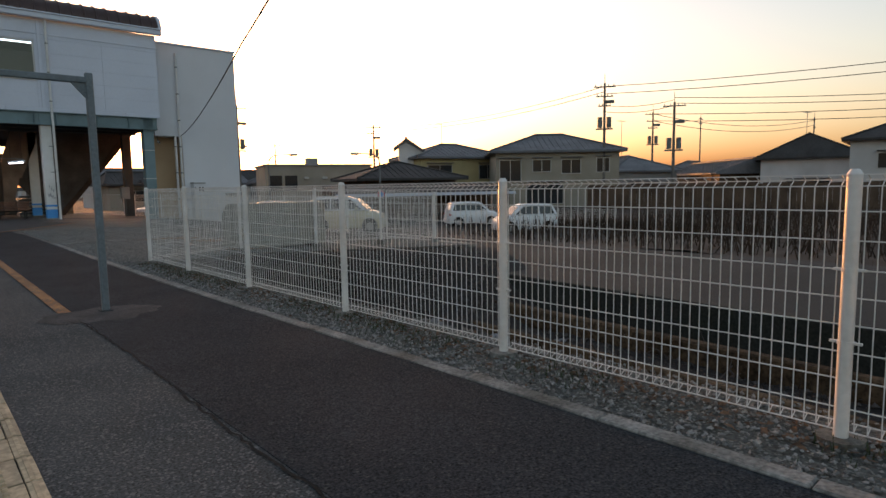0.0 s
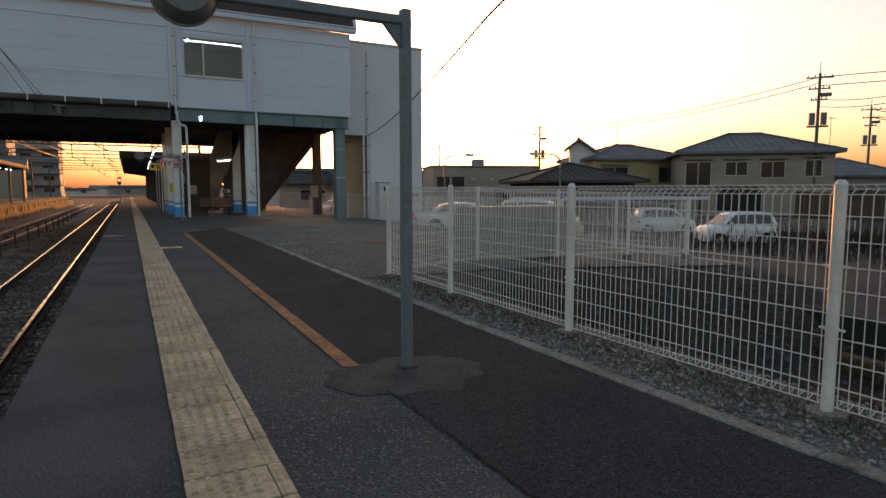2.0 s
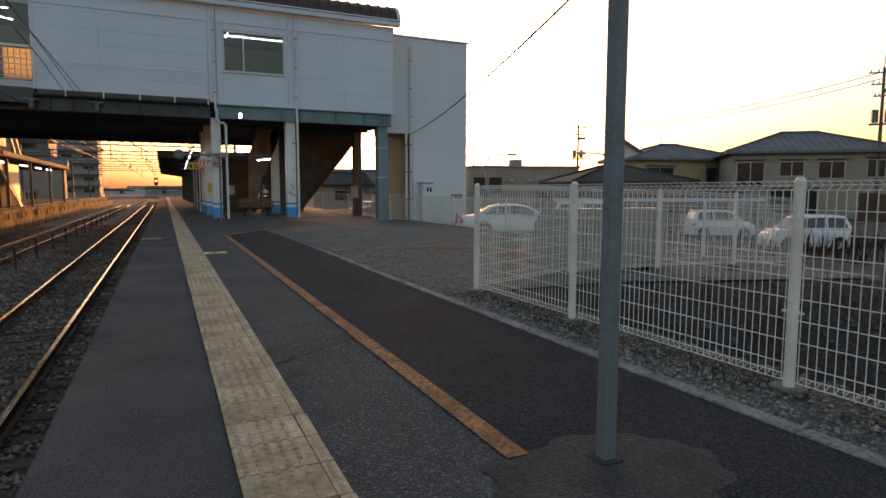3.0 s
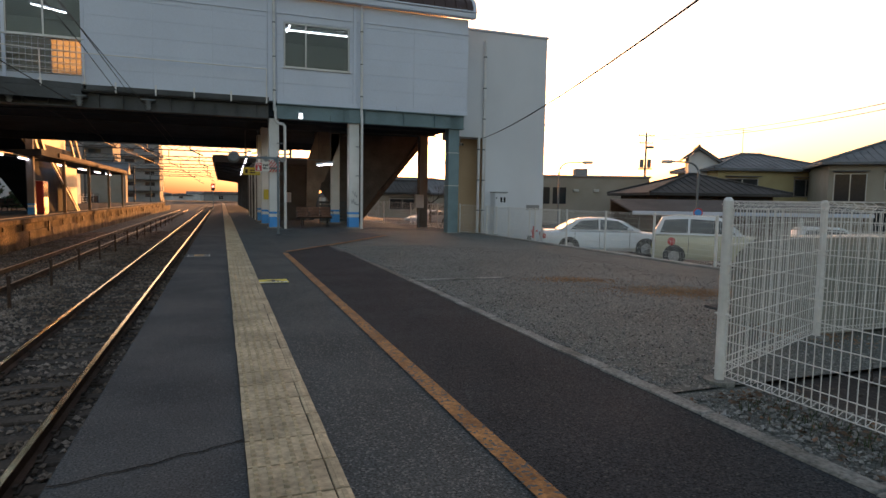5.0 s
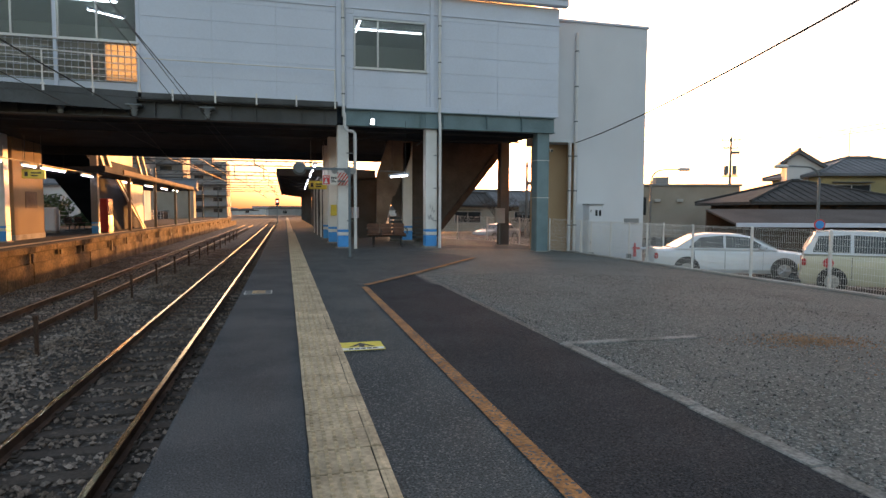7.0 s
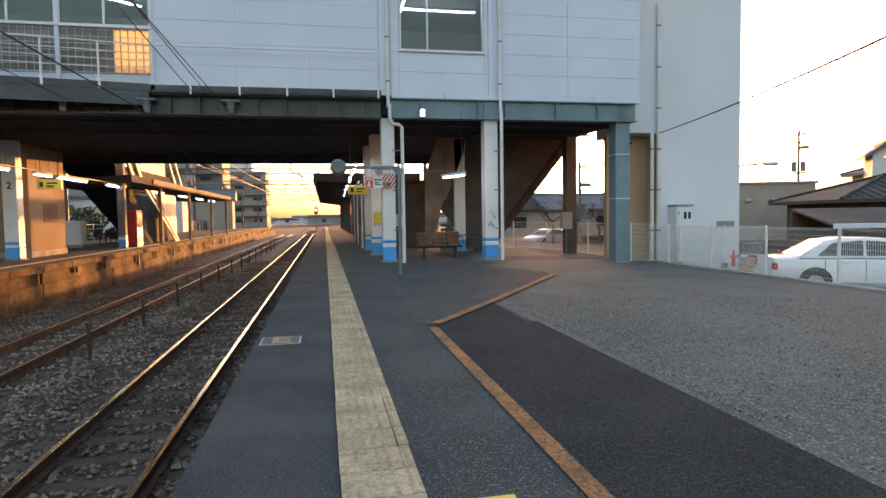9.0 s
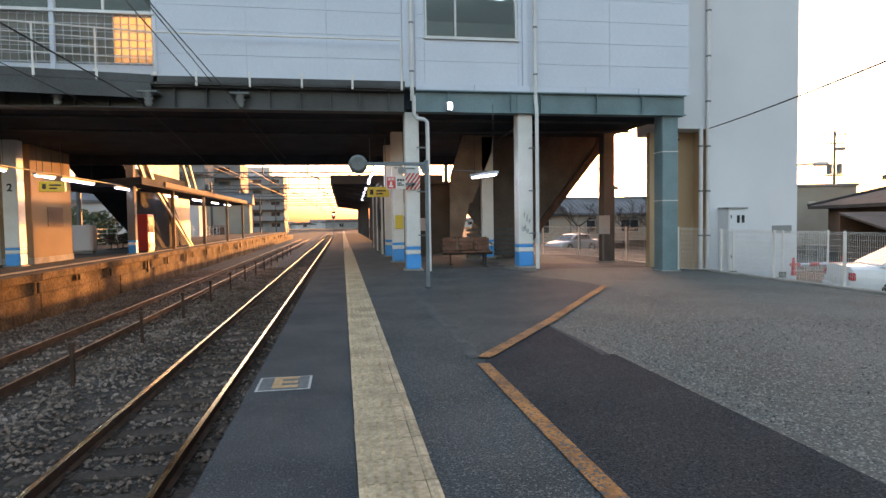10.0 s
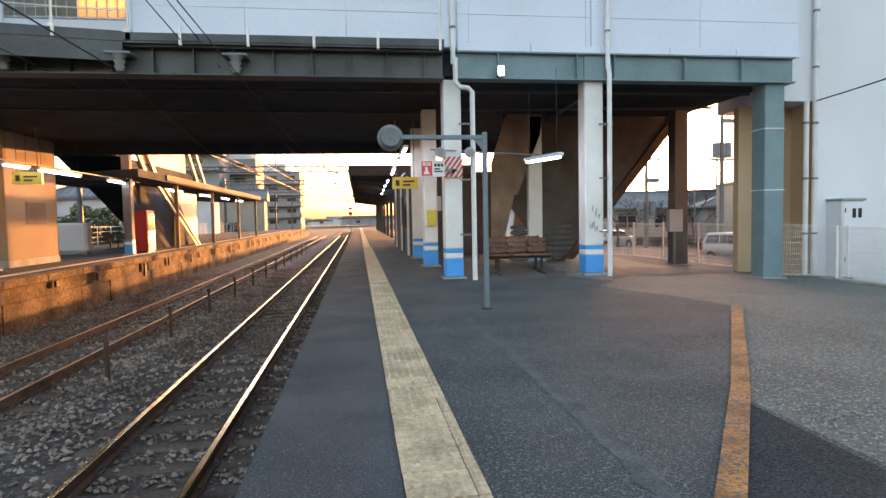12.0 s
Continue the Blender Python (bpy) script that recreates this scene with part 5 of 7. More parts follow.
def hanging_sign(x0, x1, y, z0, z1, label, top=4.05):
    s = thing("hanging_sign", label, "sign", ((x0 + x1) / 2, y, z0))
    w, h = (x1 - x0) / 2, z1 - z0
    m = Mesh(); m.box(-w, w, -0.05, 0.05, 0, h, 0.01); part("box", m, SIGN_YELLOW, s)
    m = Mesh()
    m.box(-w * 0.75, -w * 0.45, -0.056, -0.051, h * 0.25, h * 0.75)
    for i in range(2):
        m.box(-w * 0.2, w * (0.7 - 0.3 * i), -0.056, -0.051, h * (0.55 - 0.3 * i), h * (0.7 - 0.3 * i))
    part("caption", m, BLACK, s)
    for x in (-w * 0.7, w * 0.7):
        m = Mesh(); m.tube([(x, 0, h), (x, 0, top - z0)], 0.012, 6); part("hanger", m, POLE_GREY, s)
hanging_sign(1.05, 1.8, 36.0, 2.13, 2.47, "yellow hanging direction sign over the platform", 4.13)
strip_lamp(3.6, 30.85, 2.42, 3.97, 29.65, drop=1.66)
for i in range(7):
    strip_lamp(1.4, 36.4 + 3.4 * i, 3.2, 1.4, 37.7 + 3.4 * i, drop=0.87 if i < 2 else 0.05)
lt = thing("floodlight", "small lit floodlight under the girder", "lamp", (2.9, FRONT - 0.25, 4.12))
m = Mesh(); m.box(-0.07, 0.07, -0.1, 0.05, -0.1, 0.12, 0.02); part("case", m, POLE_GREY, lt)
m = Mesh(); m.box(-0.055, 0.055, -0.112, -0.101, -0.08, 0.1); part("lens", m, TUBE, lt)
yb = thing("yellow_box", "small yellow box fixed to a column", "box", (1.9, 33.82, 1.05))
m = Mesh(); m.box(-0.1, 0.14, -0.1, 0.0, 0, 0.42, 0.015); part("case", m, SIGN_YELLOW, yb)

def bench(x, y, turn, label, n=3):
    b = thing("bench", label, "bench", (x, y, 0), turn, group="platform benches")
    for i in range(n):
        x0, x1 = 0.46 * i + 0.02, 0.46 * i + 0.42
        for k in range(4):
            m = Mesh(); m.box(x0, x1, -0.22 + 0.105 * k, -0.125 + 0.105 * k, 0.4, 0.435, 0.01); part("seat_slat", m, WOOD, b)
        for k in range(3):
            m = Mesh(); m.box(x0, x1, 0.205, 0.235, 0.46 + 0.11 * k, 0.56 + 0.11 * k, 0.01); part("back_slat", m, WOOD, b)
        for x in (x0 + 0.03, x1 - 0.03):
            m = Mesh(); m.box(x - 0.015, x + 0.015, 0.236, 0.256, 0.36, 0.8, 0.004); part("back_strap", m, BLACK_STEEL, b)
    m = Mesh(); m.box(0, 0.46 * n, -0.02, 0.03, 0.34, 0.4); part("beam", m, BLACK_STEEL, b)
    for x in (0.2, 0.46 * n - 0.2):
        m = Mesh(); m.box(x - 0.025, x + 0.025, -0.025, 0.025, 0.03, 0.36); m.box(x - 0.03, x + 0.03, -0.24, 0.24, 0, 0.035, 0.008); part("leg", m, BLACK_STEEL, b)
    for i in range(n + 1):
        m = Mesh(); m.tube([(0.46 * i, 0.2, 0.62), (0.46 * i, -0.18, 0.62), (0.46 * i, -0.22, 0.44)], 0.012, 6); part("armrest", m, BLACK_STEEL, b)
    return b
bench(2.85, 31.2, 0, "brown slatted platform bench on a black steel frame")
bench(3.05, 32.3, 0, "brown slatted platform bench on a black steel frame")

# insulators on the girder
for x in (-2.14, -4.17, -6.1):
    t = thing("insulator", "grey ribbed insulator hanging from the girder", "insulator", (x, FRONT - 0.3, 4.28), group="insulators on the girder")
    m = Mesh(); m.box(-0.22, 0.22, -0.12, 0.3, 0.04, 0.09, 0.01); part("bracket", m, POLE_GREY, t)
    for i in range(3):
        m = Mesh(); m.tube([(0, 0, 0.04 - 0.1 * i), (0, 0, 0.0 - 0.1 * i), (0, 0, -0.05 - 0.1 * i)], 0.14 - 0.02 * i, 14, 0.06); part("disc", m, GREY_METAL, t, smooth=True)
def cable(pts, r, label="thin dark overhead wire", name="overhead_wire"):
    m = Mesh(); m.tube(pts, r, 5)
    return solid(name, m, CABLE, label, "cable", group="overhead wires")
cable([(-2.11, -25, 4.15), (-2.11, 30, 4.0), (-2.11, 112, 3.95)], 0.009)
cable([(-2.3, -25, 5.6), (-2.54, 23.2, 4.52), (-2.78, 30.2, 4.62)], 0.01)
cable([(-2.6, -25, 5.5), (-2.77, 23.2, 4.5), (-3.1, 30.2, 4.6)], 0.01)
cable([(-2.48, 30.2, 4.2), (-2.2, 41, 3.7), (-2.11, 112, 4.6)], 0.009)
cable([(-3.9, -25, 3.6), (-4.2, 23.2, 3.95), (-4.3, 30.1, 4.1)], 0.014)
cable([(-4.3, 30.1, 4.05), (-5.3, 42, 3.75), (-5.43, 112, 4.4)], 0.009)
cable([(-5.43, -25, 4.1), (-5.43, 112, 3.95)], 0.009)
# cable with a twisted wrap from the tower to a pole behind
cable(sag((10.79, 31.36, 3.84), (5.44, 11.4, 4.01), 0.25) + sag((5.44, 11.4, 4.01), (-0.5, -8.8, 4.4), 0.2)[1:], 0.016, "dark twisted supply cable strung from the tower")
ORIGIN = Vector((0, 0, 0))


# ---- the opposite platform ----
# white column: the grey shaft colour stands in for its shade
column(-9.15, 45.0, 0.32, 0, 4.1, POLE_CONC, at_label="white steel column, greyed for shade, with a blue foot on the opposite platform")
column(-10.35, 37.6, 0.45, 0, 4.1, at_label="white steel column with a blue foot on the opposite platform")
number = lettering("platform_number", "2", 0.34, BLACK, new("platform_sign"), pose(0, 0, 0, 90))
tagged(number.parent, "black platform number painted on a white column", "sign").matrix_basis = pose(-10.35, 37.37, 2.55)
column(-13.4, 45.0, 0.32, 0, 4.1, at_label="white steel column with a blue foot on the opposite platform")
lift = thing("lift_shaft", "cream walled lift shaft on the opposite platform", "lift shaft", (0, 0, 0))
m = Mesh(); m.box(-13.2, -10.3, 38.6, 41.7, 0, 4.12, 0.02); part("wall", m, CREAM_W, lift)
m = Mesh(); m.box(-13.22, -10.28, 38.58, 41.72, 0.0, 0.22, 0.01); part("plinth", m, CONCRETE, lift)
m = Mesh(); m.box(-12.4, -11.3, 38.56, 38.6, 0.0, 2.0, 0.01); part("door", m, GREY_METAL, lift)
m = Mesh(); m.box(-11.1, -10.6, 38.57, 38.6, 1.0, 1.6); part("notice", m, SIGN_YELLOW, lift)
m = Mesh(); m.box(-10.295, -10.28, 39.7, 40.9, 1.3, 2.0); part("notice", m, TIMBER, lift)
for y, L in ((33.6, 1.3), (36.5, 1.3), (38.3, 2.7), (43.2, 1.3), (44.6, 1.2), (50.2, 2.6), (56.4, 2.6), (62.0, 2.6), (67.0, 2.6)):
    strip_lamp(-9.2, y, 2.9, -9.2, y + L, drop=1.2 if y < 42 else 0.25)
m = Mesh(); m.tube([(-9.2, 32.0, 3.02), (-9.2, 46.5, 3.02)], 0.02, 6)
solid("lamp_rail", m, POLE_GREY, "thin rail carrying the platform lamps", "rail")
hanging_sign(-9.75, -8.95, 38.0, 2.45, 2.8, "yellow hanging direction sign over the opposite platform", 4.1)

ost = thing("staircase", "dark steel staircase descending to the opposite platform", "staircase", (0, 0, 0))
side_outline = [(46.2, 4.1), (55.0, 0.4), (55.9, 0.0), (58.0, 0.0), (58.0, 4.1)]
for x in (-9.9, -12.2):
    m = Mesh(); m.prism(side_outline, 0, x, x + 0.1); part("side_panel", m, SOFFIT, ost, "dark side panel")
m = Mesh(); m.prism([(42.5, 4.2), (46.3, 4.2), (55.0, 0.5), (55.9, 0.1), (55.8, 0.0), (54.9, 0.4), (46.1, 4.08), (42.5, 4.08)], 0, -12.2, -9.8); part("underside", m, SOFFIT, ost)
for i in range(20):
    m = Mesh(); m.box(-12.1, -9.9, 47.6 + 0.39 * i, 48.0 + 0.39 * i, 3.6 - 0.17 * i, 3.77 - 0.17 * i, 0.01); part("step", m, CONCRETE, ost)
for y0, y1, x in ((47.6, 53.6, -8.85), (48.8, 54.6, -8.95)):
    m = Mesh(); m.prism([(y0, 2.9), (y0 + 0.34, 2.9), (y1 + 0.34, 0.02), (y1, 0.02)], 0, x, x + 0.08); part("stringer", m, CREAM_SUNLIT, ost, "cream painted stringer")
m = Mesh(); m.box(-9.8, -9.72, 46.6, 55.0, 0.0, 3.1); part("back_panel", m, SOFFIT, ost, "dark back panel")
m = Mesh(); m.prism([(50.6, 2.8), (54.7, 2.8), (54.7, 0.1), (54.2, 0.1)], 0, -9.02, -8.97); part("end_panel", m, CREAM_SUNLIT, ost, "cream end panel")
m = Mesh(); m.box(-9.9, -9.84, 48.8, 56.0, 3.3, 5.6); part("enclosure", m, CREAM_SUNLIT, ost, "cream panelled stair enclosure")
for y in (49.2, 50.6, 58.4, 60.2):
    m = Mesh(); m.prism([(y, 3.2), (y + 0.4, 3.2), (y - 2.6, 5.9), (y - 3.0, 5.9)], 0, -9.8, -9.68); part("brace", m, CREAM_SUNLIT, ost)
ocan = thing("platform_canopy", "dark platform canopy with a sunlit fascia on slim posts", "canopy", (0, 0, 0))
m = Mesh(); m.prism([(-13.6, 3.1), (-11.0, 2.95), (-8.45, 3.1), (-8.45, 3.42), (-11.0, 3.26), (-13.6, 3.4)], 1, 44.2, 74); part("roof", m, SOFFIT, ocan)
for i in range(5):
    m = Mesh(); m.box(-8.45, -8.38, 47.6 + 5.2 * i, 52.78 + 5.2 * i, 3.16, 3.42, 0.01); part("fascia", m, CREAM_W, ocan, "sunlit cream fascia board")
for y in (50.2, 57.5, 65.5, 73.0):
    m = Mesh(); m.box(-8.85, -8.68, y - 0.09, y + 0.09, 0, 3.1, 0.01); part("post", m, CREAM_W, ocan)
vm = thing("vending_machine", "red drinks vending machine on the opposite platform", "vending machine", (-9.4, 47.3, 0))
m = Mesh(); m.box(-0.35, 0.35, -0.5, 0.5, 0.05, 1.83, 0.03); part("cabinet", m, VENDING, vm)
m = Mesh(); m.box(0.35, 0.362, -0.42, 0.42, 0.95, 1.7, 0.005); part("display", m, DARK_GLASS, vm)
m = Mesh(); m.box(0.35, 0.362, -0.4, 0.4, 0.2, 0.42, 0.005); part("hatch", m, BLACK_STEEL, vm)
m = Mesh(); m.box(-0.33, 0.33, -0.48, 0.48, 0, 0.05); part("plinth", m, BLACK_STEEL, vm)
for x, y in ((-12.2, 50.8), (-12.2, 52.6)):
    bench(x, y, 90, "dark platform bench on the opposite platform")
ac = thing("equipment_cabinet", "white rounded equipment cabinet on the opposite platform", "cabinet", (-12.3, 47.0, 0))
m = Mesh(); m.box(-0.8, 0.8, -0.3, 0.3, 0.1, 1.35, 0.08); part("case", m, TOWER_W, ac)
m = Mesh(); m.box(-0.75, 0.75, -0.25, 0.25, 0, 0.1); part("base", m, CONCRETE, ac)
pf = thing("platform_fence", "white pipe fence along the back of the opposite platform", "fence", (0, 0, 0))
for i in range(34):
    m = Mesh(); m.tube([(-15.6, 32 + 2 * i, 0), (-15.6, 32 + 2 * i, 1.15)], 0.022, 6); part("post", m, FENCE_W, pf)
for z in (0.2, 0.5, 0.8, 1.1):
    m = Mesh(); m.tube([(-15.6, 30, z), (-15.6, 98, z)], 0.011, 6); part("rail", m, FENCE_W, pf)

# low stakes between the tracks
for i in range(16):
    y = 16.0 + 3.35 * i
    x = -4.02 + 0.02 * math.sin(i)
    s = thing("stake", "short rusty steel stake standing in the ballast", "post", (x, y, BED_Z), group="stakes between the tracks")
    m = Mesh(); m.box(-0.03, 0.03, -0.03, 0.03, -0.05, 0.72, 0.006); part("shaft", m, RUST, s)
    m = Mesh(); m.box(-0.04, 0.04, -0.045, 0.045, 0.66, 0.74, 0.008); part("cap", m, RUST, s)

# ---- near platform beyond the building ----
can = thing("platform_canopy", "dark platform canopy over the near platform", "canopy", (0, 0, 0))
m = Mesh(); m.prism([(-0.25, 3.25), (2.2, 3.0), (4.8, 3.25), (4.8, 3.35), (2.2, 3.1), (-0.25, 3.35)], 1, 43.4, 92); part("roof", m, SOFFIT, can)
m = Mesh(); m.box(-0.3, -0.24, 43.4, 92, 3.0, 3.4, 0.01); part("fascia", m, GIRDER, can)
m = Mesh(); m.box(-0.24, 4.8, 43.32, 43.4, 3.0, 3.4, 0.01); part("fascia", m, GIRDER, can)
for i in range(9):
    y = 48.5 + 5.2 * i
    m = Mesh(); m.box(2.1, 2.3, y - 0.1, y + 0.1, 0, 3.02, 0.01); part("post", m, GIRDER, can)
    m = Mesh(); m.prism([(-0.22, 3.24), (2.2, 2.99), (4.7, 3.24), (4.7, 3.14), (2.2, 2.82), (-0.22, 3.18)], 1, y - 0.05, y + 0.05); part("rafter", m, GIRDER, can)
rm = thing("waiting_room", "dark panelled waiting room on the platform", "hut", (0, 0, 0))
m = Mesh(); m.box(1.75, 4.6, 39.5, 47.0, 0, 2.7, 0.02); part("wall", m, GIRDER, rm)
m = Mesh(); m.box(1.6, 4.7, 39.35, 47.2, 2.7, 2.82, 0.02); part("roof", m, GIRDER, rm)
for y in (40.6, 42.6, 44.6):
    m = Mesh(); m.box(1.72, 1.75, y, y + 1.2, 1.0, 2.1, 0.01); part("window", m, DARK_GLASS, rm)
for i, (x, z) in enumerate(((2.0, 1.2), (2.5, 1.5), (3.1, 0.9))):
    m = Mesh(); m.box(x, x + 0.35, 39.44, 39.5, z, z + 0.5, 0.01); part("notice", m, PANEL, rm)
for i in range(8):
    m = Mesh(); m.box(1.68, 1.75, 39.5 + 1.05 * i, 39.62 + 1.05 * i, 0, 2.7, 0.01); part("pilaster", m, (COLUMN_W, POLE_CONC, GIRDER)[i % 3], rm)
m = Mesh(); m.box(1.7, 1.75, 39.75, 40.45, 0.05, 2.05, 0.01); part("door", m, POLE_CONC, rm, "pale grey door")
m = Mesh(); m.box(1.7, 1.75, 43.9, 44.5, 0.05, 2.05, 0.01); part("door", m, POLE_CONC, rm, "pale grey door")
for x, y in ((1.18, 33.2), (1.22, 35.9), (1.25, 38.6), (1.3, 40.3), (1.35, 45.0), (1.4, 48.5), (1.5, 53.0), (1.6, 58.0)):
    strip_lamp(x, y, 2.9, x, y + 1.2, drop=1.2 if y < 43 else 0.3)
hose = thing("hose_reel", "coiled dark hose hung on the waiting room wall", "hose", (1.68, 40.0, 1.35))
m = Mesh(); m.tube([(0, 0.3 * math.cos(a * 0.35), 0.42 * math.sin(a * 0.35)) for a in range(38)], 0.03, 6); part("coil", m, CABLE, hose)
m = Mesh(); m.box(0, 0.07, -0.05, 0.05, 0.2, 0.3); part("hook", m, POLE_GREY, hose)
# signal and gantries down the line
def gantry(y):
    g = thing("catenary_gantry", "grey steel portal carrying the overhead line", "gantry", (0, y, -1.4), group="catenary gantries")
    for x in (-16.5, 7.5):
        m = Mesh(); m.tube([(x, 0, 0), (x, 0, 8.2)], 0.17, 8, 0.13); part("mast", m, GIRDER, g)
    m = Mesh()
    for z in (7.3, 7.8):
        m.tube([(-16.5, 0, z), (7.5, 0, z)], 0.07, 5)
    for i in range(24):
        m.tube([(-16.5 + i, 0, 7.3 + 0.5 * (i % 2)), (-15.5 + i, 0, 7.8 - 0.5 * (i % 2))], 0.045, 4)
    part("truss_beam", m, GIRDER, g)
    for x in (-2.05, -5.0):
        m = Mesh(); m.tube([(x, 0, 7.3), (x, 0, 6.0), (x + 0.9, 0, 5.6)], 0.05, 5); part("hanger", m, GIRDER, g)
for y in (58, 78, 98, 120, 145, 175):
    gantry(y)
for x, z in ((-2.05, 4.9), (-5.0, 4.9), (3, 6.0)):
    cable([(x, 44, z - 0.5), (x, 200, z)], 0.012)
sgn = thing("railway_signal", "railway signal with a lit red lens on a grey mast", "signal", (-1.2, 118, -1.4))
m = Mesh(); m.tube([(0, 0, 0), (0, 0, 4.4)], 0.08, 8); part("mast", m, POLE_GREY, sgn)
m = Mesh(); m.box(-0.3, 0.3, -0.1, 0.1, 3.4, 4.6, 0.05); part("head", m, BLACK_STEEL, sgn)
m = Mesh(); m.tube([(0, -0.13, 4.1), (0, -0.11, 4.1)], 0.2, 12); part("lens", m, glow("red_signal", (1.0, 0.05, 0.03), 6), sgn)

# ---- cars ----
def loft(rings):
    m = Mesh()
    n = len(rings[0])
    for r in rings:
        m.v.extend(r)
    for i in range(len(rings) - 1):
        for j in range(n - 1):
            m.f.append((i * n + j, i * n + j + 1, (i + 1) * n + j + 1, (i + 1) * n + j))
    m.f.append(tuple(range(n)))
    m.f.append(tuple((len(rings) - 1) * n + j for j in range(n)))
    return m

def car(at, turn, label, category, paint, L, W, lower, cabin, glass_h, axles, wheel_r, tail=True, rails=False, name="car", top=None):
    """A parked car: lower and cabin give half-outlines as (along, top height); along 0 is the rear."""
    c = thing(name, label, category, at, turn, group="parked cars")
    w = W / 2
    rings = []
    for x, zt in lower:
        zb = 0.2
        k = 0.94 if x < 0.1 or x > L - 0.1 else 1.0
        rings.append([(x, -w * 0.9 * k, zb), (x, -w * k, zb + 0.12), (x, -w * k, zt - 0.2), (x, -w * 0.95 * k, zt - 0.06), (x, -w * 0.8 * k, zt), (x, w * 0.8 * k, zt), (x, w * 0.95 * k, zt - 0.06), (x, w * k, zt - 0.2), (x, w * k, zb + 0.12), (x, w * 0.9 * k, zb)])
    body = part("body", loft(rings), paint, c, smooth=True)
    rings = []
    for x, zb, zt in cabin:
        rings.append([(x, -w * 0.93, zb), (x, -w * 0.9 + 0.14 * (zt - zb), max(zb + 0.01, zt - 0.07)), (x, -w * 0.7, zt), (x, w * 0.7, zt), (x, w * 0.9 - 0.14 * (zt - zb), max(zb + 0.01, zt - 0.07)), (x, w * 0.93, zb)])
    part("roof", loft(rings), top or paint, c, smooth=True)
    # side windows, set just proud of the cabin
    for s in (-1, 1):
        for pts in glass_h["side"]:
            m = Mesh()
            vs = []
            for x, z, zb in pts:
                y = s * (w * 0.93 - (z - zb) * 0.19 + 0.012)
                vs.append((x, y, z))
            m.add(vs + [(x, y - s * 0.03, z) for x, y, z in vs], [tuple(range(len(vs))), tuple(range(2 * len(vs) - 1, len(vs) - 1, -1))] + [(i, (i + 1) % len(vs), len(vs) + (i + 1) % len(vs), len(vs) + i) for i in range(len(vs))])
            part("side_window", m, DARK_GLASS, c)
    for nm, (xa, za, xb, zb) in (("windscreen", glass_h["front"]), ("rear_window", glass_h["rear"])):
        m = Mesh()
        d = 0.015 if nm == "windscreen" else -0.015
        m.add([(xa + d, -w * 0.84, za), (xa + d, w * 0.84, za), (xb + d, w * 0.66, zb), (xb + d, -w * 0.66, zb)], [(0, 1, 2, 3)])
        part(nm, m, DARK_GLASS, c)
    for x in axles:
        for s in (-1, 1):
            y = s * (w - 0.1)
            wh = Mesh()
            wh.tube([(x, y - 0.1, wheel_r), (x, y - 0.07, wheel_r), (x, y + 0.07, wheel_r), (x, y + 0.1, wheel_r)], wheel_r, 24)
            wo = part("wheel", wh, TYRE, c, "black rubber tyre", smooth=True)
            r = Mesh()
            yo = y + s * 0.102
            r.tube([(x, yo - 0.005, wheel_r), (x, yo + s * 0.008, wheel_r)], wheel_r * 0.62, 20)
            for k in range(5):
                a = k * 1.2566
                p = (x + wheel_r * 0.55 * math.cos(a), yo + s * 0.02, wheel_r + wheel_r * 0.55 * math.sin(a))
                r.tube([(x, yo + s * 0.02, wheel_r), p], 0.03, 5)
            part("rim", r, RIM, wo, "alloy rim")
            ar = Mesh()
            ar.tube([(x, y + s * 0.098, wheel_r + 0.02), (x, y + s * 0.104, wheel_r + 0.02)], wheel_r + 0.07, 24)
            part("wheel_arch", ar, BLACK_STEEL, c)
    for s in (-1, 1):
        m = Mesh(); m.box(-0.005, 0.1, s * w * 0.9 - 0.12, s * w * 0.9 + 0.07, lower[1][1] - 0.3, lower[1][1] - 0.12, 0.02); part("tail_light", m, TAIL_RED, c)
        m = Mesh(); m.box(L - 0.14, L - 0.01, s * w * 0.78 - 0.16, s * w * 0.78 + 0.1, lower[-2][1] - 0.24, lower[-2][1] - 0.1, 0.02); part("headlight", m, LAMP_CLEAR, c)
        m = Mesh(); m.box(cabin[-1][0] - 0.55, cabin[-1][0] - 0.4, s * (w + 0.02) - 0.08, s * (w + 0.02) + 0.08, cabin[0][1] + 0.02, cabin[0][1] + 0.14, 0.03); part("door_mirror", m, paint, c)
        for x in glass_h["handles"]:
            m = Mesh(); m.box(x, x + 0.16, s * w - 0.02, s * w + 0.025, cabin[0][1] - 0.14, cabin[0][1] - 0.1, 0.008); part("door_handle", m, paint, c)
        for x in glass_h["gaps"]:
            m = Mesh(); m.box(x, x + 0.012, s * w - 0.004, s * w + 0.003, 0.35, cabin[0][1] - 0.06); part("door_gap", m, BLACK_STEEL, c)
    m = Mesh(); m.box(-0.06, 0.02, -w * 0.9, w * 0.9, 0.3, 0.5, 0.03); part("bumper", m, paint, c)
    m = Mesh(); m.box(L - 0.02, L + 0.06, -w * 0.88, w * 0.88, 0.25, 0.5, 0.03); part("bumper", m, paint, c)
    m = Mesh(); m.box(-0.07, -0.055, -0.17, 0.17, 0.5, 0.66, 0.005); part("number_plate", m, SIGN_YELLOW if rails else WHITE_FILM, c)
    return c

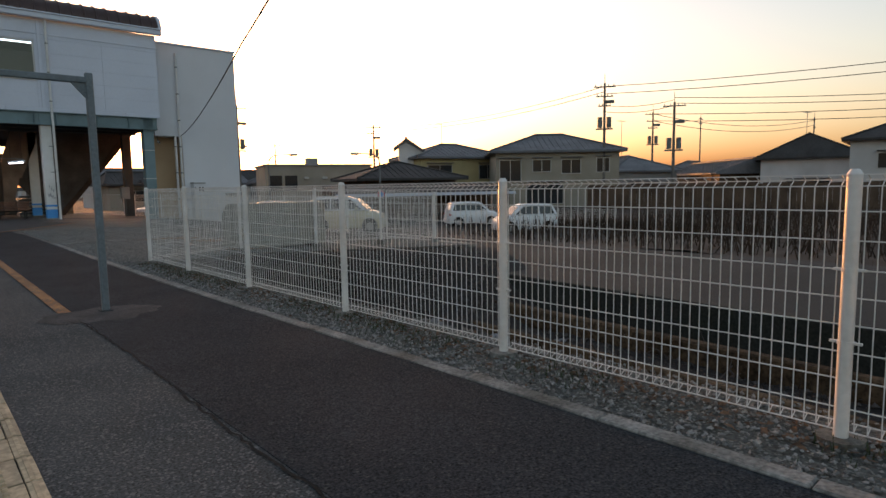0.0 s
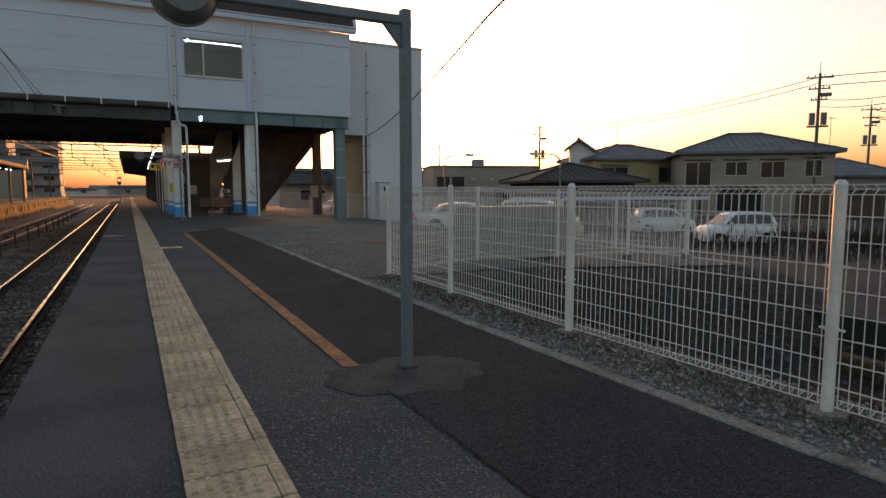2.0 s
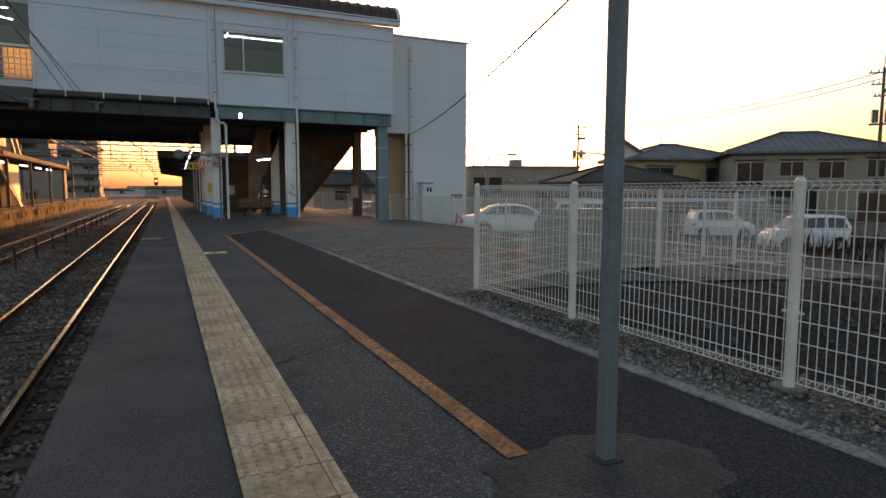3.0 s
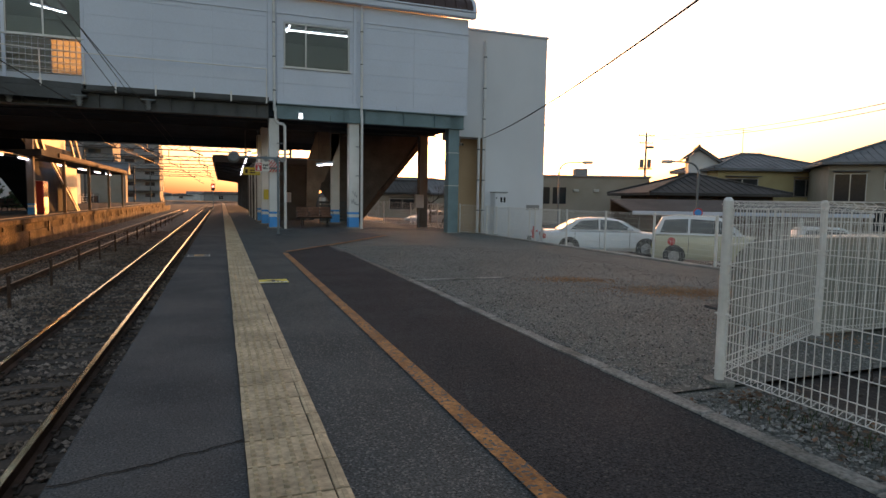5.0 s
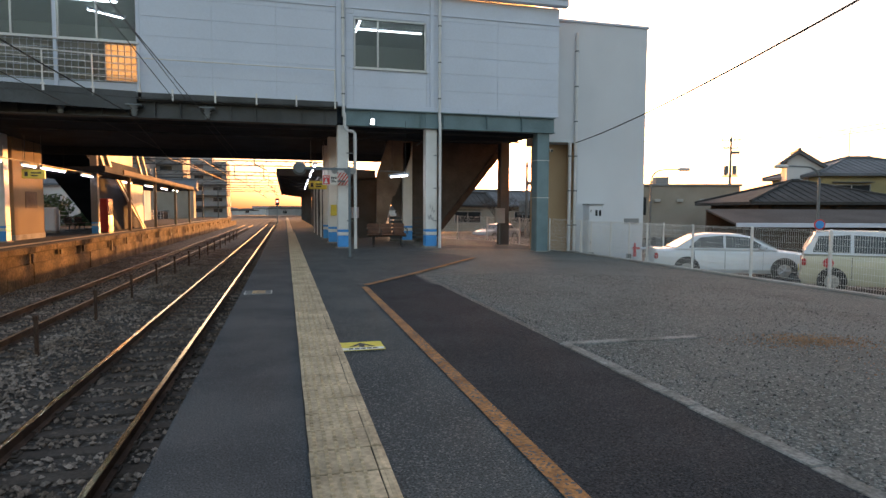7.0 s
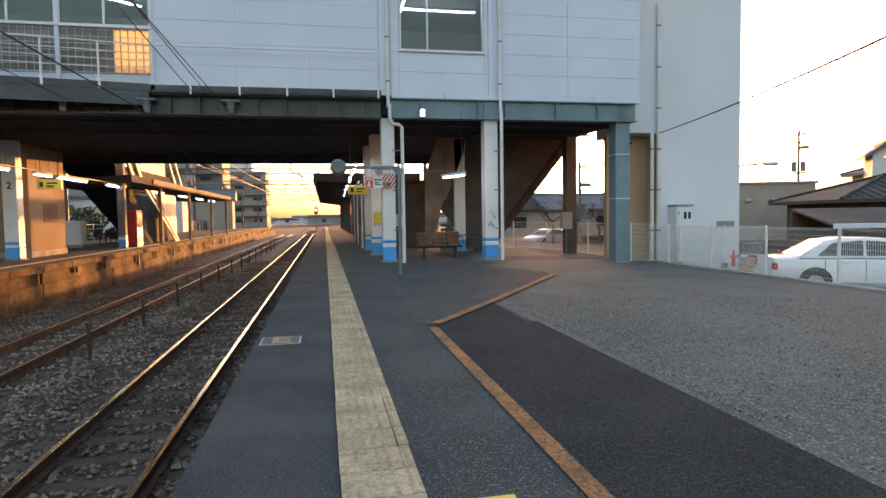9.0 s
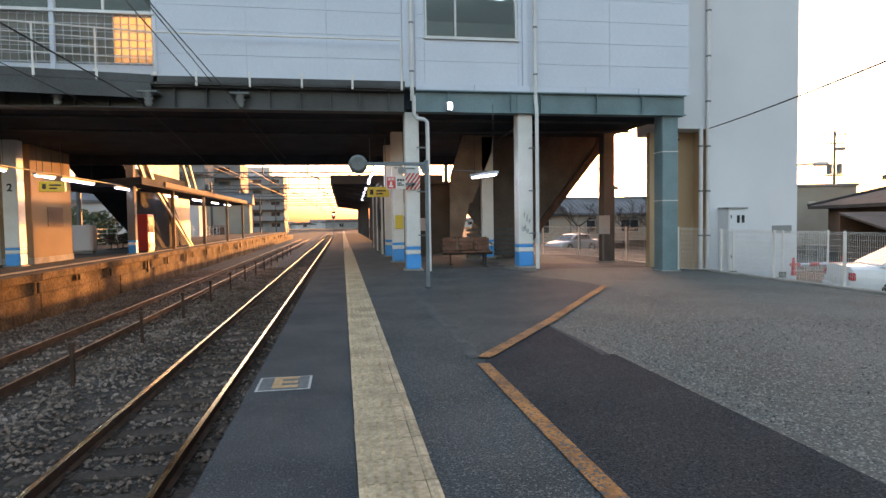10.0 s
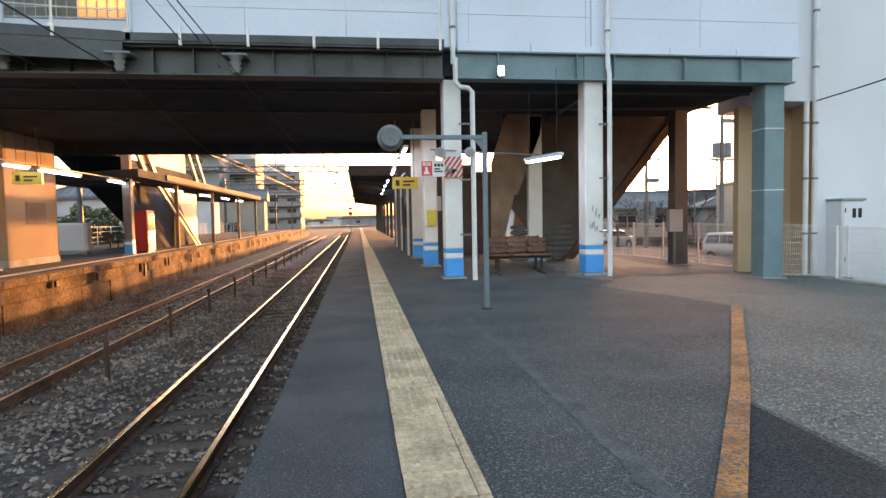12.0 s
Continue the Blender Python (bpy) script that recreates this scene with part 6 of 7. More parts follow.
SEDAN = dict(lower=[(0, 0.72), (0.06, 0.93), (0.9, 0.96), (3.3, 0.95), (4.2, 0.86), (4.62, 0.74), (4.7, 0.55)],
             cabin=[(0.62, 0.94, 0.97), (1.25, 0.94, 1.36), (1.7, 0.94, 1.43), (2.5, 0.94, 1.42), (2.85, 0.94, 1.34), (3.55, 0.93, 0.97)])
SEDAN_G = dict(side=[[(1.0, 0.99, 0.94), (1.35, 1.31, 0.94), (2.0, 1.37, 0.94), (2.0, 0.99, 0.94)], [(2.07, 0.99, 0.94), (2.07, 1.37, 0.94), (2.7, 1.32, 0.94), (3.25, 0.99, 0.94)]],
               front=(3.52, 0.99, 2.9, 1.34), rear=(0.66, 0.99, 1.2, 1.33), handles=(1.55, 2.5), gaps=(1.15, 2.03, 3.1))
BOXCAR = dict(lower=[(0, 0.8), (0.05, 1.0), (0.6, 1.02), (2.6, 1.02), (3.2, 0.96), (3.5, 0.8), (3.58, 0.55)],
              cabin=[(0.04, 1.0, 1.15), (0.28, 1.0, 1.58), (0.7, 1.0, 1.63), (2.0, 1.0, 1.62), (2.35, 1.0, 1.5), (2.85, 1.0, 1.03)])
BOXCAR_G = dict(side=[[(0.24, 1.06, 1.0), (0.38, 1.48, 1.0), (1.12, 1.52, 1.0), (1.12, 1.06, 1.0)], [(1.2, 1.06, 1.0), (1.2, 1.52, 1.0), (2.12, 1.48, 1.0), (2.6, 1.06, 1.0)]],
                front=(2.84, 1.05, 2.38, 1.48), rear=(0.06, 1.08, 0.26, 1.54), handles=(1.0, 2.0), gaps=(1.16, 2.35))
sedan = car((11.5, 28.2, LOT_Z), -25, "white four-door saloon parked behind the wire fence", "car", CAR_WHITE, 4.7, 1.78, glass_h=SEDAN_G, axles=(0.95, 3.7), wheel_r=0.31, name="saloon_car", **SEDAN)
van = car((13.66, 24.45, LOT_Z), -44, "cream boxy small car with roof rails parked behind the wire fence", "car", CAR_CREAM, 3.58, 1.6, glass_h=BOXCAR_G, axles=(0.72, 3.0), wheel_r=0.29, rails=True, name="small_car", top=CAR_WHITE, **BOXCAR)
sedan.scale = (1.0, 0.98, 0.97)
van.scale = (0.93, 0.95, 0.97)
m = Mesh(); m.tube([(0.62, -0.815, 0.78), (0.62, -0.806, 0.78)], 0.13, 16); part("round_sticker", m, SIGN_RED, van, "round red sticker")
car((27.4, 30.6, -1.55), -25, "white boxy minicar parked in the far car park", "car", CAR_WHITE, 3.4, 1.5, glass_h=BOXCAR_G, axles=(0.6, 2.9), wheel_r=0.28, name="small_car", **BOXCAR)
car((28.3, 22.4, -1.55), 155, "white boxy minicar parked in the far car park", "car", CAR_WHITE, 3.4, 1.5, glass_h=BOXCAR_G, axles=(0.6, 2.9), wheel_r=0.28, name="small_car", **BOXCAR)
car((20.2, 62.4, -1.3), -150, "silver car parked beyond the station building", "car", CAR_SILVER, 4.7, 1.75, glass_h=SEDAN_G, axles=(0.95, 3.7), wheel_r=0.31, name="saloon_car", **SEDAN)
car((18.9, 49.2, -1.4), -75, "silver small car parked beyond the station yard", "car", CAR_SILVER, 3.5, 1.6, glass_h=BOXCAR_G, axles=(0.7, 3.0), wheel_r=0.29, name="small_car", **BOXCAR)

# ---- houses ----
def house(at, turn, label, w, d, h, roof_h, wall, tile, wins=(), eave=0.6, hip=1.0, name="house", stories=2, extra=None):
    """w along local x, d along local y; hip: how far the ridge is shortened at each end, as a share of d / 2."""
    o = thing(name, label, "house", at, turn)
    m = Mesh(); m.box(-w / 2, w / 2, -d / 2, d / 2, 0, h); part("wall", m, wall, o)
    e, r = eave, hip * d / 2
    m = Mesh()
    X, Y = w / 2 + e, d / 2 + e
    zt = h + roof_h
    m.add([(-X, -Y, h - 0.1), (X, -Y, h - 0.1), (X, Y, h - 0.1), (-X, Y, h - 0.1), (-X, -Y, h + 0.1), (X, -Y, h + 0.1), (X, Y, h + 0.1), (-X, Y, h + 0.1), (-X + r + e * hip, 0, zt), (X - r - e * hip, 0, zt)],
          [(3, 2, 1, 0), (0, 1, 5, 4), (1, 2, 6, 5), (2, 3, 7, 6), (3, 0, 4, 7), (4, 5, 9, 8), (5, 6, 9), (6, 7, 8, 9), (7, 4, 8)])
    rf = part("roof", m, tile, o)
    n = int((2 * X) / 0.55)
    m = Mesh()
    for i in range(n + 1):
        x = -X + 0.1 + (2 * X - 0.2) * i / n
        k = 1.0
        if hip > 0:
            k = min(1.0, (X - abs(x)) / max(0.01, r + e * hip))
        for s in (-1, 1):
            m.tube([(x, s * Y, h + 0.12), (x, s * Y * (1 - k), h + 0.12 + (zt - h - 0.1) * k)], 0.03, 4, caps=False)
    if len(m.v):
        part("tile_rib", m, tile, rf)["kind"] = "stuff"
    m = Mesh()
    m.tube([(-X + r + e * hip, 0, zt + 0.05), (X - r - e * hip, 0, zt + 0.05)], 0.14, 6)
    if hip > 0:
        for sx in (-1, 1):
            for sy in (-1, 1):
                m.tube([(sx * (X - r - e * hip), 0, zt + 0.05), (sx * X, sy * Y, h + 0.14)], 0.1, 5)
    part("ridge", m, tile, rf)
    for face, a, b, z0, z1 in wins:
        wn_ = new("window"); wn_.parent = o
        if face == "s":
            M4 = pose(0, -d / 2, 0)
        elif face == "w":
            M4 = pose(-w / 2, 0, 0, 0, 0, -90)
        elif face == "n":
            M4 = pose(0, d / 2, 0, 0, 0, 180)
        else:
            M4 = pose(w / 2, 0, 0, 0, 0, 90)
        wn_.matrix_basis = M4
        f = Mesh()
        for q in ((a, b, z0 - 0.06, z0), (a, b, z1, z1 + 0.06), (a - 0.06, a, z0 - 0.06, z1 + 0.06), (b, b + 0.06, z0 - 0.06, z1 + 0.06), ((a + b) / 2 - 0.03, (a + b) / 2 + 0.03, z0, z1)):
            f.box(q[0], q[1], -0.08, 0.02, q[2], q[3])
        part("window_frame", f, ALU, wn_)
        for q0, q1 in ((a, (a + b) / 2 - 0.03), ((a + b) / 2 + 0.03, b)):
            g = Mesh(); g.box(q0, q1, -0.03, 0.01, z0, z1); part("pane", g, DARK_GLASS, wn_)
        g = Mesh(); g.box(a - 0.12, b + 0.12, -0.5, 0.0, z1 + 0.2, z1 + 0.26); part("hood", g, tile, wn_)
    return o

GZ = -1.1
house((50.6, 40.3, GZ), -41, "beige two-storey house with a grey hipped tile roof", 12.0, 9.0, 5.4, 1.9, WALL_BEIGE, TILE_GREY,
      (("s", -2.4, -0.7, 3.5, 4.6), ("s", 0.4, 2.2, 3.3, 4.6), ("s", 3.8, 5.0, 3.4, 4.7), ("s", -5.6, -3.6, 2.6, 4.6), ("s", -3.0, 0.5, 0.4, 2.3)), name="house")
house((46.2, 51.0, GZ), -18, "pale yellow two-storey house with a grey tile roof", 10.0, 8.0, 5.2, 1.6, WALL_YELLOW, TILE_GREY,
      (("s", -4.2, -1.5, 3.2, 4.4), ("s", 1.8, 3.8, 3.0, 4.4), ("w", -2.4, 0.4, 3.2, 4.4)), name="house")
house((35.2, 46.3, GZ), -18, "old low house with dark boards and a wide dark tile roof", 8.6, 8.0, 2.9, 1.6, TIMBER, TILE_DARK, (("s", -3.4, -0.6, 0.9, 2.4), ("s", 0.4, 3.6, 0.5, 2.4)), name="house", eave=0.9)
lean = thing("lean_to_roof", "low dark lean-to roof with a pale metal edge", "roof", (31.0, 38.6, GZ), -18)
m = Mesh(); m.prism([(-2.5, 1.6), (2.0, 2.4), (2.0, 2.5), (-2.5, 1.7)], 0, -7, 8); part("roof", m, TILE_DARK, lean)
m = Mesh(); m.box(-7.05, 8.05, -2.62, -2.5, 1.52, 1.75, 0.02); part("gutter", m, PANEL, lean)
for x in (-6.5, -3, 0.5, 4, 7.5):
    m = Mesh(); m.box(x - 0.06, x + 0.06, -2.4, -2.28, 0, 1.65); part("post", m, TIMBER, lean)
m = Mesh(); m.box(-7, 8, 1.8, 1.95, 0, 2.4); part("back_wall", m, TIMBER, lean)
store = thing("storehouse", "tall narrow white storehouse under an uneven tiled gable", "storehouse", (41.7, 51.9, GZ - 0.35), -37)
m = Mesh(); m.prism([(-1.5, 0), (1.9, 0), (1.9, 5.6), (-0.7, 7.35), (-1.5, 6.8)], 1, -1.6, 1.6); part("wall", m, WALL_WHITE, store)
m = Mesh(); m.prism([(-2.0, 6.45), (-0.7, 7.4), (2.5, 5.2), (2.5, 5.42), (-0.7, 7.65), (-2.05, 6.65)], 1, -2.0, 2.0); rf_ = part("roof", m, TILE_GREY, store)
for k in range(9):
    m = Mesh(); m.tube([(-0.7, -2.0 + 0.5 * k, 7.66), (2.5, -2.0 + 0.5 * k, 5.44)], 0.05, 5); part("tile_rib", m, TILE_GREY, rf_)
m = Mesh(); m.tube([(-0.7, -2.05, 7.7), (-0.7, 2.05, 7.7)], 0.13, 6); part("ridge", m, TILE_GREY, rf_)
low = thing("flat_building", "low pale grey flat-roofed building with small vents", "building", (35.4, 62.0, GZ), -18)
m = Mesh(); m.box(-6, 5.5, -4, 4, 0, 4.6); part("wall", m, WALL_BEIGE, low)
m = Mesh(); m.box(-6.15, 5.65, -4.15, 4.15, 4.6, 4.8, 0.03); part("parapet", m, WALL_GREY, low)
m = Mesh(); m.box(-1, 0.2, -1, 0.3, 4.8, 5.6, 0.03); part("roof_hut", m, WALL_GREY, low)
for i in range(4):
    m = Mesh(); m.box(-2.0 + 2.0 * i, -1.5 + 2.0 * i, -4.25, -4.0, 3.2, 3.45, 0.02); part("vent_hood", m, ALU, low)
for x in (-5.6, -4.0):
    m = Mesh(); m.box(x, x + 1.3, -4.06, -4.0, 2.0, 3.6, 0.01); part("window", m, DARK_GLASS, low)
house((78.8, 25.1, GZ), 20, "low house with a white gable and a dark tile roof", 15, 9, 4.6, 2.6, WALL_WHITE, TILE_DARK, (("w", -2, 2, 1, 2.2),), hip=0.35, name="house")
house((65.4, 12.8, GZ), 10, "white-walled house with a dark tile roof", 8, 8, 5.6, 2.0, WALL_WHITE, TILE_DARK, (("w", -2, 0.5, 3.2, 4.4),), name="house")
house((68.3, 42.8, GZ), 60, "low house with a grey tile roof behind the field", 12, 8, 3.6, 1.9, WALL_GREY, TILE_GREY, (("w", -2, 1, 1.0, 2.2),), name="house")
house((78.4, 34.8, GZ), 45, "long low shed with a grey roof", 18, 7, 3.2, 1.6, TIMBER, TILE_GREY, (), name="shed", hip=0.0)
house((72.0, 54.7, GZ), 30, "two-storey house with a dark tile roof behind the others", 11, 8, 4.4, 2.0, WALL_BEIGE, TILE_DARK, (("s", -3, 0, 3.0, 4.0),), name="house")
# board fence at the far edge of the field
bf = thing("board_fence", "weathered brown board fence at the edge of the field", "fence", (48.9, 24.7, GZ), -64)
for i in range(40):
    m = Mesh(); m.box(-8 + 0.6 * i, -7.42 + 0.6 * i, -0.03, 0.03, 0, 2.1 + random.uniform(-0.06, 0.06), 0.01); part("board", m, TIMBER, bf)
for z in (0.5, 1.7):
    m = Mesh(); m.box(-8, 16, 0.03, 0.1, z, z + 0.1); part("rail", m, TIMBER, bf)
# beyond the tower
# rows closed up and kept tall to block low sun from the yard
house((21.5, 79.0, GZ), 0, "low house with a dark tile roof beyond the station yard", 8.4, 6, 2.9, 1.5, WALL_BEIGE, TILE_DARK, (("s", -3, 0, 1, 2.2),), name="house", hip=0.3)
house((36.0, 72.0, GZ), -20, "grey-roofed house beyond the station yard", 7, 6, 2.9, 1.6, WALL_GREY, TILE_GREY, (("s", -2, 1, 1, 2.2),), name="house")
house((28.4, 79.0, GZ), 3, "long low house with a grey tile roof beyond the yard", 9.4, 6, 2.9, 1.7, WALL_BEIGE, TILE_GREY, (("s", -3, -1, 1, 2.2), ("s", 1, 3, 1, 2.2)), name="house", hip=0.0)
house((38.0, 80.0, GZ), -4, "low house with a plain dark roof beyond the yard", 10.5, 6, 2.9, 1.8, WALL_WHITE, TILE_DARK, (("s", -3, -1, 1, 2.2),), name="house", hip=0.0)
house((24.5, 92.0, GZ), 0, "white-walled house beyond the station yard", 12, 8, 3.3, 1.9, WALL_WHITE, TILE_GREY, (("s", -3, 0, 1, 2.2),), name="house", hip=0.3)
house((45.0, 78.0, GZ), -22, "low grey house beyond the station yard", 11, 8, 3.2, 1.6, WALL_GREY, TILE_DARK, (("s", -3, 0, 1, 2.2),), name="house", hip=0.5)
# added behind the first row to close a gap against the sun
house((38.5, 92.0, GZ), -14, "white house added in the second row to block low sun", 12, 8, 3.2, 1.6, WALL_WHITE, TILE_DARK, (("s", -3, 0, 1, 2.2),), name="house", hip=0.6)

# ---- street furniture ----
def utility_pole(x, y, h, base, label, arms=2, transformer=False, turn=0):
    p = thing("utility_pole", label, "utility pole", (x, y, base), turn, group="utility poles")
    m = Mesh(); m.tube([(0, 0, 0), (0, 0, h)], 0.17, 10, 0.1); part("shaft", m, POLE_CONC, p, smooth=True)
    for i in range(arms):
        z = h - 0.4 - 0.9 * i
        m = Mesh(); m.box(-1.0 + 0.2 * i, 1.0 - 0.2 * i, -0.05, 0.05, z, z + 0.1); a = part("crossarm", m, POLE_GREY, p)
        for u in (-0.85, -0.35, 0.35, 0.85):
            m = Mesh(); m.tube([(u * (1 - 0.2 * i), 0, z + 0.1), (u * (1 - 0.2 * i), 0, z + 0.3)], 0.06, 6, 0.03); part("insulator", m, PIPE_W, a)
    if transformer:
        for s in (-1, 1):
            m = Mesh(); m.tube([(s * 0.42, 0, h - 4.2), (s * 0.42, 0, h - 3.2)], 0.24, 10); part("transformer", m, POLE_GREY, p)
        m = Mesh(); m.box(-0.8, 0.8, -0.06, 0.06, h - 4.4, h - 4.25); part("platform_bar", m, POLE_GREY, p)
        m = Mesh(); m.box(0.1, 0.9, -0.15, 0.15, h - 1.9, h - 1.6, 0.04); part("switch_box", m, POLE_GREY, p)
    m = Mesh(); m.tube([(0, 0, h), (0, 0, h + 0.9)], 0.03, 5); part("tip", m, POLE_GREY, p)
    return p
P1, P2, P3, P4, P5 = (51.1, 34.0), (75.0, 42.3), (53.0, 27.9), (48.0, 68.0), (125.0, 38.4)
utility_pole(*P1, 11.8, GZ, "tall utility pole with crossarms and transformers", 3, True, -50)
utility_pole(*P2, 11.6, GZ, "utility pole with crossarms behind the houses", 3, True, -52)
utility_pole(*P3, 9.5, GZ, "slim utility pole at the edge of the field", 1, True, -55)
utility_pole(*P4, 10.6, GZ, "utility pole behind the low building", 2, True, -32)
utility_pole(*P5, 13.6, GZ, "far utility pole over the roofs", 2, True, 10)
utility_pole(24.2, 56.5, 10.2, GZ, "utility pole beyond the tower", 1, True, 0)
utility_pole(42.0, 85.0, 9.0, GZ, "utility pole far beyond the tower", 1, False, 0)
utility_pole(19.6, 58.0, 6.4, GZ, "utility pole beyond the station building", 1, True, 0)
utility_pole(119.7, 57.0, 15.0, GZ, "far utility pole over the roofs", 2, False, 0)
for k in range(2):
    cable(sag((P1[0], P1[1], 10.4 - 0.5 * k), (P4[0], P4[1], 9.0 - 0.4 * k), 0.9), 0.03)
    cable(sag((P1[0], P1[1], 10.4 - 0.7 * k), (60.0, -30.0, 11.5 - 0.7 * k), 1.3), 0.032)
    cable(sag((P2[0], P2[1], 10.2 - 0.9 * k), (P5[0], P5[1], 12.0 - 0.9 * k), 1.3), 0.042)
    cable(sag((P2[0], P2[1], 10.2 - 0.9 * k), (95.0, -30.0, 10.5 - 0.9 * k), 1.6), 0.042)
    cable(sag((P4[0], P4[1], 9.0 - 0.6 * k), (24.2, 56.5, 8.8 - 0.6 * k), 0.7), 0.03)
    cable(sag((P3[0], P3[1], 8.6 - 0.5 * k), (P1[0], P1[1], 8.6 - 0.6 * k), 0.3), 0.026)
    cable(sag((P3[0], P3[1], 8.8 - 0.5 * k), (75.0, -20.0, 9.4 - 0.5 * k), 1.2), 0.03)

def street_lamp(x, y, h, base, turn):
    s = thing("street_lamp", "grey street lamp with a curved arm", "street lamp", (x, y, base), turn, group="street lamps")
    m = Mesh(); m.tube([(0, 0, 0), (0, 0, h - 0.6)] + [(0.6 * (1 - math.cos(a)), 0, h - 0.6 + 0.6 * math.sin(a)) for a in (0.4, 0.8, 1.2, 1.57)] + [(1.5, 0, h + 0.05)], 0.06, 8, 0.04); part("pole", m, POLE_GREY, s, smooth=True)
    m = Mesh(); m.box(1.4, 2.0, -0.14, 0.14, h - 0.06, h + 0.12, 0.06); part("lantern", m, PIPE_W, s)
    return s
street_lamp(19.0, 39.5, 4.55, GZ, -20)
street_lamp(24.7, 34.4, 4.5, GZ, 155)
street_lamp(25.1, 61.3, 6.6, GZ, -20)
rs = thing("road_sign", "round blue and red road sign on the lamp post", "sign", (24.62, 34.25, 0.35), -110)
m = Mesh(); m.tube([(0.07, 0, 0.3), (0.085, 0, 0.3)], 0.26, 16); part("rim", m, SIGN_RED, rs)
m = Mesh(); m.tube([(0.086, 0, 0.3), (0.095, 0, 0.3)], 0.2, 16); part("face", m, BLUE, rs)
m = Mesh(); m.tube([(0.0, 0, 0.3), (0.07, 0, 0.3)], 0.03, 6); part("clamp", m, POLE_GREY, rs)
def antenna(x, y, z0, h):
    a = thing("roof_antenna", "thin television antenna on a roof", "antenna", (x, y, z0))
    m = Mesh(); m.tube([(0, 0, 0), (0, 0, h)], 0.03, 5); part("mast", m, POLE_GREY, a)
    m = Mesh(); m.tube([(-0.8, 0, h - 0.1), (0.8, 0, h - 0.1)], 0.015, 4)
    for i in range(7):
        m.tube([(-0.8 + 0.26 * i, -0.3, h - 0.1), (-0.8 + 0.26 * i, 0.3, h - 0.1)], 0.012, 4)
    part("aerial", m, ALU, a)
antenna(45.2, 51.0, 5.6, 2.4); antenna(78.5, 25, 5.8, 3.2); antenna(68.3, 42.8, 4.0, 5.0)
mesh_fence("white wire fence along the road beyond the station building", [(5.0, 40.0, -0.05), (6.7, 40.0, -0.1), (8.4, 39.9, -0.2), (9.8, 39.5, -0.25), (9.9, 37.6, -0.25), (10.0, 35.7, -0.25), (10.05, 33.6, -0.25)])
mesh_fence("white wire fence along the car park edge", [(31.2, 20 + 2.1 * i, -1.55) for i in range(14)])
pb = thing("notice_post", "brown stone gatepost behind the fence", "post", (7.0, 40.5, -0.3))
m = Mesh(); m.box(-0.35, 0.35, -0.25, 0.25, 0, 1.5, 0.03); part("block", m, CREAM_W, pb)
m = Mesh(); m.box(-0.38, 0.38, -0.28, 0.28, 1.5, 1.58, 0.02); part("cap", m, CONCRETE, pb)

# ---- trees and weeds ----
def bare_tree(x, y, z, h, seed):
    t = thing("bare_tree", "leafless winter tree with thin branches", "tree", (x, y, z), group="bare trees")
    r = random.Random(seed)
    m = Mesh(); m.tube([(0, 0, 0), (0.05, 0, h * 0.25), (0, 0.05, h * 0.45)], 0.12, 7, 0.07); part("trunk", m, BARK, t)
    m = Mesh()
    def grow(p, d, L, rad, k):
        q = p + d * L
        m.tube([p, q], rad, 4, rad * 0.6, caps=False)
        if k:
            for _ in range(3):
                grow(q, (d + Vector((r.uniform(-0.8, 0.8), r.uniform(-0.8, 0.8), r.uniform(-0.1, 0.6)))).normalized(), L * r.uniform(0.6, 0.8), rad * 0.6, k - 1)
    for i in range(5):
        grow(Vector((0, 0, h * (0.22 + 0.05 * i))), Vector((math.cos(i * 1.3), math.sin(i * 1.3), r.uniform(0.5, 1.2))).normalized(), h * 0.22, 0.05, 3)
    part("branch_work", m, BARK, t)["kind"] = "stuff"
bare_tree(16.6, 56.0, GZ, 4.4, 1); bare_tree(21.2, 58.0, GZ, 4.0, 2); bare_tree(24.2, 60.0, GZ, 4.6, 3); bare_tree(95, 20, GZ, 7, 4)

def shrub(x, y, z, r, h, seed):
    t = thing("evergreen_shrub", "dense dark green clipped evergreen shrub", "shrub", (x, y, z))
    rg = np.random.default_rng(seed)
    m = Mesh(); m.tube([(0, 0, 0), (0, 0, h * 0.5)], 0.12, 6); part("trunk", m, BARK, t)
    m = Mesh()
    for _ in range(2600):
        v = rg.normal(0, 1, 3); v /= np.linalg.norm(v)
        k = rg.uniform(0.6, 1.0) * (1 + 0.15 * math.sin(5 * v[0] + 3 * v[1] + 4 * v[2]))
        c = Vector((v[0] * r * k, v[1] * r * k, h * 0.55 + v[2] * h * 0.45 * k))
        a, b = Vector(rg.normal(0, 1, 3)).normalized() * 0.14, Vector(rg.normal(0, 1, 3)).normalized() * 0.1
        m.add([c - a, c + b, c + a, c - b], [(0, 1, 2, 3)])
    part("crown", m, LEAF, t)["kind"] = "stuff"
shrub(-17.5, 62.0, -1.0, 2.2, 3.6, 3)
shrub(-14.6, 64.0, -1.0, 1.3, 2.4, 5)

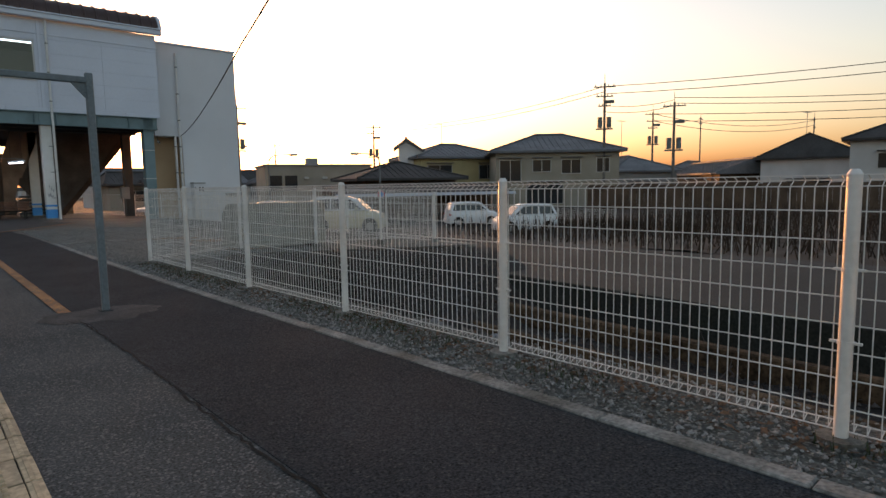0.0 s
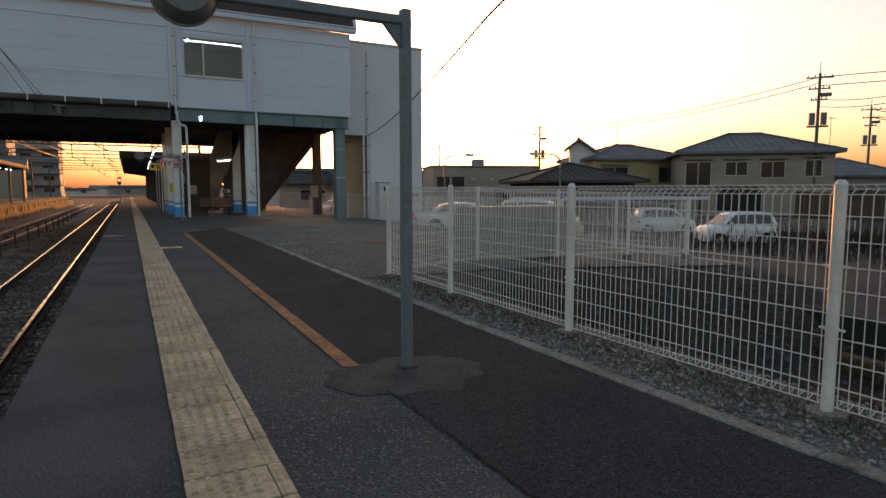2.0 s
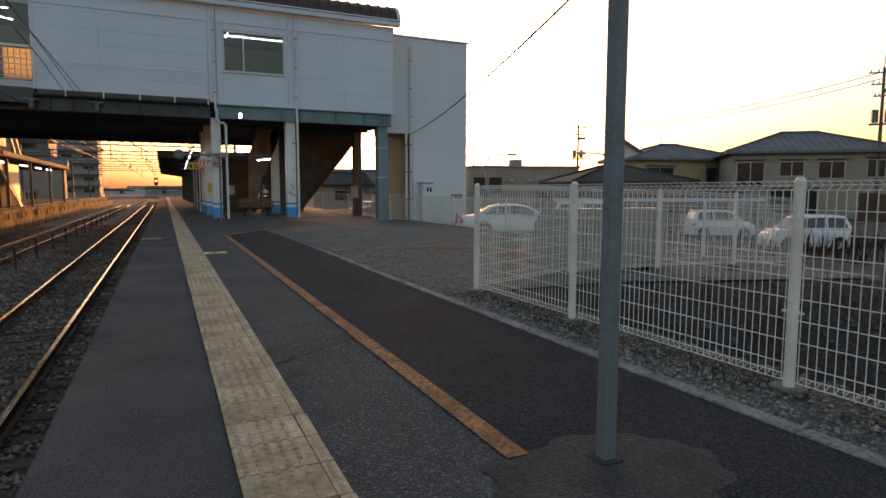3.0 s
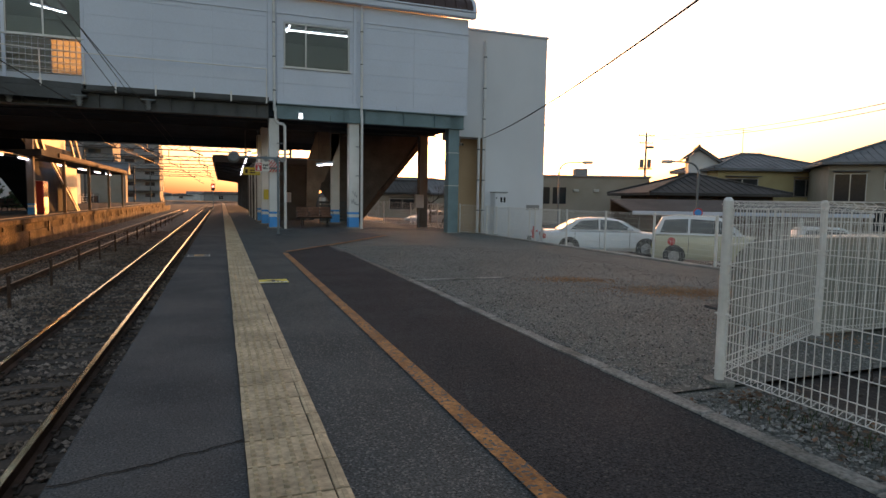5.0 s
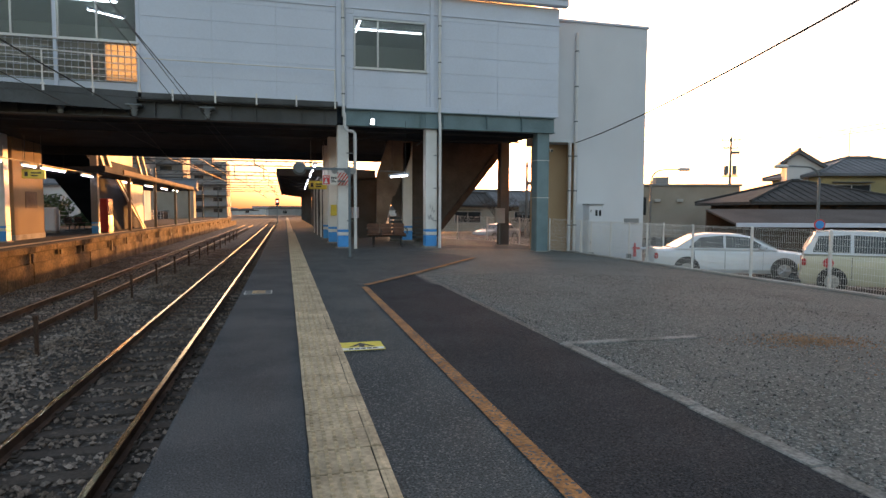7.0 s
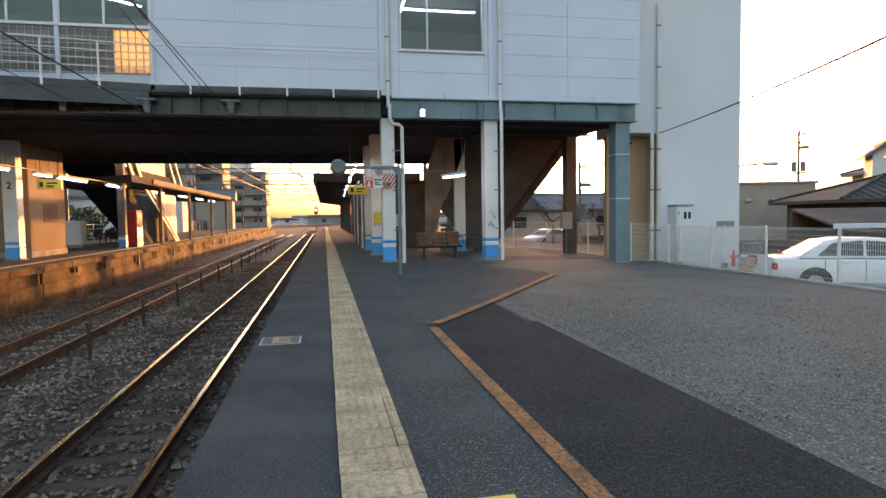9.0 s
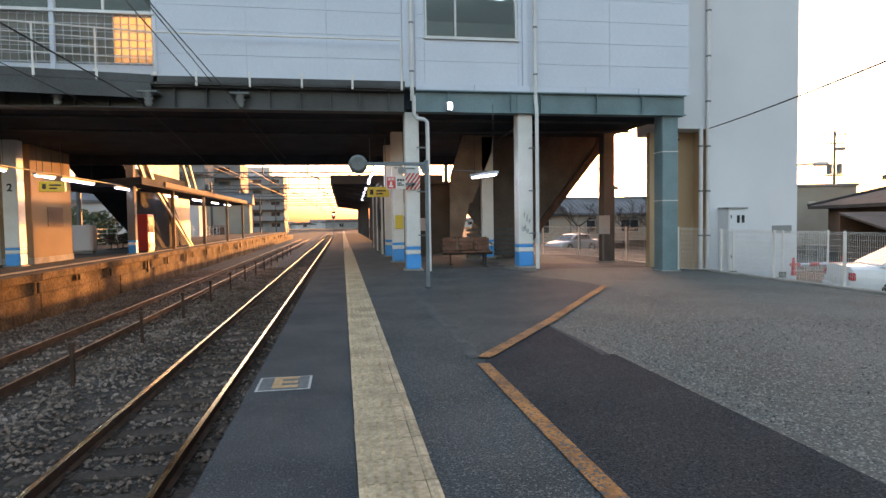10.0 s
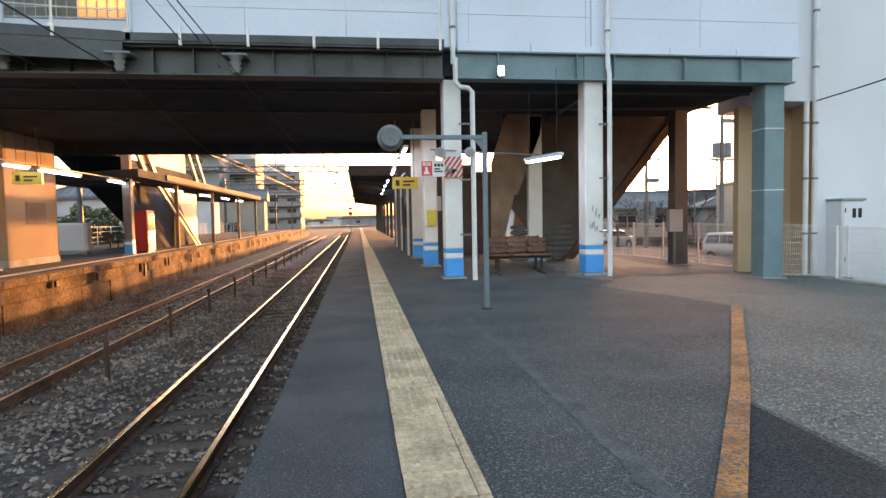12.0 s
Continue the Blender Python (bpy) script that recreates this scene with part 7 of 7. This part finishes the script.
rg = np.random.default_rng(9)
m = Mesh()
for _ in range(9000):
    u = rg.uniform()
    x, y = (rg.uniform(17.6, 44), rg.uniform(-10, 20)) if u > 0.25 else (rg.uniform(4.2, 10.2), rg.uniform(-3, 11))
    z = -1.05 if u > 0.25 else trench_z(x, y)
    h = rg.uniform(0.3, 1.1) if u > 0.25 else rg.uniform(0.08, 0.3)
    w = 0.03 if u > 0.25 else 0.008
    dx, dy = rg.normal(0, 0.25, 2) * h
    a = rg.uniform(0, 3.14)
    m.add([(x - w * math.cos(a), y - w * math.sin(a), z), (x + w * math.cos(a), y + w * math.sin(a), z), (x + dx, y + dy, z + h)], [(0, 1, 2)])
solid("dry_grass", m, WEED, "brown dry weeds and grass", "grass", kind="stuff")

# ---- distance ----
def apartment(x, y, turn, w, d, floors, label):
    a = thing("apartment_block", label, "apartment building", (x, y, -1.2), turn)
    m = Mesh(); m.box(-w / 2, w / 2, -d / 2, d / 2, 0, floors * 2.85 + 0.8); part("wall", m, WALL_GREY, a)
    n = int(w / 4.2)
    for f in range(floors):
        z = 0.6 + 2.85 * f
        for s, M4 in ((-1, pose(0, 0, 0)), ):
            m = Mesh(); m.box(-w / 2 - 0.1, w / 2 + 0.1, -d / 2 - 1.5, -d / 2, z - 0.15, z, 0.0); m.box(-w / 2 - 0.1, w / 2 + 0.1, -d / 2 - 1.5, -d / 2 - 1.38, z, z + 1.1); part("balcony", m, WALL_GREY, a)
        m = Mesh(); m.box(w / 2, w / 2 + 0.7, -d / 2, -d / 2 + 4, z - 0.15, z); m.box(w / 2 + 0.6, w / 2 + 0.7, -d / 2, -d / 2 + 4, z, z + 1.1); part("balcony", m, WALL_GREY, a)
        for i in range(n):
            u = -w / 2 + w * (i + 0.5) / n
            g = Mesh(); g.box(u - 1.1, u + 1.1, -d / 2 - 0.03, -d / 2 + 0.02, z + 0.05, z + 2.1); part("window", g, DARK_GLASS, a)
    m = Mesh(); m.box(-3, 3, -3, 3, floors * 2.85 + 0.8, floors * 2.85 + 3.2); part("roof_hut", m, WALL_WHITE, a)
    return a
apartment(-29.0, 139, 0, 8, 9, 6, "tall grey-white apartment block with balconies")
apartment(-23.4, 150, 0, 6.4, 10, 5, "tall grey-white apartment block with balconies")
apartment(-21.5, 184, 0, 13.5, 10, 5, "wide apartment block with stacked balconies")
def far_house(x, y, turn, w, d, h, r, wall, tile):
    return house((x, y, -1.3), turn, "small house in the distance beyond the station", w, d, h, r, wall, tile, (("s", -1.6, 0.2, 0.9, 2.2),), name="house", eave=0.4, hip=random.choice((0.0, 0.8)))
rh = random.Random(7)
far_house(-19, 88, 5, 7, 6, 5.0, 1.4, WALL_WHITE, TILE_GREY)
far_house(-22, 76, 5, 8, 6, 4.8, 1.4, WALL_WHITE, TILE_GREY)
far_house(-29, 66, 5, 9, 6, 5.6, 0.4, WALL_WHITE, TILE_GREY)
far_house(-40, 92, 8, 10, 8, 9.0, 0.4, WALL_YELLOW, TILE_GREY)
far_house(-16, 104, 5, 7, 6, 5.4, 1.4, WALL_BEIGE, TILE_GREY)
for i in range(26):
    far_house(-30 + 5.2 * i + rh.uniform(-4, 4), 270 + rh.uniform(0, 110), rh.uniform(-30, 30), rh.uniform(9, 16), rh.uniform(7, 10), rh.uniform(1.6, 3.2), rh.uniform(0.8, 1.5), rh.choice((WALL_WHITE, WALL_BEIGE, WALL_GREY)), rh.choice((TILE_GREY, TILE_DARK)))
for i in range(24):
    a = radians(28 + 3.0 * i)
    dd = rh.uniform(110, 170)
    far_house(dd * math.sin(a), dd * math.cos(a), rh.uniform(-40, 40), rh.uniform(8, 14), rh.uniform(7, 9), rh.uniform(3, 5.5), rh.uniform(1.4, 2.4), rh.choice((WALL_WHITE, WALL_BEIGE, WALL_GREY)), rh.choice((TILE_GREY, TILE_DARK)))
